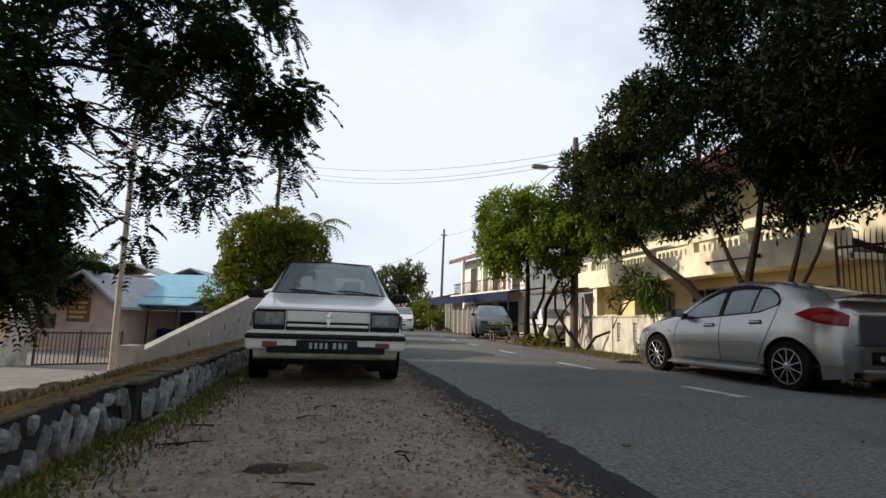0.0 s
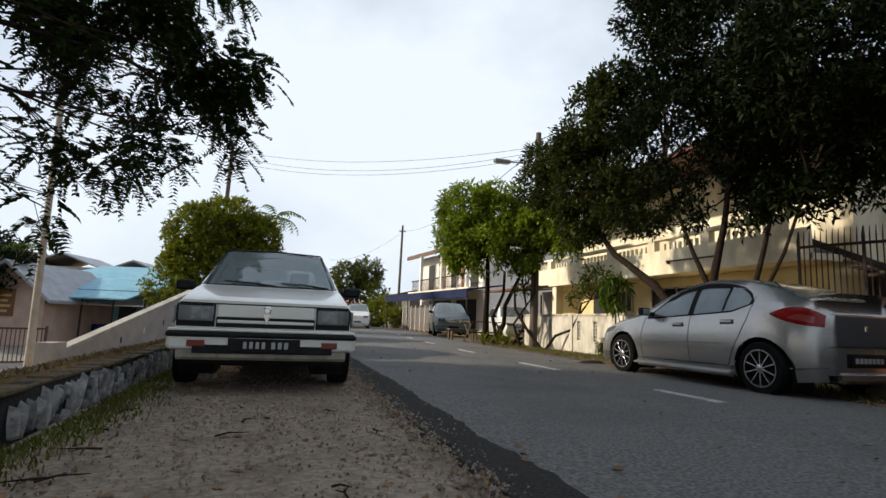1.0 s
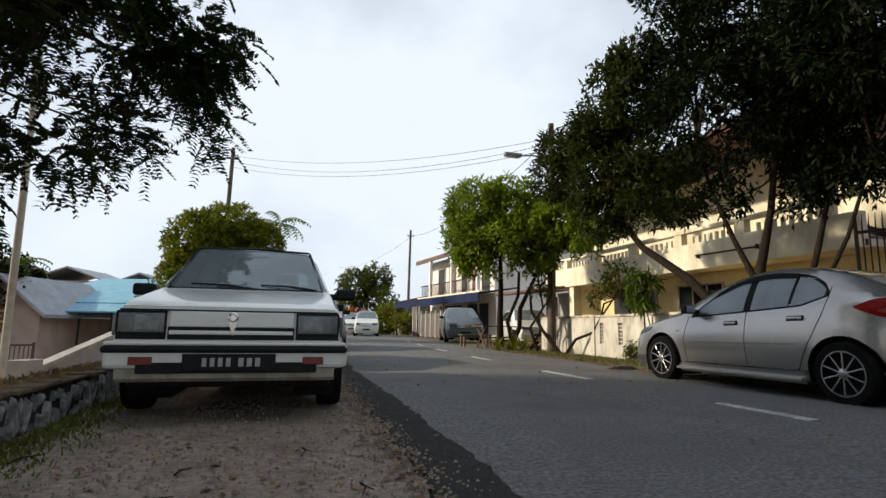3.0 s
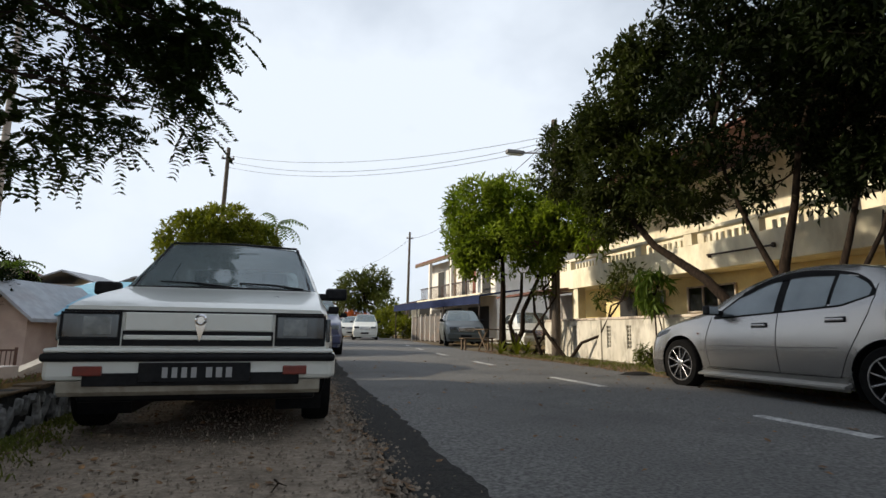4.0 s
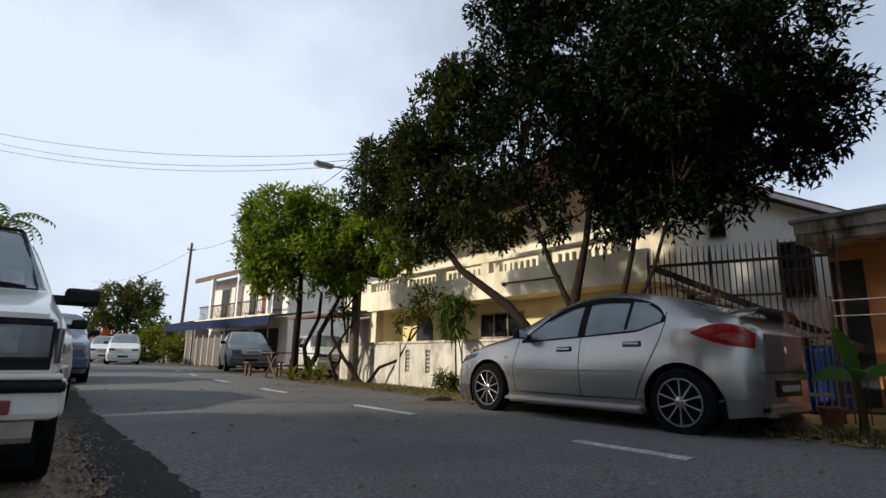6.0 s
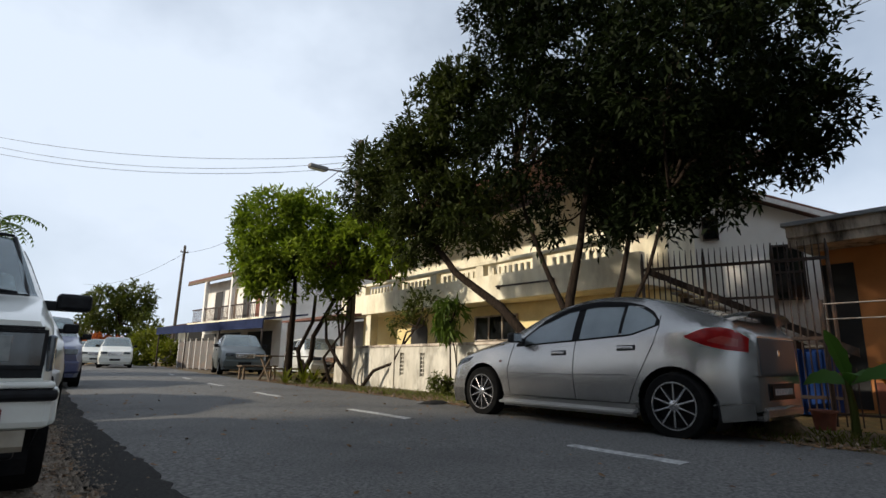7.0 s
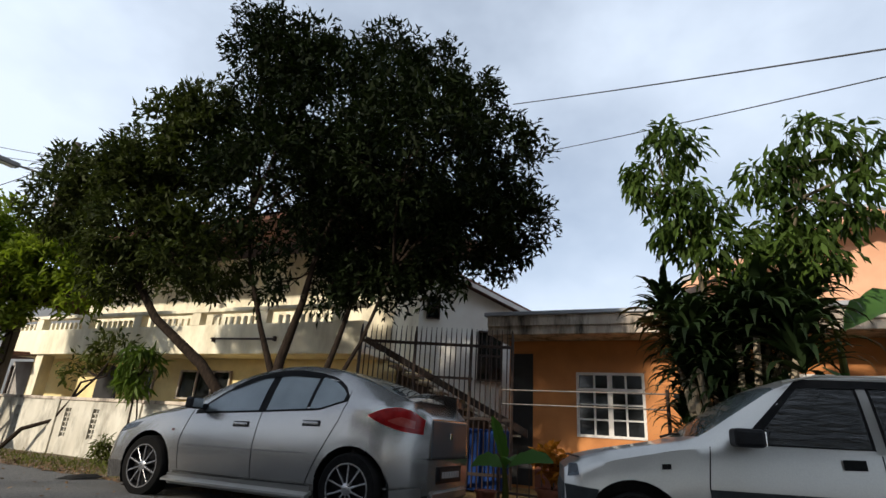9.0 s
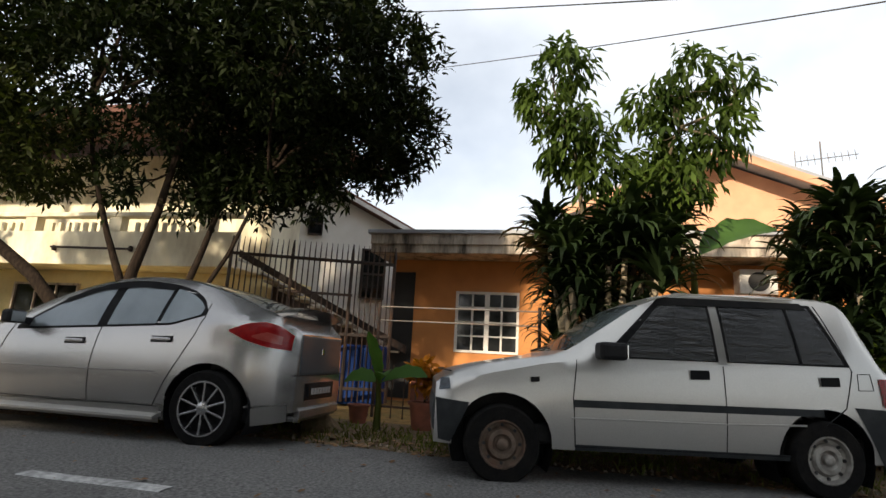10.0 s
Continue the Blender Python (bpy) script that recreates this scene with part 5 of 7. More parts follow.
# bare crooked stems leaning beside the pole
tree("crooked_shrub", (8.0, 15.9, 0), [(8.6, 14.9, 1.75, 0.35), (7.6, 16.6, 1.8, 0.3), (8.8, 14.3, 2.1, 0.4)],
     [[(8.0, 15.9, -0.1, 0.05), (8.1, 15.4, 0.4, 0.042), (8.35, 14.9, 0.6, 0.036), (8.35, 14.5, 1.0, 0.03), (8.5, 14.1, 1.5, 0.02)],
      [(8.0, 16.0, -0.1, 0.06), (7.7, 16.6, 0.6, 0.05), (7.5, 17.0, 1.2, 0.045), (7.6, 17.3, 1.9, 0.03)],
      [(7.7, 16.9, -0.1, 0.05), (7.45, 17.0, 0.7, 0.042), (7.75, 16.7, 1.3, 0.034), (7.5, 16.4, 1.9, 0.026), (7.75, 16.0, 2.4, 0.016)],
      [(7.5, 17.3, -0.1, 0.045), (7.85, 17.1, 0.6, 0.036), (7.6, 16.7, 1.1, 0.03), (7.9, 16.4, 1.7, 0.02), (7.8, 16.2, 2.3, 0.012)],
      [(8.35, 14.5, 1.0, 0.028), (8.2, 14.1, 1.35, 0.022), (8.4, 13.7, 1.5, 0.016), (8.3, 13.3, 1.9, 0.01)]],
     "leaf_olive", 110, 6, 0.18, 0.06, "crooked leaning shrub with few leaves", "long", bark="bark", seed=7, limb=0.02, reach=0.2, category="shrub")
tree("mango_sapling", (7.75, 11.8, 0), [(7.7, 11.8, 1.65, 0.32), (7.7, 11.9, 1.3, 0.25)], [[(7.75, 11.8, -0.1, 0.022), (7.72, 11.8, 0.7, 0.018), (7.7, 11.8, 1.5, 0.01)], [(7.8, 11.6, -0.1, 0.018), (7.76, 11.68, 0.8, 0.014), (7.7, 11.8, 1.4, 0.008)]],
     "leaf_mid", 60, 7, 0.34, 0.05, "slender sapling with drooping narrow leaves", "long", seed=9, limb=0.01, reach=0.12, spread=0.4, droop=0.9, category="sapling")
tree("low_shrub", (7.6, 11.9, 0), [(7.55, 11.9, 0.22, 0.22), (7.6, 11.7, 0.15, 0.18)], [[(7.6, 11.9, -0.05, 0.015), (7.58, 11.9, 0.2, 0.01)]],
     "leaf_olive", 130, 6, 0.12, 0.035, "low leafy shrub at the foot of a wall", "long", seed=10, limb=0.006, reach=0.1, category="shrub")


def rosette(name, base, stems, material, n, length, width, label, seed, category="plant", arch=0.5, tilt=(0.15, 1.35)):
    """Strap-leaved heads: each leaf a bent tapering ribbon."""
    rng = np.random.default_rng(seed)
    ob = new(name)
    ob.location = base
    tagged(ob, label, category)
    for sx, sy, sz, ln in stems:
        part("stem", tube([(sx * 0.3, sy * 0.3, -0.05), (sx * 0.7, sy * 0.7, sz * 0.5), (sx, sy, sz)], [0.05, 0.04, 0.03], 7), M["bark_pale"], ob, smooth=True)
        verts, faces = [], []
        for _ in range(n):
            az, el = rng.uniform(0, 2 * math.pi), rng.uniform(*tilt)
            L, W = length * ln * rng.uniform(0.7, 1.15), width * rng.uniform(0.8, 1.2)
            p = np.array([sx, sy, sz - rng.uniform(0, 0.35) * ln])
            side = np.array([-math.sin(az), math.cos(az), 0])
            k = len(verts)
            m = 6
            for i in range(m + 1):
                f = i / m
                w = W * (0.35 + 1.3 * f * (1 - f) * 1.6) * (1 - f ** 4) * 0.5
                e = el - arch * 2.6 * f * f
                verts += [tuple(p - side * w), tuple(p + side * w)]
                p = p + np.array([math.cos(az) * math.cos(e), math.sin(az) * math.cos(e), math.sin(e)]) * L / m
            faces += [(k + 2 * i, k + 2 * i + 1, k + 2 * i + 3, k + 2 * i + 2) for i in range(m)]
        raw("leaf_head", verts, faces, M[material], ob, smooth=True)
    return ob


def heads(n, seed, r, z0, z1):
    rng = random.Random(seed)
    return [(rng.uniform(-r, r), rng.uniform(-r, r), rng.uniform(z0, z1), rng.uniform(0.8, 1.1)) for _ in range(n)]


rosette("strap_leaf_shrub", (8.1, 2.55, 0), heads(40, 21, 0.68, 0.5, 2.55), "leaf_strap", 72, 0.68, 0.1, "tall dark green strap-leaved shrub before an orange house", 31, "shrub", 0.8)
rosette("strap_leaf_shrub", (7.75, -0.15, 0), heads(38, 22, 0.68, 0.5, 2.6), "leaf_strap", 72, 0.68, 0.1, "dense dark strap-leaved shrub with pale undersides", 32, "shrub", 0.8)
rosette("spider_lily", (7.0, 17.2, 0), [(0, 0, 0.12, 1), (0.4, 0.3, 0.1, 0.9), (-0.35, 0.4, 0.1, 0.8)], "leaf_yellow", 26, 0.75, 0.06, "pale green spiky lily clump at the roadside", 33, "plant", 0.35, (0.4, 1.4))

SAP = [(7.9, 3.0, 4.5, 0.34), (7.9, 3.3, 4.0, 0.34), (7.9, 2.8, 3.6, 0.4), (7.9, 3.0, 3.3, 0.34), (7.8, 2.5, 2.9, 0.34), (8.0, 2.0, 3.9, 0.34), (7.8, 1.5, 4.2, 0.36), (7.7, 1.15, 4.0, 0.28), (7.9, 1.7, 3.5, 0.36), (7.7, 1.3, 3.4, 0.3), (8.0, 2.0, 3.2, 0.28), (7.8, 1.7, 2.9, 0.36)]
tree("tall_sapling", (7.75, 2.45, 0), SAP, [[(7.75, 2.5, -0.1, 0.035), (7.72, 2.6, 1.5, 0.03), (7.78, 2.8, 2.6, 0.025), (7.85, 2.9, 3.6, 0.016)], [(7.8, 2.4, -0.1, 0.035), (7.75, 2.35, 1.5, 0.03), (7.8, 2.0, 2.7, 0.024), (7.8, 1.7, 3.6, 0.016)], [(7.7, 2.45, -0.1, 0.025), (7.62, 2.3, 1.4, 0.02), (7.7, 1.95, 2.3, 0.014)]],
     "leaf_sapling", 360, 10, 0.21, 0.056, "tall slender young tree with drooping light green leaves", "long", bark="bark_mid", seed=11, limb=0.014, reach=0.16, gap=0.5, spread=0.4, droop=1.2)


def banana(place, label, seed, blades):
    rng = random.Random(seed)
    ob = thing("banana_plant", place, label, "plant")
    part("stem", tube([(0, 0, -0.05), (0.02, 0, 0.3), (0, 0.02, 0.58)], [0.045, 0.035, 0.022], 9), M["leaf_olive"], ob, smooth=True)
    for az, el, L, W, bend, roll in blades:
        verts, faces = [], []
        p, m = np.array([0, 0, 0.5]), 12
        side = np.array([-math.sin(az) * math.cos(roll), math.cos(az) * math.cos(roll), math.sin(roll)])
        for i in range(m + 1):
            f = i / m
            w = 0.012 if f < 0.12 else W * math.sin(math.pi * min(1, (f - 0.06) / 0.95)) ** 0.6 * 0.5 * (1 + 0.12 * math.sin(i * 2.1))
            e = el - bend * f
            up = np.array([-math.cos(az) * math.sin(e), -math.sin(az) * math.sin(e), math.cos(e)])
            verts += [tuple(p - side * w + up * w * 0.35), tuple(p), tuple(p + side * w + up * w * 0.35)]
            p = p + np.array([math.cos(az) * math.cos(e), math.sin(az) * math.cos(e), math.sin(e)]) * L / m
        for i in range(m):
            k = 3 * i
            faces += [(k, k + 1, k + 4, k + 3), (k + 1, k + 2, k + 5, k + 4)]
        raw("leaf", verts, faces, M["leaf_banana"], ob, smooth=True)
    return ob


banana((7.25, 4.95, 0), "young banana plant with broad torn leaves", 1, [(2.9, 1.2, 0.62, 0.16, 0.3, 0.0), (-1.5, 0.6, 0.55, 0.2, 0.9, 0.75), (1.6, 0.5, 0.42, 0.2, 1.1, -0.75), (3.6, 0.8, 0.45, 0.17, 1.2, 0.2)])
banana((9.0, 0.6, 0), "banana plant with a long arching leaf behind a shrub", 2, [(-1.5, 0.9, 1.6, 0.34, 0.9, 0.5), (1.4, 1.3, 1.7, 0.36, 0.7, -0.4), (2.6, 1.0, 1.2, 0.3, 1.1, 0.0)])
b = banana((8.2, 1.5, 1.6), "broad-leaved plant head with large drooping leaves", 3, [(-1.4, 0.75, 1.1, 0.5, 0.8, 0.7), (1.6, 1.1, 0.9, 0.4, 1.0, -0.6)])
part("stem", tube([(0, 0, -1.65), (0.05, 0.03, -0.8), (0, 0, 0.1)], [0.06, 0.05, 0.04], 8), M["leaf_banana"], b, smooth=True)
tree("potted_croton", (7.7, 4.55, 0), [(7.7, 4.55, 0.62, 0.17), (7.72, 4.4, 0.52, 0.15)], [[(7.7, 4.55, 0.2, 0.015), (7.7, 4.52, 0.55, 0.01)]], "flower_orange", 70, 6, 0.14, 0.05, "orange-leaved shrub in a pot", "long", seed=12, limb=0.006, reach=0.1, category="shrub")
for px, py, r, hgt in ((7.7, 4.55, 0.17, 0.34), (7.95, 4.15, 0.15, 0.3), (7.9, 5.4, 0.13, 0.24)):
    ob = thing("plant_pot", (px, py, -0.03), "rust-red weathered plant pot on earth", "pot", group="plant pots")
    part("pot", lathe([(r * 0.7, 0), (r * 0.95, hgt * 0.9), (r * 1.08, hgt * 0.9), (r * 1.08, hgt), (r * 0.9, hgt), (r * 0.85, hgt * 0.85), (0.01, hgt * 0.85)], 20, "z"), M["terracotta"], ob, smooth=True)
ob = thing("boulder", (7.0, 5.45, -0.03), "mossy rounded rock beside a parked car", "rock")
bm = bmesh.new()
bmesh.ops.create_icosphere(bm, subdivisions=3, radius=0.22)
for v in bm.verts:
    v.co *= 1 + 0.5 * noise.noise(v.co * 4)
    v.co.z = max(v.co.z * 0.8, -0.05) + 0.05
part("rock", bm, M["earth"], ob, smooth=True)

tree("light_green_bush", (7.35, 0.35, 0), [(7.3, 0.3, 1.05, 0.28), (7.4, 0.5, 0.75, 0.3), (7.3, 0.1, 0.6, 0.3)], [[(7.35, 0.35, -0.05, 0.02), (7.35, 0.33, 0.6, 0.012)]], "leaf_mid", 170, 7, 0.13, 0.07, "light green leafy bush behind a parked car", seed=23, limb=0.008, reach=0.12, category="bush")

# white garden wall with pierced vents
WX0, WY0, WX1, WY1, WH = 7.95, 9.3, 8.62, 18.6, 1.06
wdir = math.degrees(math.atan2(-(WX1 - WX0), WY1 - WY0))
wall_r = thing("garden_wall", (WX0, WY0, 0), "stained white rendered garden wall with pierced vent blocks", "wall", wdir, kind="structure")
wl_len = math.hypot(WX1 - WX0, WY1 - WY0)
vents = [2.35, 4.2, 5.15, 7.1]
cuts = [0] + [c for v in vents for c in (v - 0.1, v + 0.1)] + [wl_len]
bm = bmesh.new()
for a, b in zip(cuts[::2], cuts[1::2]):
    box(0, 0.14, a, b, -0.1, WH - 0.05, 0, bm)
for v in vents:
    box(0, 0.14, v - 0.1, v + 0.1, -0.1, 0.3, 0, bm)
    box(0, 0.14, v - 0.1, v + 0.1, 0.86, WH - 0.05, 0, bm)
part("wall", bm, M["wall_paint"], wall_r)
part("coping", box(-0.03, 0.17, -0.02, wl_len + 0.02, WH - 0.05, WH + 0.01, 0.01), M["fascia"], wall_r, "dark stained coping")
for p in (0.0, 2.8, 5.5, 8.0):
    part("pier", box(-0.035, 0.175, p, p + 0.22, -0.1, WH - 0.05, 0.008), M["wall_paint"], wall_r)
for v in vents:
    vb = part("vent_backing", box(0.1, 0.12, v - 0.1, v + 0.1, 0.3, 0.86), M["dark"], wall_r)
    for k in range(6):
        z = 0.3 + k * 0.56 / 6
        part("vent_block", box(0.02, 0.08, v - 0.1, v + 0.1, z, z + 0.022), M["wall_paint"], wall_r)
        part("vent_block", tube([(0.05, v - 0.09, z + 0.02), (0.05, v + 0.09 * (-1) ** k, z + 0.09)], 0.014, 5), M["wall_paint"], wall_r)
    part("vent_bar", box(0.015, 0.085, v - 0.012, v + 0.012, 0.3, 0.86), M["wall_paint"], wall_r)


def window(parent, x, y0, y1, z0, z1, cols, rows, frame="frame_white", t=0.05, name="window", split=None):
    """A framed window in a wall that faces -x."""
    w = part(name, box(x + 0.02, x + 0.045, y0, y1, z0, z1), M["window_house"], parent)
    fm = M[frame]
    part("frame", box(x - 0.03, x + 0.03, y0 - t, y1 + t, z1, z1 + t, 0.004), fm, w)
    part("sill", box(x - 0.05, x + 0.03, y0 - t, y1 + t, z0 - t, z0, 0.004), fm, w)
    part("frame", box(x - 0.03, x + 0.03, y0 - t, y0, z0, z1), fm, w)
    part("frame", box(x - 0.03, x + 0.03, y1, y1 + t, z0, z1), fm, w)
    for i in range(1, cols):
        y = y0 + (y1 - y0) * i / cols
        tt = t * (0.9 if split and i == split else 0.35)
        part("glazing_bar", box(x - 0.022, x + 0.018, y - tt, y + tt, z0, z1), fm, w)
    for j in range(1, rows):
        z = z0 + (z1 - z0) * j / rows
        tt = t * (0.6 if j == rows - 1 else 0.3)
        part("glazing_bar", box(x - 0.018, x + 0.016, y0, y1, z - tt, z + tt), fm, w)
    return w


# yellow two-storey house with a long balcony
yh = thing("yellow_house", (11.0, 9.0, 0), "pale yellow two-storey house with a long cream balcony parapet", "house")
part("wall", box(0.0, 6, 0, 12, -0.1, 2.35), M["yellow_wall"], yh)
part("upper_wall", box(1.2, 6, 0.4, 12, 2.36, 5.3), M["cream"], yh, "pale upper wall behind the balcony")
part("balcony", box(-0.9, 0.0, -0.2, 12, 2.22, 2.36, 0.01), M["cream"], yh)
part("parapet", box(-0.98, -0.8, -0.2, 12, 2.2, 2.86, 0.01), M["cream"], yh, "rain-streaked cream parapet")
for k in range(6):
    y = 0.3 + k * 2.0
    part("parapet_post", box(-0.98, -0.8, y, y + 0.28, 2.863, 3.15), M["cream"], yh)
    for j in range(7):
        part("baluster", box(-0.93, -0.87, y + 0.45 + j * 0.2, y + 0.52 + j * 0.2, 2.863, 3.05), M["cream"], yh)
part("parapet_rail", box(-1.0, -0.78, -0.2, 12, 3.152, 3.24, 0.01), M["cream"], yh)
part("drain_pipe", tube([(-1.05, 1.9, 2.5), (-1.05, 3.75, 2.53)], 0.022, 8), M["iron"], yh)
for y in (1.95, 3.7):
    part("pipe_bracket", box(-1.06, -0.982, y - 0.02, y + 0.02, 2.46, 2.56, 0.004), M["iron"], yh)
part("roof", prism([(-1.2, 5.25), (6.6, 6.6), (6.6, 6.7), (-1.25, 5.38)], "y", -0.6, 12.6), M["roof_red"], yh, "red tiled roof")
for y0, y1 in ((4.0, 5.6), (6.6, 7.4)):
    window(yh, -0.05, y0, y1, 1.28, 1.9, 3, 1, "fascia", 0.04)
part("arch_door", prism([(8.4 + 0.45 * math.cos(a), 1.6 + 0.45 * math.sin(a)) for a in steps(0, math.pi, 10)] + [(7.95, 0.0), (8.85, 0.0)], "x", -0.02, 0.05), M["dark"], yh)
part("porch_post", box(-0.9, -0.6, 10.0, 10.3, -0.1, 2.2), M["cream"], yh)
# carport beyond the yellow house
cp = thing("carport", (9.2, 19.5, 0), "low carport with a dark sheet roof", "carport")
sheet("roof", [(0, 0, 2.1), (3.2, 0, 2.4), (3.2, 5, 2.4), (0, 5, 2.1)], 0.08, M["roof_red"], cp)
for x, y in ((0.2, 0.2), (0.2, 4.8), (3.0, 0.2), (3.0, 4.8)):
    part("post", tube([(x, y, -0.1), (x, y, 2.15)], 0.05, 8), M["iron"], cp)
part("back_wall", box(3.1, 3.25, 0, 5, -0.1, 2.3), M["grey_wall"], cp)

# white house behind the tall fence
wh = thing("white_house", (14.6, 7.0, 0), "white two-storey gabled house with dark windows", "house", 24)
part("wall", prism([(0, -0.1), (3.9, -0.1), (3.9, 4.4), (2.3, 5.0), (0, 3.95)], "x", 0, 6), M["white_wall"], wh)
for a, b in (((-0.35, 3.82), (2.3, 5.05)), ((2.3, 5.05), (4.2, 4.4))):
    part("roof", prism([a, b, (b[0], b[1] + 0.14), (a[0], a[1] + 0.14)], "x", -0.35, 6.3), M["roof_red"], wh)
part("barge_board", prism([(-0.38, 3.76), (2.3, 5.0), (2.3, 5.1), (-0.38, 3.88)], "x", -0.4, -0.352), M["frame_white"], wh)
window(wh, -0.05, 0.45, 1.0, 2.2, 3.4, 2, 2, "iron", 0.04)
window(wh, -0.05, 2.1, 2.4, 3.7, 4.25, 1, 2, "iron", 0.03)
# stair flight running down behind the fence
st_ = thing("outdoor_stair", (11.6, 5.9, 0), "dark outdoor stair flight with a shaded underside", "stairs", 12)
part("stringer", prism([(0.0, 0.85), (4.2, 2.95), (4.2, 3.1), (0.0, 1.0)], "x", 0, 0.12), M["iron"], st_)
for k in range(13):
    y = 0.15 + k * 0.31
    part("step", box(0.12, 1.0, y, y + 0.3, 0.86 + 0.155 * k, 0.9 + 0.155 * k, 0.004), M["concrete"], st_)
# dark sheet that paints in the shade under the flight
part("stair_wall", prism([(0.0, -0.1), (4.2, -0.1), (4.2, 2.8), (0.0, 0.7)], "x", 0.9, 1.02), M["iron"], st_, "dark sheet standing in for shade under the stair")

# tall spiked fence and gate
fx0, fy0, fx1, fy1 = 9.15, 8.25, 10.05, 5.75
fence = thing("spiked_fence", (fx0, fy0, 0), "tall dark iron fence with spiked bars", "fence", math.degrees(math.atan2(-(fx1 - fx0), fy1 - fy0)))
flen = math.hypot(fx1 - fx0, fy1 - fy0)
for z in (0.25, 1.1, 2.3):
    part("rail", box(-0.02, 0.02, 0, flen, z - 0.025, z + 0.025, 0.004), M["iron"], fence)
part("mid_rail", box(-0.02, 0.02, flen * 0.38, flen * 0.75, 1.72, 1.76), M["iron"], fence)
nb = 30
for k in range(nb + 1):
    y = flen * k / nb
    thick = 0.028 if k in (0, 11, 22, nb) else 0.011
    part("post" if thick > 0.02 else "bar", tube([(0, y, 0.05), (0, y, 2.42), (-0.03, y, 2.6)], [thick, thick, thick * 0.4], 6), M["iron"], fence)
ob = thing("blue_barrel", (10.3, 6.9, -0.03), "blue plastic drum behind the fence", "drum")
part("drum", lathe([(0.26, 0), (0.29, 0.05), (0.29, 0.35), (0.305, 0.38), (0.29, 0.41), (0.29, 0.85), (0.25, 0.92), (0.02, 0.92)], 24, "z"), M["blue_tarp"], ob, smooth=True)
ob = thing("blue_tarpaulin", (10.35, 6.3, -0.03), "folded blue tarpaulin hung over boxes", "tarpaulin")
part("sheet", box(-0.2, 0.4, -0.35, 0.35, 0.0, 0.98, 0.06), M["blue_tarp"], ob)

# orange bungalow
oh = thing("orange_house", (12.0, 6.4, 0), "orange single-storey house with a stained flat roof edge", "house")
bm = bmesh.new()
wy0, wy1, wz0, wz1 = 3.78 - 6.4, 5.04 - 6.4, 0.94, 2.14
for a, b, c, d in ((-12, wy0, -0.1, 2.76), (wy1, 0, -0.1, 2.76), (wy0, wy1, -0.1, wz0), (wy0, wy1, wz1, 2.76)):
    box(0, 0.2, a, b, c, d, 0, bm)
part("wall", bm, M["orange_wall"], oh)
part("side_wall", box(0.2, 7, -0.2, 0, -0.1, 2.76), M["orange_wall"], oh)
part("roof_slab", box(-0.8, 7.2, -12.2, 0.2, 2.762, 2.9), M["fascia"], oh)
part("fascia", box(-0.86, -0.8, -12.2, 0.2, 2.74, 3.1, 0.01), M["fascia"], oh, "mould-streaked concrete fascia")
part("roof_edge", box(-0.95, -0.6, -12.25, 0.26, 3.102, 3.18, 0.012), M["roof_grey"], oh)
part("ledge", box(-0.9, 7.2, -12.2, 0.2, 2.905, 3.1), M["fascia"], oh)
window(oh, 0.03, wy0 + 0.05, wy1 - 0.05, wz0 + 0.05, wz1 - 0.05, 4, 4, "frame_white", 0.05, split=2)
part("room_back", box(0.9, 0.95, wy0 - 0.4, wy1 + 0.4, 0, 2.7), M["dark"], oh)
# dark panel painted for the deep shade at the wall's end below the roof
part("wall_end_shade", box(-0.015, 0.0, -0.5, -0.02, 0.0, 2.5), M["dark"], oh)
part("plinth", box(-0.03, 0.0, -12, -0.55, -0.1, 0.45), M["terracotta"], oh)
window(oh, -0.05, -5.6, -4.6, 1.1, 2.1, 2, 3, "frame_white", 0.05)
ac = part("air_conditioner", box(-0.4, -0.05, -7.05, -6.45, 2.18, 2.62, 0.02), M["frame_white"], oh, "white air-conditioner box")
part("fan_grille", lathe([(0.17, -0.405), (0.17, -0.415), (0.02, -0.415)], 20, "x", centre=(0, -6.75, 2.4)), M["dark"], ac)
part("water_tank_slab", box(0.6, 2.2, -4.4, -2.4, 3.105, 3.3, 0.02), M["white_wall"], oh)
# gabled upper part
part("gable_wall", prism([(-9.6, 3.1), (-3.9, 3.1), (-3.9, 4.35), (-6.9, 5.5), (-9.6, 4.4)], "x", 2.0, 7), M["peach_wall"], oh)
for a, b in (((-10.2, 4.2), (-6.9, 5.58)), ((-6.9, 5.58), (-3.4, 4.22))):
    part("gable_roof", prism([a, b, (b[0], b[1] + 0.12), (a[0], a[1] + 0.12)], "x", 1.4, 7.2), M["roof_grey"], oh)
    part("barge_board", prism([(a[0], a[1] - 0.16), (b[0], b[1] - 0.16), (b[0], b[1] + 0.02), (a[0], a[1] + 0.02)], "x", 1.34, 1.398), M["peach_wall"], oh)
vent = part("gable_vent", box(1.94, 1.998, -9.35, -8.95, 3.7, 4.15), M["dark"], oh)
for k in range(5):
    part("vent_slat", box(1.9, 1.94, -9.35, -8.95, 3.72 + k * 0.09, 3.76 + k * 0.09), M["iron"], vent)
ant = thing("roof_antenna", (13.6, -2.4, 3.18), "thin metal television antenna on a roof", "antenna")
part("mast", tube([(0, 0, 0), (0, 0, 2.6)], 0.015, 6), M["galv"], ant)
part("boom", tube([(0, -0.7, 2.3), (0, 0.5, 2.15)], 0.01, 5), M["galv"], ant)
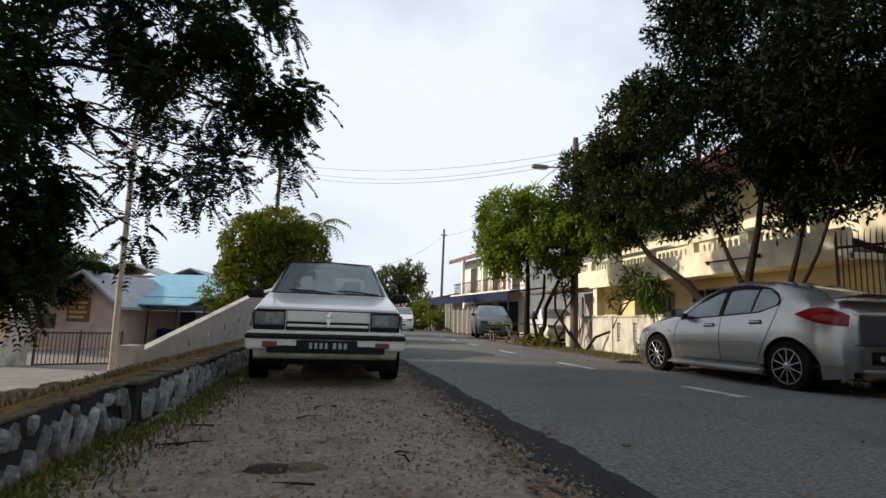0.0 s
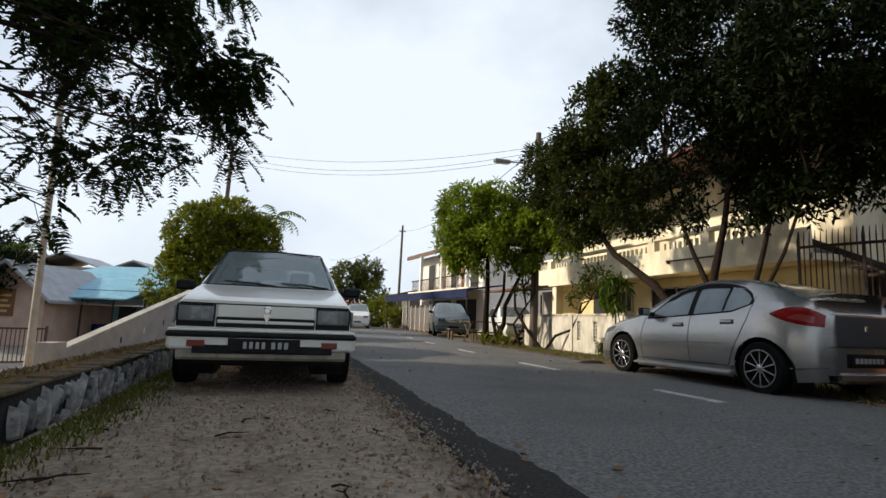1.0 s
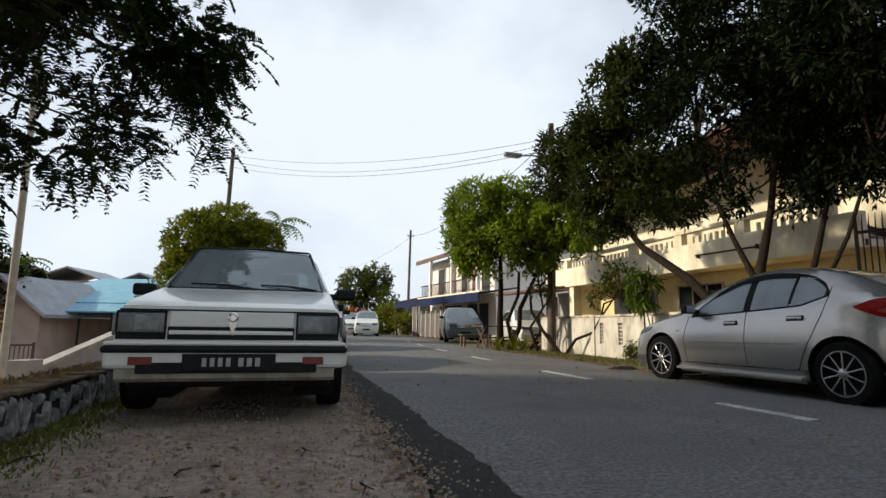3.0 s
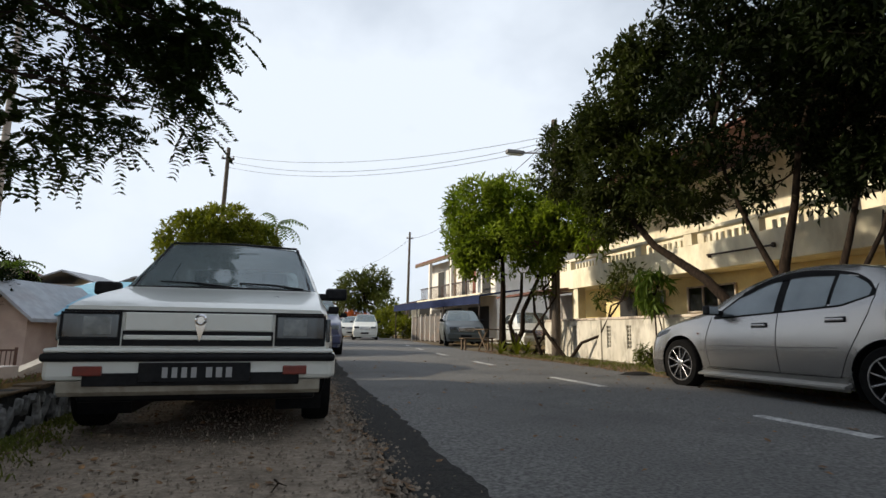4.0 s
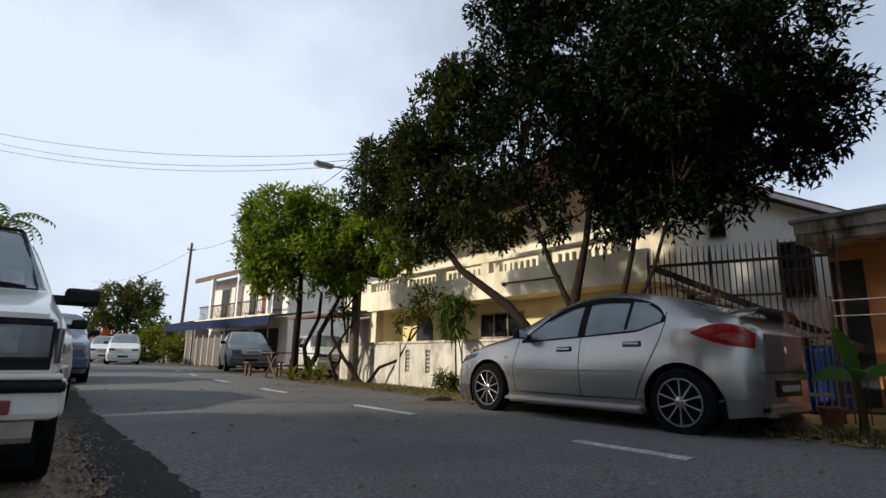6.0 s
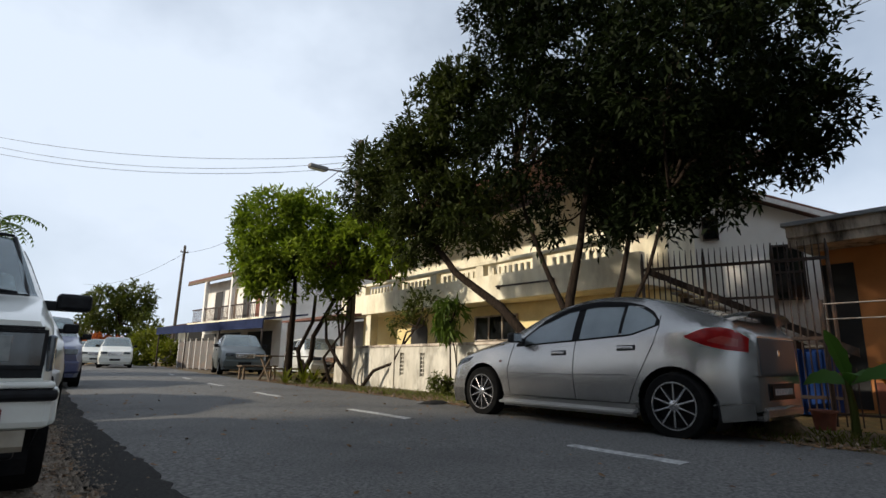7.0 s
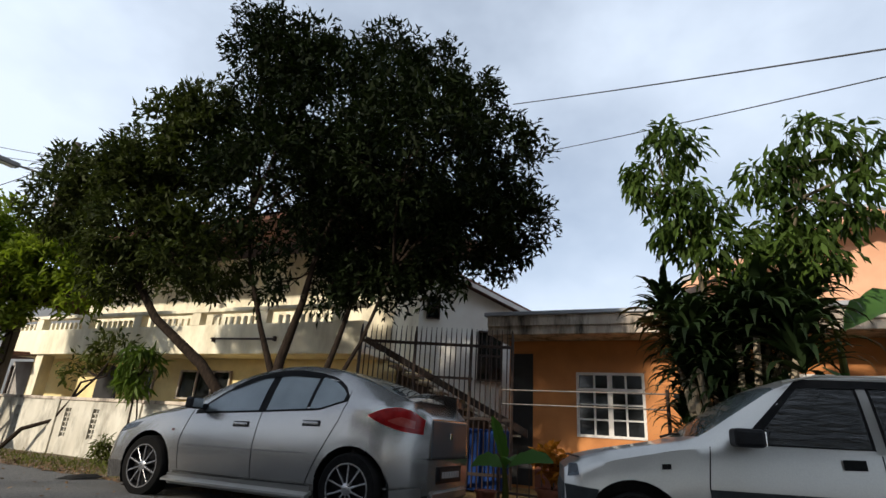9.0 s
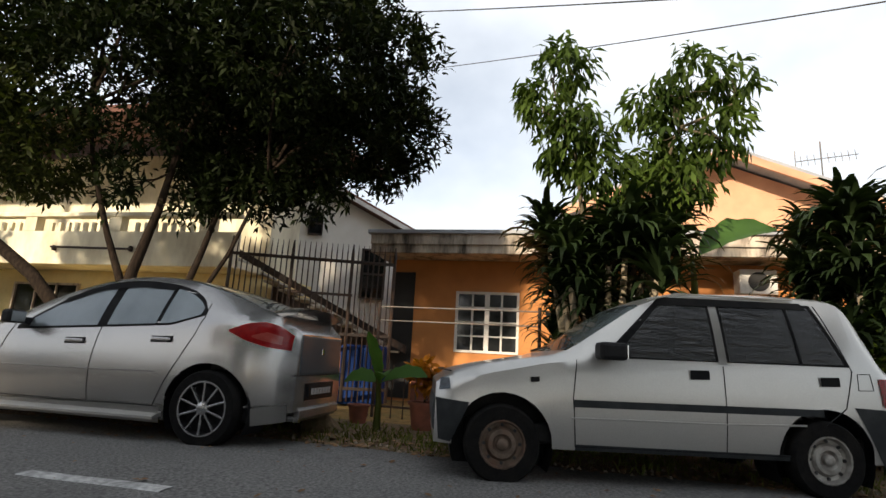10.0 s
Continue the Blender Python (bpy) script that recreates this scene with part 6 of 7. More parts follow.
for k in range(9):
    y = -0.65 + k * 0.13
    part("element", tube([(-0.02, y, 2.29 - k * 0.016 - 0.12), (0.02, y, 2.29 - k * 0.016 + 0.12)], 0.006, 4), M["galv"], ant)
part("reflector", tube([(0, 0.5, 1.95), (0, 0.5, 2.4)], 0.01, 5), M["galv"], ant)

rail = thing("pipe_railing", (9.0, 3.3, 0), "galvanised pipe railing with a dark end post", "railing")
for z in (1.3, 1.5):
    part("pipe", tube([(0, 0, z), (0, 2.3, z)], 0.010, 8), M["galv"], rail)
for y in (0.0, 2.3):
    part("post", tube([(0, y, -0.05), (0, y, 1.56)], 0.025, 8), M["iron"], rail)
fence2 = thing("low_iron_fence", (8.8, 5.6, 0), "low dark iron fence at the yard edge", "fence")
for z in (0.12, 0.6):
    part("rail", box(-0.012, 0.012, -6.5, 0, z - 0.015, z + 0.015), M["iron"], fence2)
for k in range(40):
    part("bar", tube([(0, -6.5 * k / 39, -0.03), (0, -6.5 * k / 39, 0.68)], 0.009, 5), M["iron"], fence2)

# posts and wires
lp = thing("street_lamp_pole", (7.94, 16.55, 0), "weathered utility pole with a street lamp arm", "utility pole")
part("pole", tube([(0, 0, -0.2), (0.05, 0, 3.5), (0.1, 0.02, 7.15)], [0.14, 0.12, 0.09], 12), M["pole"], lp, smooth=True)
part("arm", tube([(0.07, 0, 6.0), (-0.4, 0.25, 6.12), (-0.75, 0.45, 6.15)], 0.025, 7), M["galv"], lp)
la = part("lamp_head", box(-1.3, -0.72, 0.4, 0.6, 6.1, 6.22, 0.03), M["lamp_grey"], lp, "grey street lamp head")
la.matrix_basis = pose(0, 0, 0)
part("lamp_glass", box(-1.25, -0.8, 0.43, 0.57, 6.075, 6.098, 0.01), M["frame_white"], la)
for z in (6.6, 6.85):
    part("insulator", lathe([(0.03, z), (0.05, z + 0.04), (0.03, z + 0.1), (0.01, z + 0.1)], 10, "z", centre=(0.2, 0, 0)), M["frame_white"], lp)
part("bracket", box(-0.02, 0.24, -0.02, 0.02, 6.55, 6.6), M["iron"], lp)


def post(name, x, y, z0, h, r, material, label, lean=0.0):
    ob = thing(name, (x, y, z0), label, "utility pole", group="roadside poles")
    part("pole", tube([(0, 0, -0.2), (lean / 2, 0, h / 2), (lean, 0, h)], [r, r * 0.85, r * 0.7], 10), M[material], ob, smooth=True)
    part("cross_arm", box(lean - 0.3, lean + 0.3, -0.04, 0.04, h - 0.6, h - 0.52), M["iron"], ob)
    for k in (-0.25, 0.25):
        part("insulator", lathe([(0.03, h - 0.52), (0.045, h - 0.46), (0.02, h - 0.38), (0.005, h - 0.38)], 8, "z", centre=(lean + k, 0, 0)), M["frame_white"], ob)
    return ob


post("utility_pole", -3.1, 30, -0.5, 10.1, 0.13, "pole", "tall leaning wooden utility pole", 0.15)
post("utility_pole", 10.45, 49.5, -0.05, 9.6, 0.14, "pole", "wooden utility pole beside a white house", 0.1)
ob = thing("concrete_post", (-4.52, 13.4, -0.9), "pale slender concrete post rising into foliage", "utility pole")
part("pole", tube([(0, 0, -0.1), (-0.04, 0, 4), (-0.1, 0, 8.5)], [0.07, 0.062, 0.05], 10), M["pole_pale"], ob, smooth=True)


def wire(a, b, drop, r=0.012, label="thin black overhead cable between utility poles"):
    tagged(part("overhead_cable", tube(sag(a, b, drop), r, 5), M["wire"]), label, "cable", "overhead cables")


for dz, dr in ((0, 0.75), (0.3, 0.6), (-0.3, 0.7)):
    wire((-2.95, 30, 8.9 + dz), (8.05, 16.57, 6.5 + dz * 0.6), dr, 0.008)
wire((8.05, 16.57, 6.9), (16.5, 8.0, 11.6), 0.3, 0.014)
wire((8.05, 16.57, 6.7), (10.55, 49.5, 9.0), 0.8, 0.012)
wire((10.55, 49.5, 8.9), (6.0, 75, 8.5), 0.9, 0.012)
wire((16.6, 7.9, 12.0), (9.2, -2.0, 6.25), 0.05, 0.017)
wire((16.9, 7.0, 10.06), (9.2, -1.6, 6.04), 0.05, 0.012)


# ---- far right: white two-storey house, parked cars, bench ----
h2 = thing("balcony_house", (12.2, 32.0, 0), "white two-storey house with balcony, brown doors and navy awning", "house", 6.8)
part("wall", box(0, 8, 0, 11, -0.1, 5.7), M["white_wall"], h2)
part("roof", prism([(-1.0, 5.7), (4, 7.4), (9, 5.7), (9, 5.82), (4, 7.55), (-1.0, 5.85)], "y", -0.8, 11.8), M["roof_red"], h2)
part("eave", box(-1.02, -0.9, -0.8, 11.8, 5.56, 5.72), M["wood"], h2)
part("balcony_slab", box(-1.1, 0, 0, 11, 2.75, 2.9), M["cream"], h2)
for k in range(5):
    y = 0.4 + 2.0 * k
    if k % 2 == 0:
        part("column", box(-1.08, -0.86, y, y + 0.22, 2.902, 5.55), M["white_wall"], h2)
    part("balcony_rail", box(-1.05, -0.98, y + 0.22, y + 2.0, 3.7, 3.78), M["iron"], h2)
    for j in range(8):
        part("rail_bar", box(-1.03, -1.0, y + 0.4 + j * 0.2, y + 0.425 + j * 0.2, 2.902, 3.7), M["gate_brown"], h2)
for y0, y1, m in ((0.8, 1.9, "dark"), (2.4, 3.3, "terracotta"), (4.2, 5.0, "dark"), (6.0, 7.2, "wood"), (8.2, 9.3, "dark")):
    part("door", box(-0.03, 0.0, y0, y1, 2.95, 5.0), M[m], h2)
for y0, y1 in ((1, 4), (5, 8), (8.6, 10.6)):
    part("shaded_opening", box(-0.03, 0.0, y0, y1, 0.0, 2.2), M["dark"], h2)
part("awning", prism([(-3.4, 2.35), (-1.12, 2.72), (-1.12, 2.8), (-3.4, 2.45)], "y", -4.5, 9.5), M["navy"], h2, "navy blue canvas awning")
part("awning_valance", box(-3.42, -3.38, -4.5, 9.5, 2.0, 2.42), M["navy"], h2)
for y in (-4.3, 0.3, 4.8, 9.3):
    part("awning_post", tube([(-3.3, y, -0.05), (-3.3, y, 2.4)], 0.04, 8), M["iron"], h2)
gt = thing("white_metal_gate", (9.1, 33.2, 0), "white sheet-metal front gate", "gate", 6.8)
for k in range(6):
    part("panel", box(-0.02, 0.02, k * 0.85 + 0.02, k * 0.85 + 0.82, 0.05, 1.55), M["galv"], gt)
for k in range(7):
    part("post", box(-0.05, 0.05, k * 0.85 - 0.04, k * 0.85 + 0.03, -0.05, 1.7), M["frame_white"], gt)

simple_car("pickup_suv_car", (8.35, 27.0, 0), 169, M["car_teal"], "grey-green sport utility car with a chrome grille", 4.5, 1.66, 1.78, True)
simple_car("parked_car", (0.35, 12.6, 0), 181, M["car_pale_silver"], "silver car parked nose-out on the gravel", 4.1, 1.45, 1.66)
simple_car("parked_car", (1.1, 18.6, 0), 179, M["car_navy"], "dark blue car parked on the shoulder", 4.0, 1.55, 1.66, True)
for x, y, m, l in ((5.3, 38.4, "car_white", "white van-like car parked far along the road"), (5.0, 44.5, "car_white", "white car in a far parked row"), (5.1, 51.0, "car_pale_silver", "silver car in a far parked row")):
    simple_car("parked_car", (x, y, 0), 172, M[m], l, 4.2, 1.7, 1.65, True, "far parked row")
simple_car("parked_car", (9.6, 22.0, 0), 170, M["car_white"], "white car in the carport shade", 4.1, 1.45, 1.66)

bench = thing("wooden_bench", (6.95, 20.6, 0), "rough weathered wooden bench at the roadside", "bench", 12)
part("seat", box(-0.65, 0.65, -0.16, 0.16, 0.4, 0.44, 0.006), M["wood"], bench)
for x in (-0.55, 0.55):
    for y in (-0.12, 0.12):
        part("leg", box(x - 0.03, x + 0.03, y - 0.03, y + 0.03, -0.03, 0.4), M["wood"], bench)
table = thing("wooden_table", (7.45, 19.6, 0), "rough wooden roadside table with crossed legs", "table", 10)
for k in range(5):
    part("plank", box(-0.85, 0.85, -0.36 + k * 0.146, -0.22 + k * 0.146, 0.72, 0.755, 0.004), M["wood"], table)
for x in (-0.7, 0.7):
    for sgn in (-1, 1):
        part("leg", tube([(x, sgn * 0.34, -0.03), (x, -sgn * 0.3, 0.72)], 0.035, 6), M["wood"], table)
part("brace", tube([(-0.7, 0, 0.35), (0.7, 0, 0.35)], 0.03, 6), M["wood"], table)

# ---- far trees ----
tree("far_tree", (8.0, 59, 0), [(7.0, 59.7, 4.9, 1.95), (8.8, 59.5, 5.6, 1.8), (9.5, 57.4, 3.0, 1.6), (6.4, 59.8, 2.6, 1.8)], [[(8, 59, -0.1, 0.3), (8, 59, 2, 0.22), (7.8, 59.2, 3.6, 0.15)]], "leaf_olive", 900, 9, 0.45, 0.2, "olive green tree at the end of the road", seed=13, reach=0.5, limb=0.12)
tree("flowering_shrub", (7.2, 57.5, 0), [(6.3, 57.5, 1.6, 0.9), (7.5, 57, 1.4, 0.8)], [[(7.2, 57.5, -0.1, 0.08), (7.0, 57.5, 1.0, 0.05)]], "flower_red", 250, 8, 0.3, 0.16, "red-orange flowering shrub below a tree", seed=14, reach=0.3, limb=0.04, category="shrub")
tree("roadside_bush", (8.6, 44.5, 0), [(8.3, 45.4, 1.6, 1.1), (9.0, 43.3, 0.9, 0.85), (7.8, 45.5, 0.6, 0.75)], [[(8.6, 44.5, -0.1, 0.08), (8.5, 44.7, 0.8, 0.05)]], "leaf_yellow", 420, 9, 0.3, 0.13, "bright green roadside bush by a pole", seed=15, reach=0.3, limb=0.04, category="bush")
tree("round_clipped_tree", (-2.9, 28, -0.9), [(-3.75, 27.8, 4.3, 1.45), (-2.6, 28.0, 4.6, 1.6), (-3.95, 27.3, 2.8, 1.25), (-3.0, 28.0, 3.0, 1.8), (-1.5, 28.1, 4.1, 1.4), (-1.4, 28.1, 2.8, 1.5)], [[(-2.9, 28, -1.0, 0.2), (-2.9, 28, 1.0, 0.16), (-2.9, 28, 2.4, 0.12)]], "leaf_yellow", 3800, 9, 0.22, 0.1, "dense rounded yellow-green clipped tree", seed=16, reach=0.22, limb=0.08, gap=0.6, shell=0.75)
tree("yard_shrub", (-4.5, 26, -0.9), [(-4.9, 26.7, 1.7, 0.8), (-4.0, 25.9, 1.4, 0.7), (-4.4, 26.2, 0.6, 0.8)], [[(-4.5, 26, -1, 0.06), (-4.5, 26.1, 0.8, 0.04)]], "leaf_yellow", 420, 8, 0.2, 0.08, "light green garden shrub behind a wall", seed=17, reach=0.2, limb=0.03, category="shrub")
tree("yard_hedge_tree", (-12.5, 24, -0.9), [(-12, 24, 2.4, 1.5), (-13.5, 25, 1.6, 1.4), (-10.8, 26, 2.0, 1.2)], [[(-12.5, 24, -1, 0.12), (-12.4, 24.2, 1.4, 0.08)]], "leaf_dark", 900, 9, 0.25, 0.1, "dark green garden tree behind a gate", seed=18, reach=0.25, limb=0.06)
tree("far_left_tree", (-18.5, 42, -0.9), [(-18, 42, 3.6, 1.8), (-20, 43, 3.4, 2.0), (-16.5, 43, 2.8, 1.3)], [[(-18.5, 42, -1, 0.2), (-18.5, 42, 2, 0.15)]], "leaf_dark", 1200, 9, 0.35, 0.14, "dark green tree behind blue roofs", seed=19, reach=0.35, limb=0.09)


def palm(x, y, z0, h, label, seed):
    rng = random.Random(seed)
    ob = thing("palm_tree", (x, y, z0), label, "palm")
    part("trunk", tube([(0, 0, -0.1), (0.1, 0, h * 0.5), (0.15, 0, h)], [0.13, 0.1, 0.08], 9), M["bark_pale"], ob, smooth=True)
    for k in range(13):
        az, el = 2 * math.pi * k / 13 + rng.uniform(-0.2, 0.2), rng.uniform(0.1, 1.1)
        p = Vector((0.15, 0, h))
        pts = [p.copy()]
        verts, faces = [], []
        for i in range(10):
            e = el - 0.16 * i
            d = Vector((math.cos(az) * math.cos(e), math.sin(az) * math.cos(e), math.sin(e)))
            p = p + d * 0.19
            pts.append(p.copy())
            side = Vector((-math.sin(az), math.cos(az), 0))
            for s in (-1, 1):
                ln = 0.42 * math.sin(math.pi * (i + 1.5) / 12)
                a = p + side * s * ln + Vector((0, 0, -0.18)) + d * 0.12
                q = len(verts)
                verts += [tuple(p), tuple(p + d * 0.15), tuple(a)]
                faces.append((q, q + 1, q + 2))
        f = raw("frond", verts, faces, M["leaf_mid"], ob)
        part("rib", tube(pts, 0.012, 4), M["leaf_mid"], f)
    return ob


palm(-0.75, 35, -0.6, 7.2, "slender palm tree with drooping fronds", 5)
palm(-16.5, 41, -0.9, 5.0, "palm tree behind houses", 6)

# ---- left side: grey ramp wall, yard, houses ----
rw = thing("ramp_wall", (-3.95, 13.4, 0), "grey rendered wall with a sloping top", "wall", kind="structure")
rl = math.hypot(1.35, 6.6)
rw.matrix_world = pose(-3.95, 13.4, 0, 0, 0, math.degrees(math.atan2(-1.35, 6.6)))
part("wall", prism([(0, -0.95), (rl + 4, -0.95), (rl + 4, 2.0), (rl, 1.35), (0, -0.2)], "x", -0.16, 0), M["grey_wall"], rw)
part("coping", prism([(-0.05, -0.2), (rl, 1.35), (rl + 4, 2.0), (rl + 4, 2.06), (rl, 1.41), (-0.05, -0.13)], "x", -0.19, 0.03), M["concrete"], rw)
for k in range(5):
    y = 2.2 + k * 1.15
    part("weep_hole", box(0.001, 0.006, y, y + 0.06, -0.12 + k * 0.2, 0.02 + k * 0.21), M["dark"] if k != 1 else M["frame_white"], rw)
part("end_pier", box(-0.3, 0.05, -0.42, 0.0, -0.95, 0.0, 0.01), M["grey_wall"], rw)

yg = thing("yard_gate", (-8.0, 17.6, -0.92), "brown barred metal driveway gate", "gate", math.degrees(math.atan2(0.85, 1.9)))
for z in (0.08, 0.98):
    part("rail", box(0, 2.1, -0.02, 0.02, z - 0.025, z + 0.025), M["gate_brown"], yg)
for k in range(23):
    part("post" if k in (0, 11, 22) else "bar", box(k * 2.1 / 22 - (0.035 if k in (0, 11, 22) else 0.012), k * 2.1 / 22 + (0.035 if k in (0, 11, 22) else 0.012), -0.015, 0.015, 0.0, 1.05 if k in (0, 11, 22) else 0.98), M["gate_brown"], yg)
gp = thing("gate_pillar", (-8.35, 17.4, -0.92), "white square gate pillar", "pillar")
part("shaft", box(-0.25, 0.2, -0.2, 0.2, 0, 1.35, 0.015), M["wall_paint"], gp)
part("cap", box(-0.28, 0.23, -0.23, 0.23, 1.351, 1.42, 0.01), M["wall_paint"], gp)
yw = thing("yard_wall", (-14.0, 17.6, -0.92), "low white yard wall", "wall", kind="structure")
part("wall", box(0, 5.0, -0.08, 0.08, 0, 0.95), M["wall_paint"], yw)
tagged(raw("driveway", [(-9.6, 2.0, -0.855), (-4.9, 2.0, -0.855), (-5.0, 17.8, -0.855), (-6.3, 19.6, -0.855), (-6.3, 34, -0.855), (-14, 34, -0.855), (-14, 19.8, -0.855), (-8.6, 18.0, -0.855), (-9.6, 12, -0.855)], [tuple(range(9))], M["drive"]), "pale concrete driveway", "driveway", kind="structure")

ph = thing("gabled_house", (-12.2, 26.0, -0.95), "pinkish house end with a small gable and notice board", "house", -12)
part("wall", prism([(0, 0), (3.6, 0), (3.6, 1.95), (2.2, 3.15), (0, 1.7)], "y", 0, 5), M["pink_wall"], ph)
part("roof", prism([(-0.5, 1.62), (2.2, 3.25), (2.2, 3.38), (-0.5, 1.75)], "y", -0.4, 5.3), M["roof_grey"], ph)
part("roof", prism([(2.2, 3.25), (4.0, 1.75), (4.0, 1.88), (2.2, 3.38)], "y", -0.4, 5.3), M["roof_grey"], ph)
nb_ = part("notice_board", box(1.55, 2.5, -0.05, 0.0, 1.2, 2.25, 0.01), M["notice"], ph, "brown notice board with pale lettering bars")
for k in range(4):
    part("lettering_bar", box(1.66, 2.38 - 0.1 * (k % 2), -0.058, -0.051, 1.95 - k * 0.2, 2.04 - k * 0.2), M["notice_bar"], nb_)
part("window", box(0.3, 1.1, -0.03, 0.0, 0.9, 1.5), M["window_house"], ph)

bh = thing("blue_house", (-10.4, 29.5, -0.95), "turquoise house with long blue sheet awnings", "house", -14)
part("wall", box(0, 7.5, 2.5, 3, 0, 2.6), M["blue_wall"], bh)
part("roof", prism([(-1.2, 2.35), (2.5, 3.2), (5.5, 3.9), (5.5, 4.0), (-1.2, 2.45)], "x", -0.6, 8.0), M["roof_blue"], bh)
part("awning", prism([(-2.6, 2.0), (-0.6, 2.5), (-0.6, 2.56), (-2.6, 2.06)], "x", 0.4, 5.2), M["roof_blue"], bh)
part("shade_sail", prism([(-1.8, 1.75), (0.2, 2.05), (0.2, 2.1), (-1.8, 1.8)], "x", 1.8, 6.2), M["frame_white"], bh)
for k in range(6):
    part("post", tube([(0.4 + k * 1.3, -1.9, 0), (0.4 + k * 1.3, -1.9, 2.1)], 0.04, 6), M["iron"], bh)
for a, b, m in ((0.3, 1.6, "dark"), (2.2, 3.0, "dark"), (3.6, 4.6, "blue_tarp"), (5.2, 6.4, "dark")):
    part("shaded_opening", box(a, b, 2.46, 2.5, 0.1, 2.0), M[m], bh)
for k, (x, m, hh) in enumerate(((0.8, "frame_white", 1.2), (2.0, "terracotta", 1.3), (2.9, "blue_tarp", 0.9), (4.0, "bumper_grey", 0.8), (5.0, "frame_white", 0.9))):
    ob = thing("stored_crate", (-10.4 + x, 29.0 - 0.25 * x, -0.92), "stacked household goods under an awning", "crate", 20 * k)
    part("crate", box(-0.3, 0.3, -0.25, 0.25, 0, hh, 0.04), M[m], ob)

for x, y, w, hh, m, rm in ((-21.5, 57, 5.0, 5.2, "grey_wall", "roof_grey"), (-15.8, 58.5, 4.4, 5.0, "white_wall", "roof_grey"), (-12.0, 62, 4.5, 5.4, "white_wall", "roof_red"), (-27, 55, 5, 5.5, "white_wall", "roof_red"), (0.5, 78, 7, 4.5, "white_wall", "roof_red"), (13, 72, 9, 4.4, "cream", "roof_red")):
    ob = thing("far_house", (x, y, -0.9), "distant pale two-storey house with dark windows", "house", -8, "far houses")
    part("wall", box(0, w, 0, 6, 0, hh), M[m], ob)
    part("roof", prism([(-0.5, hh), (w / 2, hh + 1.1), (w + 0.5, hh), (w + 0.5, hh + 0.12), (w / 2, hh + 1.25), (-0.5, hh + 0.12)], "y", -0.6, 6.6), M[rm], ob)
    for k in range(3):
        for z in (0.9, 3.3):
            wdw = part("window", box(w * (0.12 + 0.3 * k), w * (0.30 + 0.3 * k), -0.04, 0.0, z, z + 1.2), M["window_house"], ob)
            part("sill", box(w * (0.11 + 0.3 * k), w * (0.31 + 0.3 * k), -0.12, -0.041, z - 0.1, z), M["frame_white"], wdw)

# ---- overhanging feathery tree ----
CAN = [(-3.6, 6.8, 3.6, 0.7), (-3.4, 8.0, 4.6, 0.75), (-2.6, 8.8, 5.2, 1.15), (-1.8, 9.5, 5.8, 1.0), (-3.4, 7.4, 2.8, 0.55), (-3.5, 6.8, 2.1, 0.62), (-3.75, 6.7, 1.3, 0.6), (-2.8, 8.2, 2.5, 0.45),
       (-2.2, 8.9, 4.2, 1.05), (-1.5, 9.5, 4.4, 0.91), (-1.7, 9.5, 3.1, 0.61), (-1.2, 9.4, 3.7, 0.55), (-3.9, 6.0, 2.6, 1.1), (-4.1, 6.1, 1.3, 0.8), (-0.8, 9.2, 4.3, 0.45), (-0.9, 9.3, 3.3, 0.4), (-3.35, 6.9, 2.1, 0.6), (-3.45, 6.9, 1.5, 0.48), (-3.0, 7.4, 2.75, 0.42), (-3.5, 7.0, 0.95, 0.33), (-2.5, 8.0, 1.8, 0.36), (-2.2, 8.3, 2.4, 0.42)]
# unseen foliage added to block the sun and darken reflections in car windows
UNSEEN_SHADE = [(-6, 3, 5, 2.2), (-5.5, -1, 5.6, 2.4), (-7, 5.5, 5.4, 2.3), (-7.5, 0, 4.4, 2.4), (-6, -4.5, 5.2, 2.4), (-4.5, 2.5, 6.2, 1.8), (-8, -3, 5, 2.4), (-4.6, 7.5, 6.0, 1.5), (-13, 9, 8.2, 2.6), (-15.5, 12.5, 8.6, 2.8), (-11.5, 6, 7.6, 2.4), (-14, 5.5, 8.6, 2.6), (-12.5, 12.5, 8.8, 2.2),
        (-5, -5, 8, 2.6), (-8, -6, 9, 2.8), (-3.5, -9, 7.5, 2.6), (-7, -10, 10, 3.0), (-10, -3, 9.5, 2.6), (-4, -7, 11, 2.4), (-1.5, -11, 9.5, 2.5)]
rng = np.random.default_rng(40)
ft = new("feathery_tree")
ft.location = (-5.6, 5.2, -0.9)
tagged(ft, "large tree with overhanging branches of fine feathery leaves", "tree")
o0 = Vector(ft.location)


def rel(bs):
    return [(b[0] - o0.x, b[1] - o0.y, b[2] - o0.z, b[3]) for b in bs]


part("trunk", tube([(0, 0, -0.2), (0.1, 0.1, 1.8), (0.0, 0.3, 3.2), (0.4, 0.8, 4.0)], [0.3, 0.24, 0.2, 0.16], 12), M["bark"], ft, smooth=True)
part("bough", tube([(0.2, 0.6, 3.7), (1.2, 1.6, 4.2), (2.2, 2.4, 4.75), (3.2, 3.4, 5.0), (4.1, 4.2, 5.0)], [0.09, 0.05, 0.036, 0.022, 0.01], 8), M["bark"], ft, smooth=True)
for limb_mesh in limbs((1.4, 1.7, 4.25), rel(CAN), 0.015, rng, 0.45) + limbs((0.0, 0.3, 3.3), rel(UNSEEN_SHADE), 0.12, rng, 0.5):
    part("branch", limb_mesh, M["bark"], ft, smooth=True)


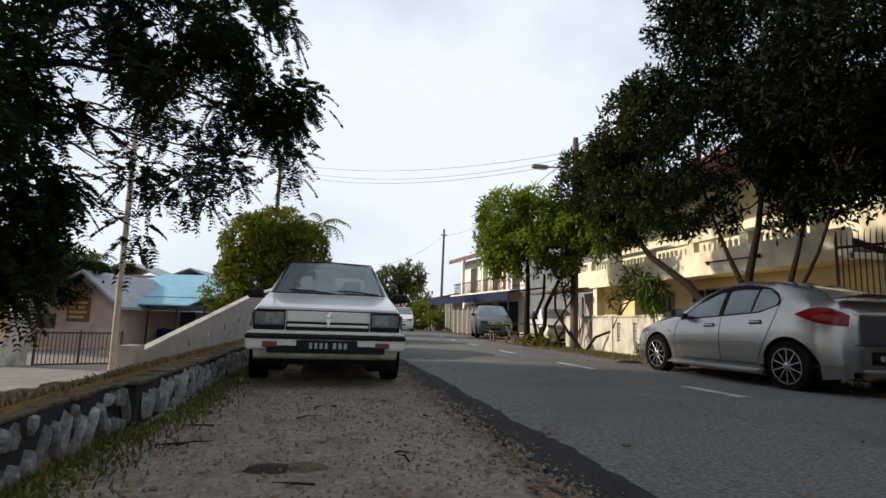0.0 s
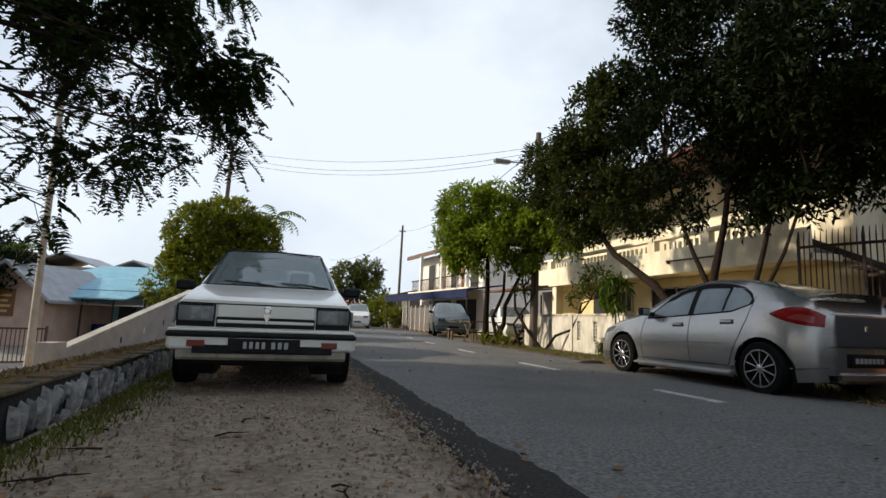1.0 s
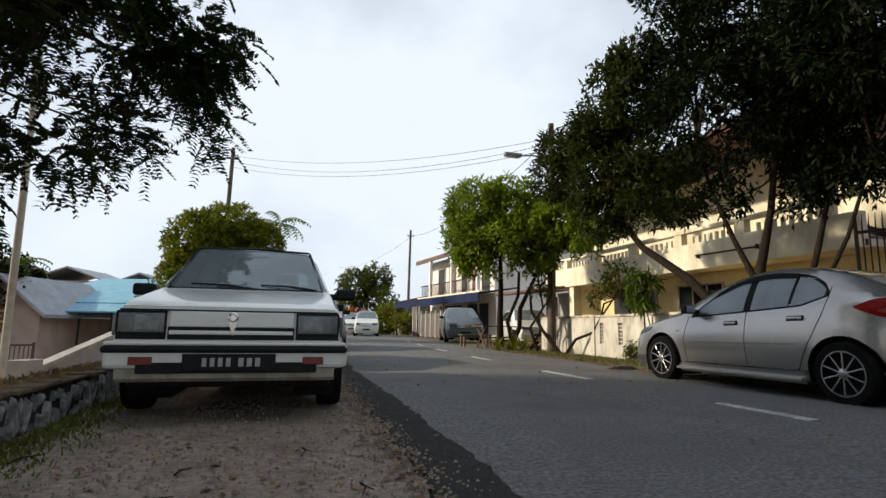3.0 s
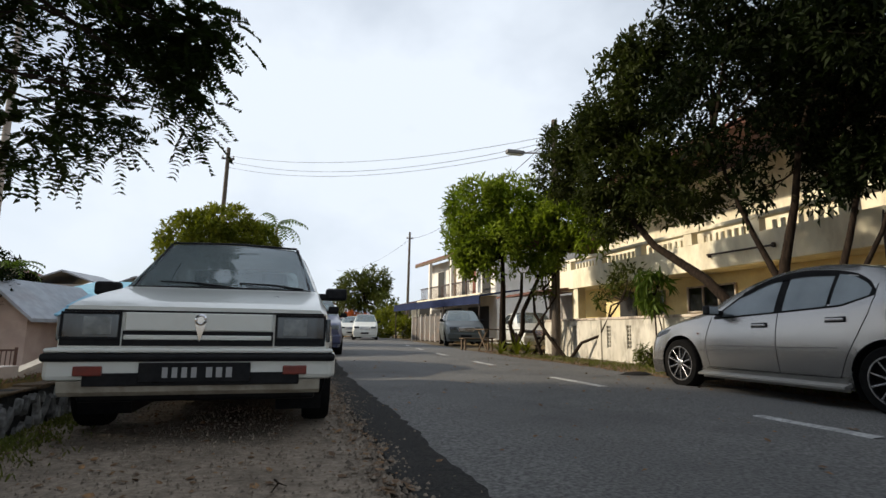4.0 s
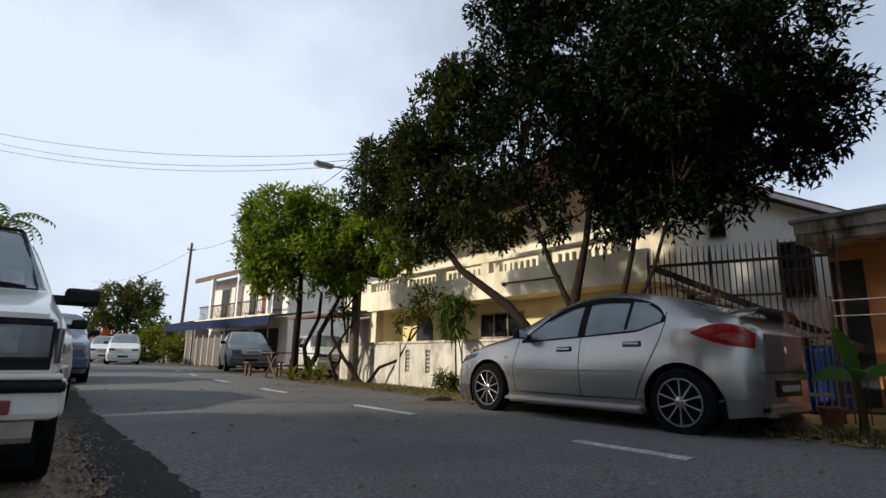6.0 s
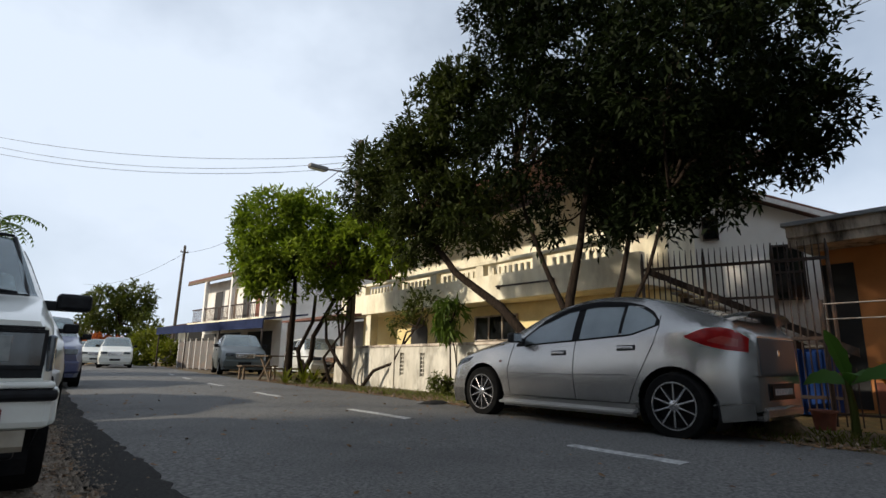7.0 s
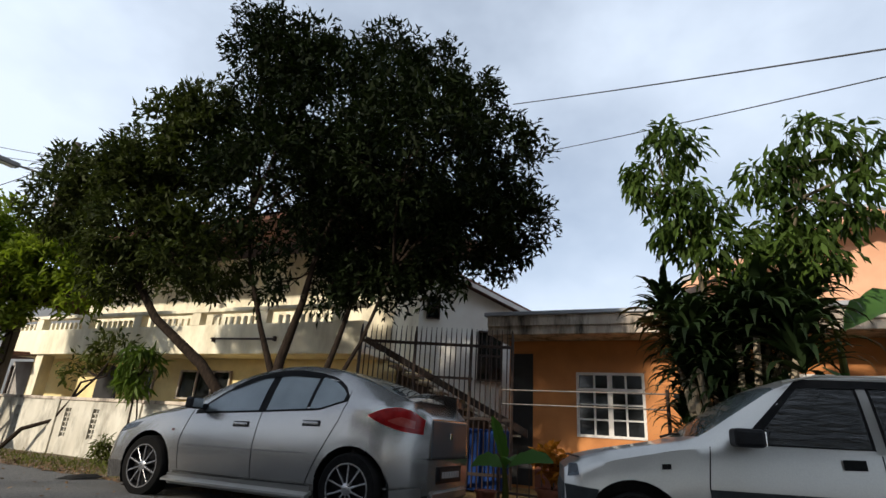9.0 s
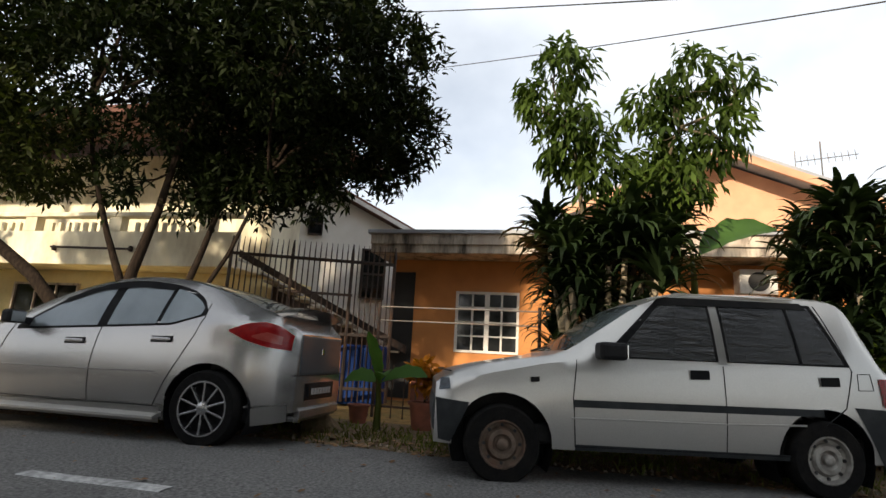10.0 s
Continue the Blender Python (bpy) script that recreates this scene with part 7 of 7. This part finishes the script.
def fronds(name, blobs, n, rng, gap, leaflets=9, length=0.30):
    """Feather leaves: leaflets in pairs along drooping ribs."""
    c, d = crown_points(blobs, n, 2, rng, 0.25, 0.2, gap, 1.3)
    k = len(c)
    d = d / (np.linalg.norm(d, axis=1, keepdims=True) + 1e-9)
    d[:, 2] -= 0.35
    d /= np.linalg.norm(d, axis=1, keepdims=True)
    side = np.cross(d, np.array([0, 0, 1.0]) + rng.normal(0, 0.3, (k, 3)))
    side /= np.linalg.norm(side, axis=1, keepdims=True) + 1e-9
    cs, ds = [], []
    for j in range(leaflets):
        f = j / leaflets
        rib = c + d * length * f + np.array([0, 0, -0.10 * length]) * (f * 3) ** 1.5
        for s in (-1, 1):
            ds.append(side * s + d * 0.45)
            cs.append(rib + side * s * 0.03)
    cs, ds = np.concatenate(cs), np.concatenate(ds)
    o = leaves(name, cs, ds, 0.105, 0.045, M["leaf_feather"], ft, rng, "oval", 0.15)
    o["kind"] = "stuff"


fronds("crown", rel(CAN), 3600, rng, 0.0)
# leaves of the added out-of-view foliage that shades the road
c, d = crown_points(rel(UNSEEN_SHADE), 13500, 7, rng, 0.2, 0.4, 0.5)
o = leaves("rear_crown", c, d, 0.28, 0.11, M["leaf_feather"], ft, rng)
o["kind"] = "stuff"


# ---- small things on the ground ----
rs = random.Random(77)


def patch(name, x, y, rx, ry, material, label, category, z, bumpy=0.02, n=22):
    verts = [(x, y, z + bumpy)]
    for ring, f in ((1, 0.55), (2, 1.0)):
        for k in range(n):
            a = 2 * math.pi * k / n
            r = f * (1 + 0.35 * noise.noise(Vector((math.cos(a) * 1.3 + x, math.sin(a) * 1.3 + y, ring))))
            verts.append((x + rx * r * math.cos(a), y + ry * r * math.sin(a), z + (bumpy * 0.7 if ring == 1 else -0.012)))
    faces = [(0, 1 + k, 1 + (k + 1) % n) for k in range(n)]
    faces += [(1 + k, 1 + n + k, 1 + n + (k + 1) % n, 1 + (k + 1) % n) for k in range(n)]
    return tagged(raw(name, verts, faces, M[material], smooth=True), label, category)


patch("rusty_leaf_patch", -0.21, 3.02, 0.14, 0.075, "rust_leaf", "rust-brown heap of sodden leaves on gravel", "leaf heap", -0.004, 0.015)
patch("earth_patch", -0.06, 3.04, 0.15, 0.09, "earth", "dark worn hollow of earth in gravel", "earth patch", -0.004, 0.008)
patch("road_debris", 6.0, 10.1, 0.32, 0.09, "asphalt_edge", "dark clump of debris at the road edge", "debris", 0.03, 0.04)


def scatter(name, n, place, size, flat, material, label, category, seed, sides=5):
    """Many small irregular lumps or flakes in one mesh."""
    r = random.Random(seed)
    verts, faces = [], []
    for _ in range(n):
        x, y, z = place(r)
        s = size * r.uniform(0.4, 1.5) ** 1.3
        a0 = r.uniform(0, 6.28)
        st = r.uniform(0.55, 1.0)
        k = len(verts)
        tilt = r.uniform(-0.5, 0.5) * flat
        for i in range(sides):
            a = a0 + 2 * math.pi * i / sides
            q = s * r.uniform(0.7, 1.1)
            dx, dy = q * math.cos(a), q * math.sin(a) * st
            verts.append((x + dx * math.cos(a0) - dy * math.sin(a0), y + dx * math.sin(a0) + dy * math.cos(a0), z + dx * tilt))
        verts.append((x, y, z + s * (1.0 - flat) * 0.9 + 0.004))
        faces += [(k + i, k + (i + 1) % sides, k + sides) for i in range(sides)]
    o = raw(name, verts, faces, M[material])
    return tagged(o, label, category, kind="stuff")


def on_gravel(r):
    y = r.uniform(1.2, 9) if r.random() < 0.8 else r.uniform(9, 20)
    return r.uniform(-1.05, left_edge(y) + 0.05), y, -0.006


def on_edge(r):
    y = r.uniform(1.0, 14)
    return left_edge(y) + r.gauss(-0.05, 0.09), y, 0.008


def on_right(r):
    y = r.uniform(-2, 20)
    return right_edge(y) + abs(r.gauss(0.35, 0.45)) - 0.1, y, 0.012


def on_road(r):
    y = r.uniform(1.5, 16)
    f = r.random()
    return left_edge(y) + 0.1 + (right_edge(y) - left_edge(y) - 0.2) * f, y, 0.012 + 0.12 * f * (1 - f)


scatter("gravel_stones", 9000, on_gravel, 0.008, 0.25, "pebble", "loose pale gravel stones on the shoulder", "gravel", 1)
scatter("edge_stones", 3200, on_edge, 0.014, 0.25, "pebble", "crumbled stones along the road edge", "gravel", 2)
scatter("fallen_leaves", 900, on_gravel, 0.02, 0.9, "dry_leaf", "small brown fallen leaves on gravel", "leaf litter", 3)
scatter("fallen_leaves", 900, on_edge, 0.026, 0.9, "dry_leaf", "brown fallen leaves along the tar edge", "leaf litter", 4)
scatter("fallen_leaves", 3800, on_right, 0.032, 0.9, "dry_leaf", "brown leaf litter on the earth shoulder", "leaf litter", 5)
scatter("road_litter", 420, on_road, 0.02, 0.85, "dry_leaf", "scattered leaf scraps on asphalt", "leaf litter", 6)
scatter("verge_stones", 900, on_right, 0.02, 0.3, "pebble", "loose stones on the earth shoulder", "gravel", 8)


def twig(x, y, ang, ln):
    ob = thing("twig", (x, y, 0.004), "thin dry brown twig lying on gravel", "twig", ang, "twigs")
    part("stick", tube([(0, 0, 0), (ln * 0.4, ln * 0.08, 0.008), (ln, -ln * 0.05, 0.003)], [0.006, 0.005, 0.002], 5), M["bark"], ob)
    part("side_stick", tube([(ln * 0.4, ln * 0.08, 0.008), (ln * 0.6, ln * 0.25, 0.004)], [0.004, 0.002], 4), M["bark"], ob)


for k in range(16):
    twig(rs.uniform(-0.9, 0.8), rs.uniform(2.0, 5.2), rs.uniform(0, 360), rs.uniform(0.08, 0.22))


def grass(name, n, place, h, label, seed, material="grass", width=0.006):
    r = random.Random(seed)
    verts, faces = [], []
    for _ in range(n):
        x, y, z = place(r)
        a, hh, ln = r.uniform(0, 6.28), h * r.uniform(0.5, 1.3), r.uniform(0.2, 0.9)
        dx, dy = math.cos(a), math.sin(a)
        w = width * r.uniform(0.7, 1.4)
        k = len(verts)
        verts += [(x - dy * w, y + dx * w, z), (x + dy * w, y - dx * w, z), (x + dx * hh * ln * 0.4 - dy * w * 0.7, y + dy * hh * ln * 0.4 + dx * w * 0.7, z + hh * 0.7), (x + dx * hh * ln, y + dy * hh * ln, z + hh)]
        faces += [(k, k + 1, k + 2), (k + 1, k + 3, k + 2)]
    return tagged(raw(name, verts, faces, M[material]), label, "grass", kind="stuff")


def wall_foot(r):
    y = r.uniform(1.5, 10) ** 1.0
    if noise.noise(Vector((0, y * 0.8, 4))) < -0.15 and r.random() < 0.7:
        y = r.uniform(1.5, 10)
    return wall_x(y) + 0.02 + abs(r.gauss(0, 0.16)), y, -0.02


def bank(r):
    y = r.uniform(1.5, 22)
    x = -1.3 - abs(r.gauss(0, 0.9))
    return x, y, ground_height(x, y) - 0.01


def right_grass(r):
    y = r.uniform(-2, 19)
    if noise.noise(Vector((9, y * 0.5, 1))) < -0.1:
        y = r.uniform(2, 6)
    return right_edge(y) + abs(r.gauss(0.7, 0.4)), y, -0.01


grass("grass_strip", 6500, wall_foot, 0.04, "short green grass along the foot of a stone wall", 11)
grass("bank_grass", 14000, bank, 0.06, "dry yellowish grass on the bank above a wall", 12, "dry_leaf", 0.005)
grass("bank_grass", 9000, bank, 0.05, "sparse green grass on the bank above a wall", 13)
grass("verge_grass", 6500, right_grass, 0.07, "patchy green grass beside parked cars", 14)

# rubble stones in the retaining wall's face
STONE_MESHES = []
for k in range(9):
    r = random.Random(500 + k)
    n = r.choice((5, 6, 7))
    out, top = [], []
    for i in range(n):
        a = 2 * math.pi * i / n
        q = r.uniform(0.55, 1.15)
        out.append((-0.02, 0.5 * q * math.cos(a), 0.5 * q * math.sin(a)))
        top.append((0.035 + r.uniform(-0.008, 0.012), 0.40 * q * math.cos(a), 0.40 * q * math.sin(a)))
    me = bpy.data.meshes.new("stone")
    me.from_pydata(out + top + [(0.05, 0.03, 0.0)], [], [(i, (i + 1) % n, n + (i + 1) % n, n + i) for i in range(n)] + [(n + i, n + (i + 1) % n, 2 * n) for i in range(n)])
    me.materials.append(M["rubble"])
    STONE_MESHES.append(me)
y = 1.0
while y < 14.0:
    w = rs.uniform(0.06, 0.12)
    cut = rs.uniform(0.03, 0.14)
    spans = ((-0.07, WALL_TOP - 0.012),) if rs.random() < 0.5 else ((-0.07, cut - 0.008), (cut + 0.008, WALL_TOP - 0.012))
    for z0, z1 in spans:
        st1 = new("stone", rs.choice(STONE_MESHES))
        st1.parent = wall_l
        m = pose(wall_x(y + w / 2) - 0.05 + rs.uniform(-0.008, 0.01), y + w / 2 + rs.uniform(-0.012, 0.012), (z0 + z1) / 2, rs.uniform(-24, 12), rs.uniform(-7, 7), rs.uniform(-6, 6))
        st1.matrix_world = m @ Matrix.Diagonal((0.75, w * rs.uniform(0.66, 0.95), (z1 - z0) * rs.uniform(0.8, 1.0), 1))
    y += w * rs.uniform(1.0, 1.2)

# green lawn strip in the yard
tagged(raw("yard_lawn", [(-15, 12.0, -0.86), (-9.7, 12.0, -0.86), (-9.0, 17.6, -0.86), (-15, 17.4, -0.86)], [(0, 1, 2, 3)], M["lawn"]), "green lawn strip before a low yard wall", "lawn", kind="structure")
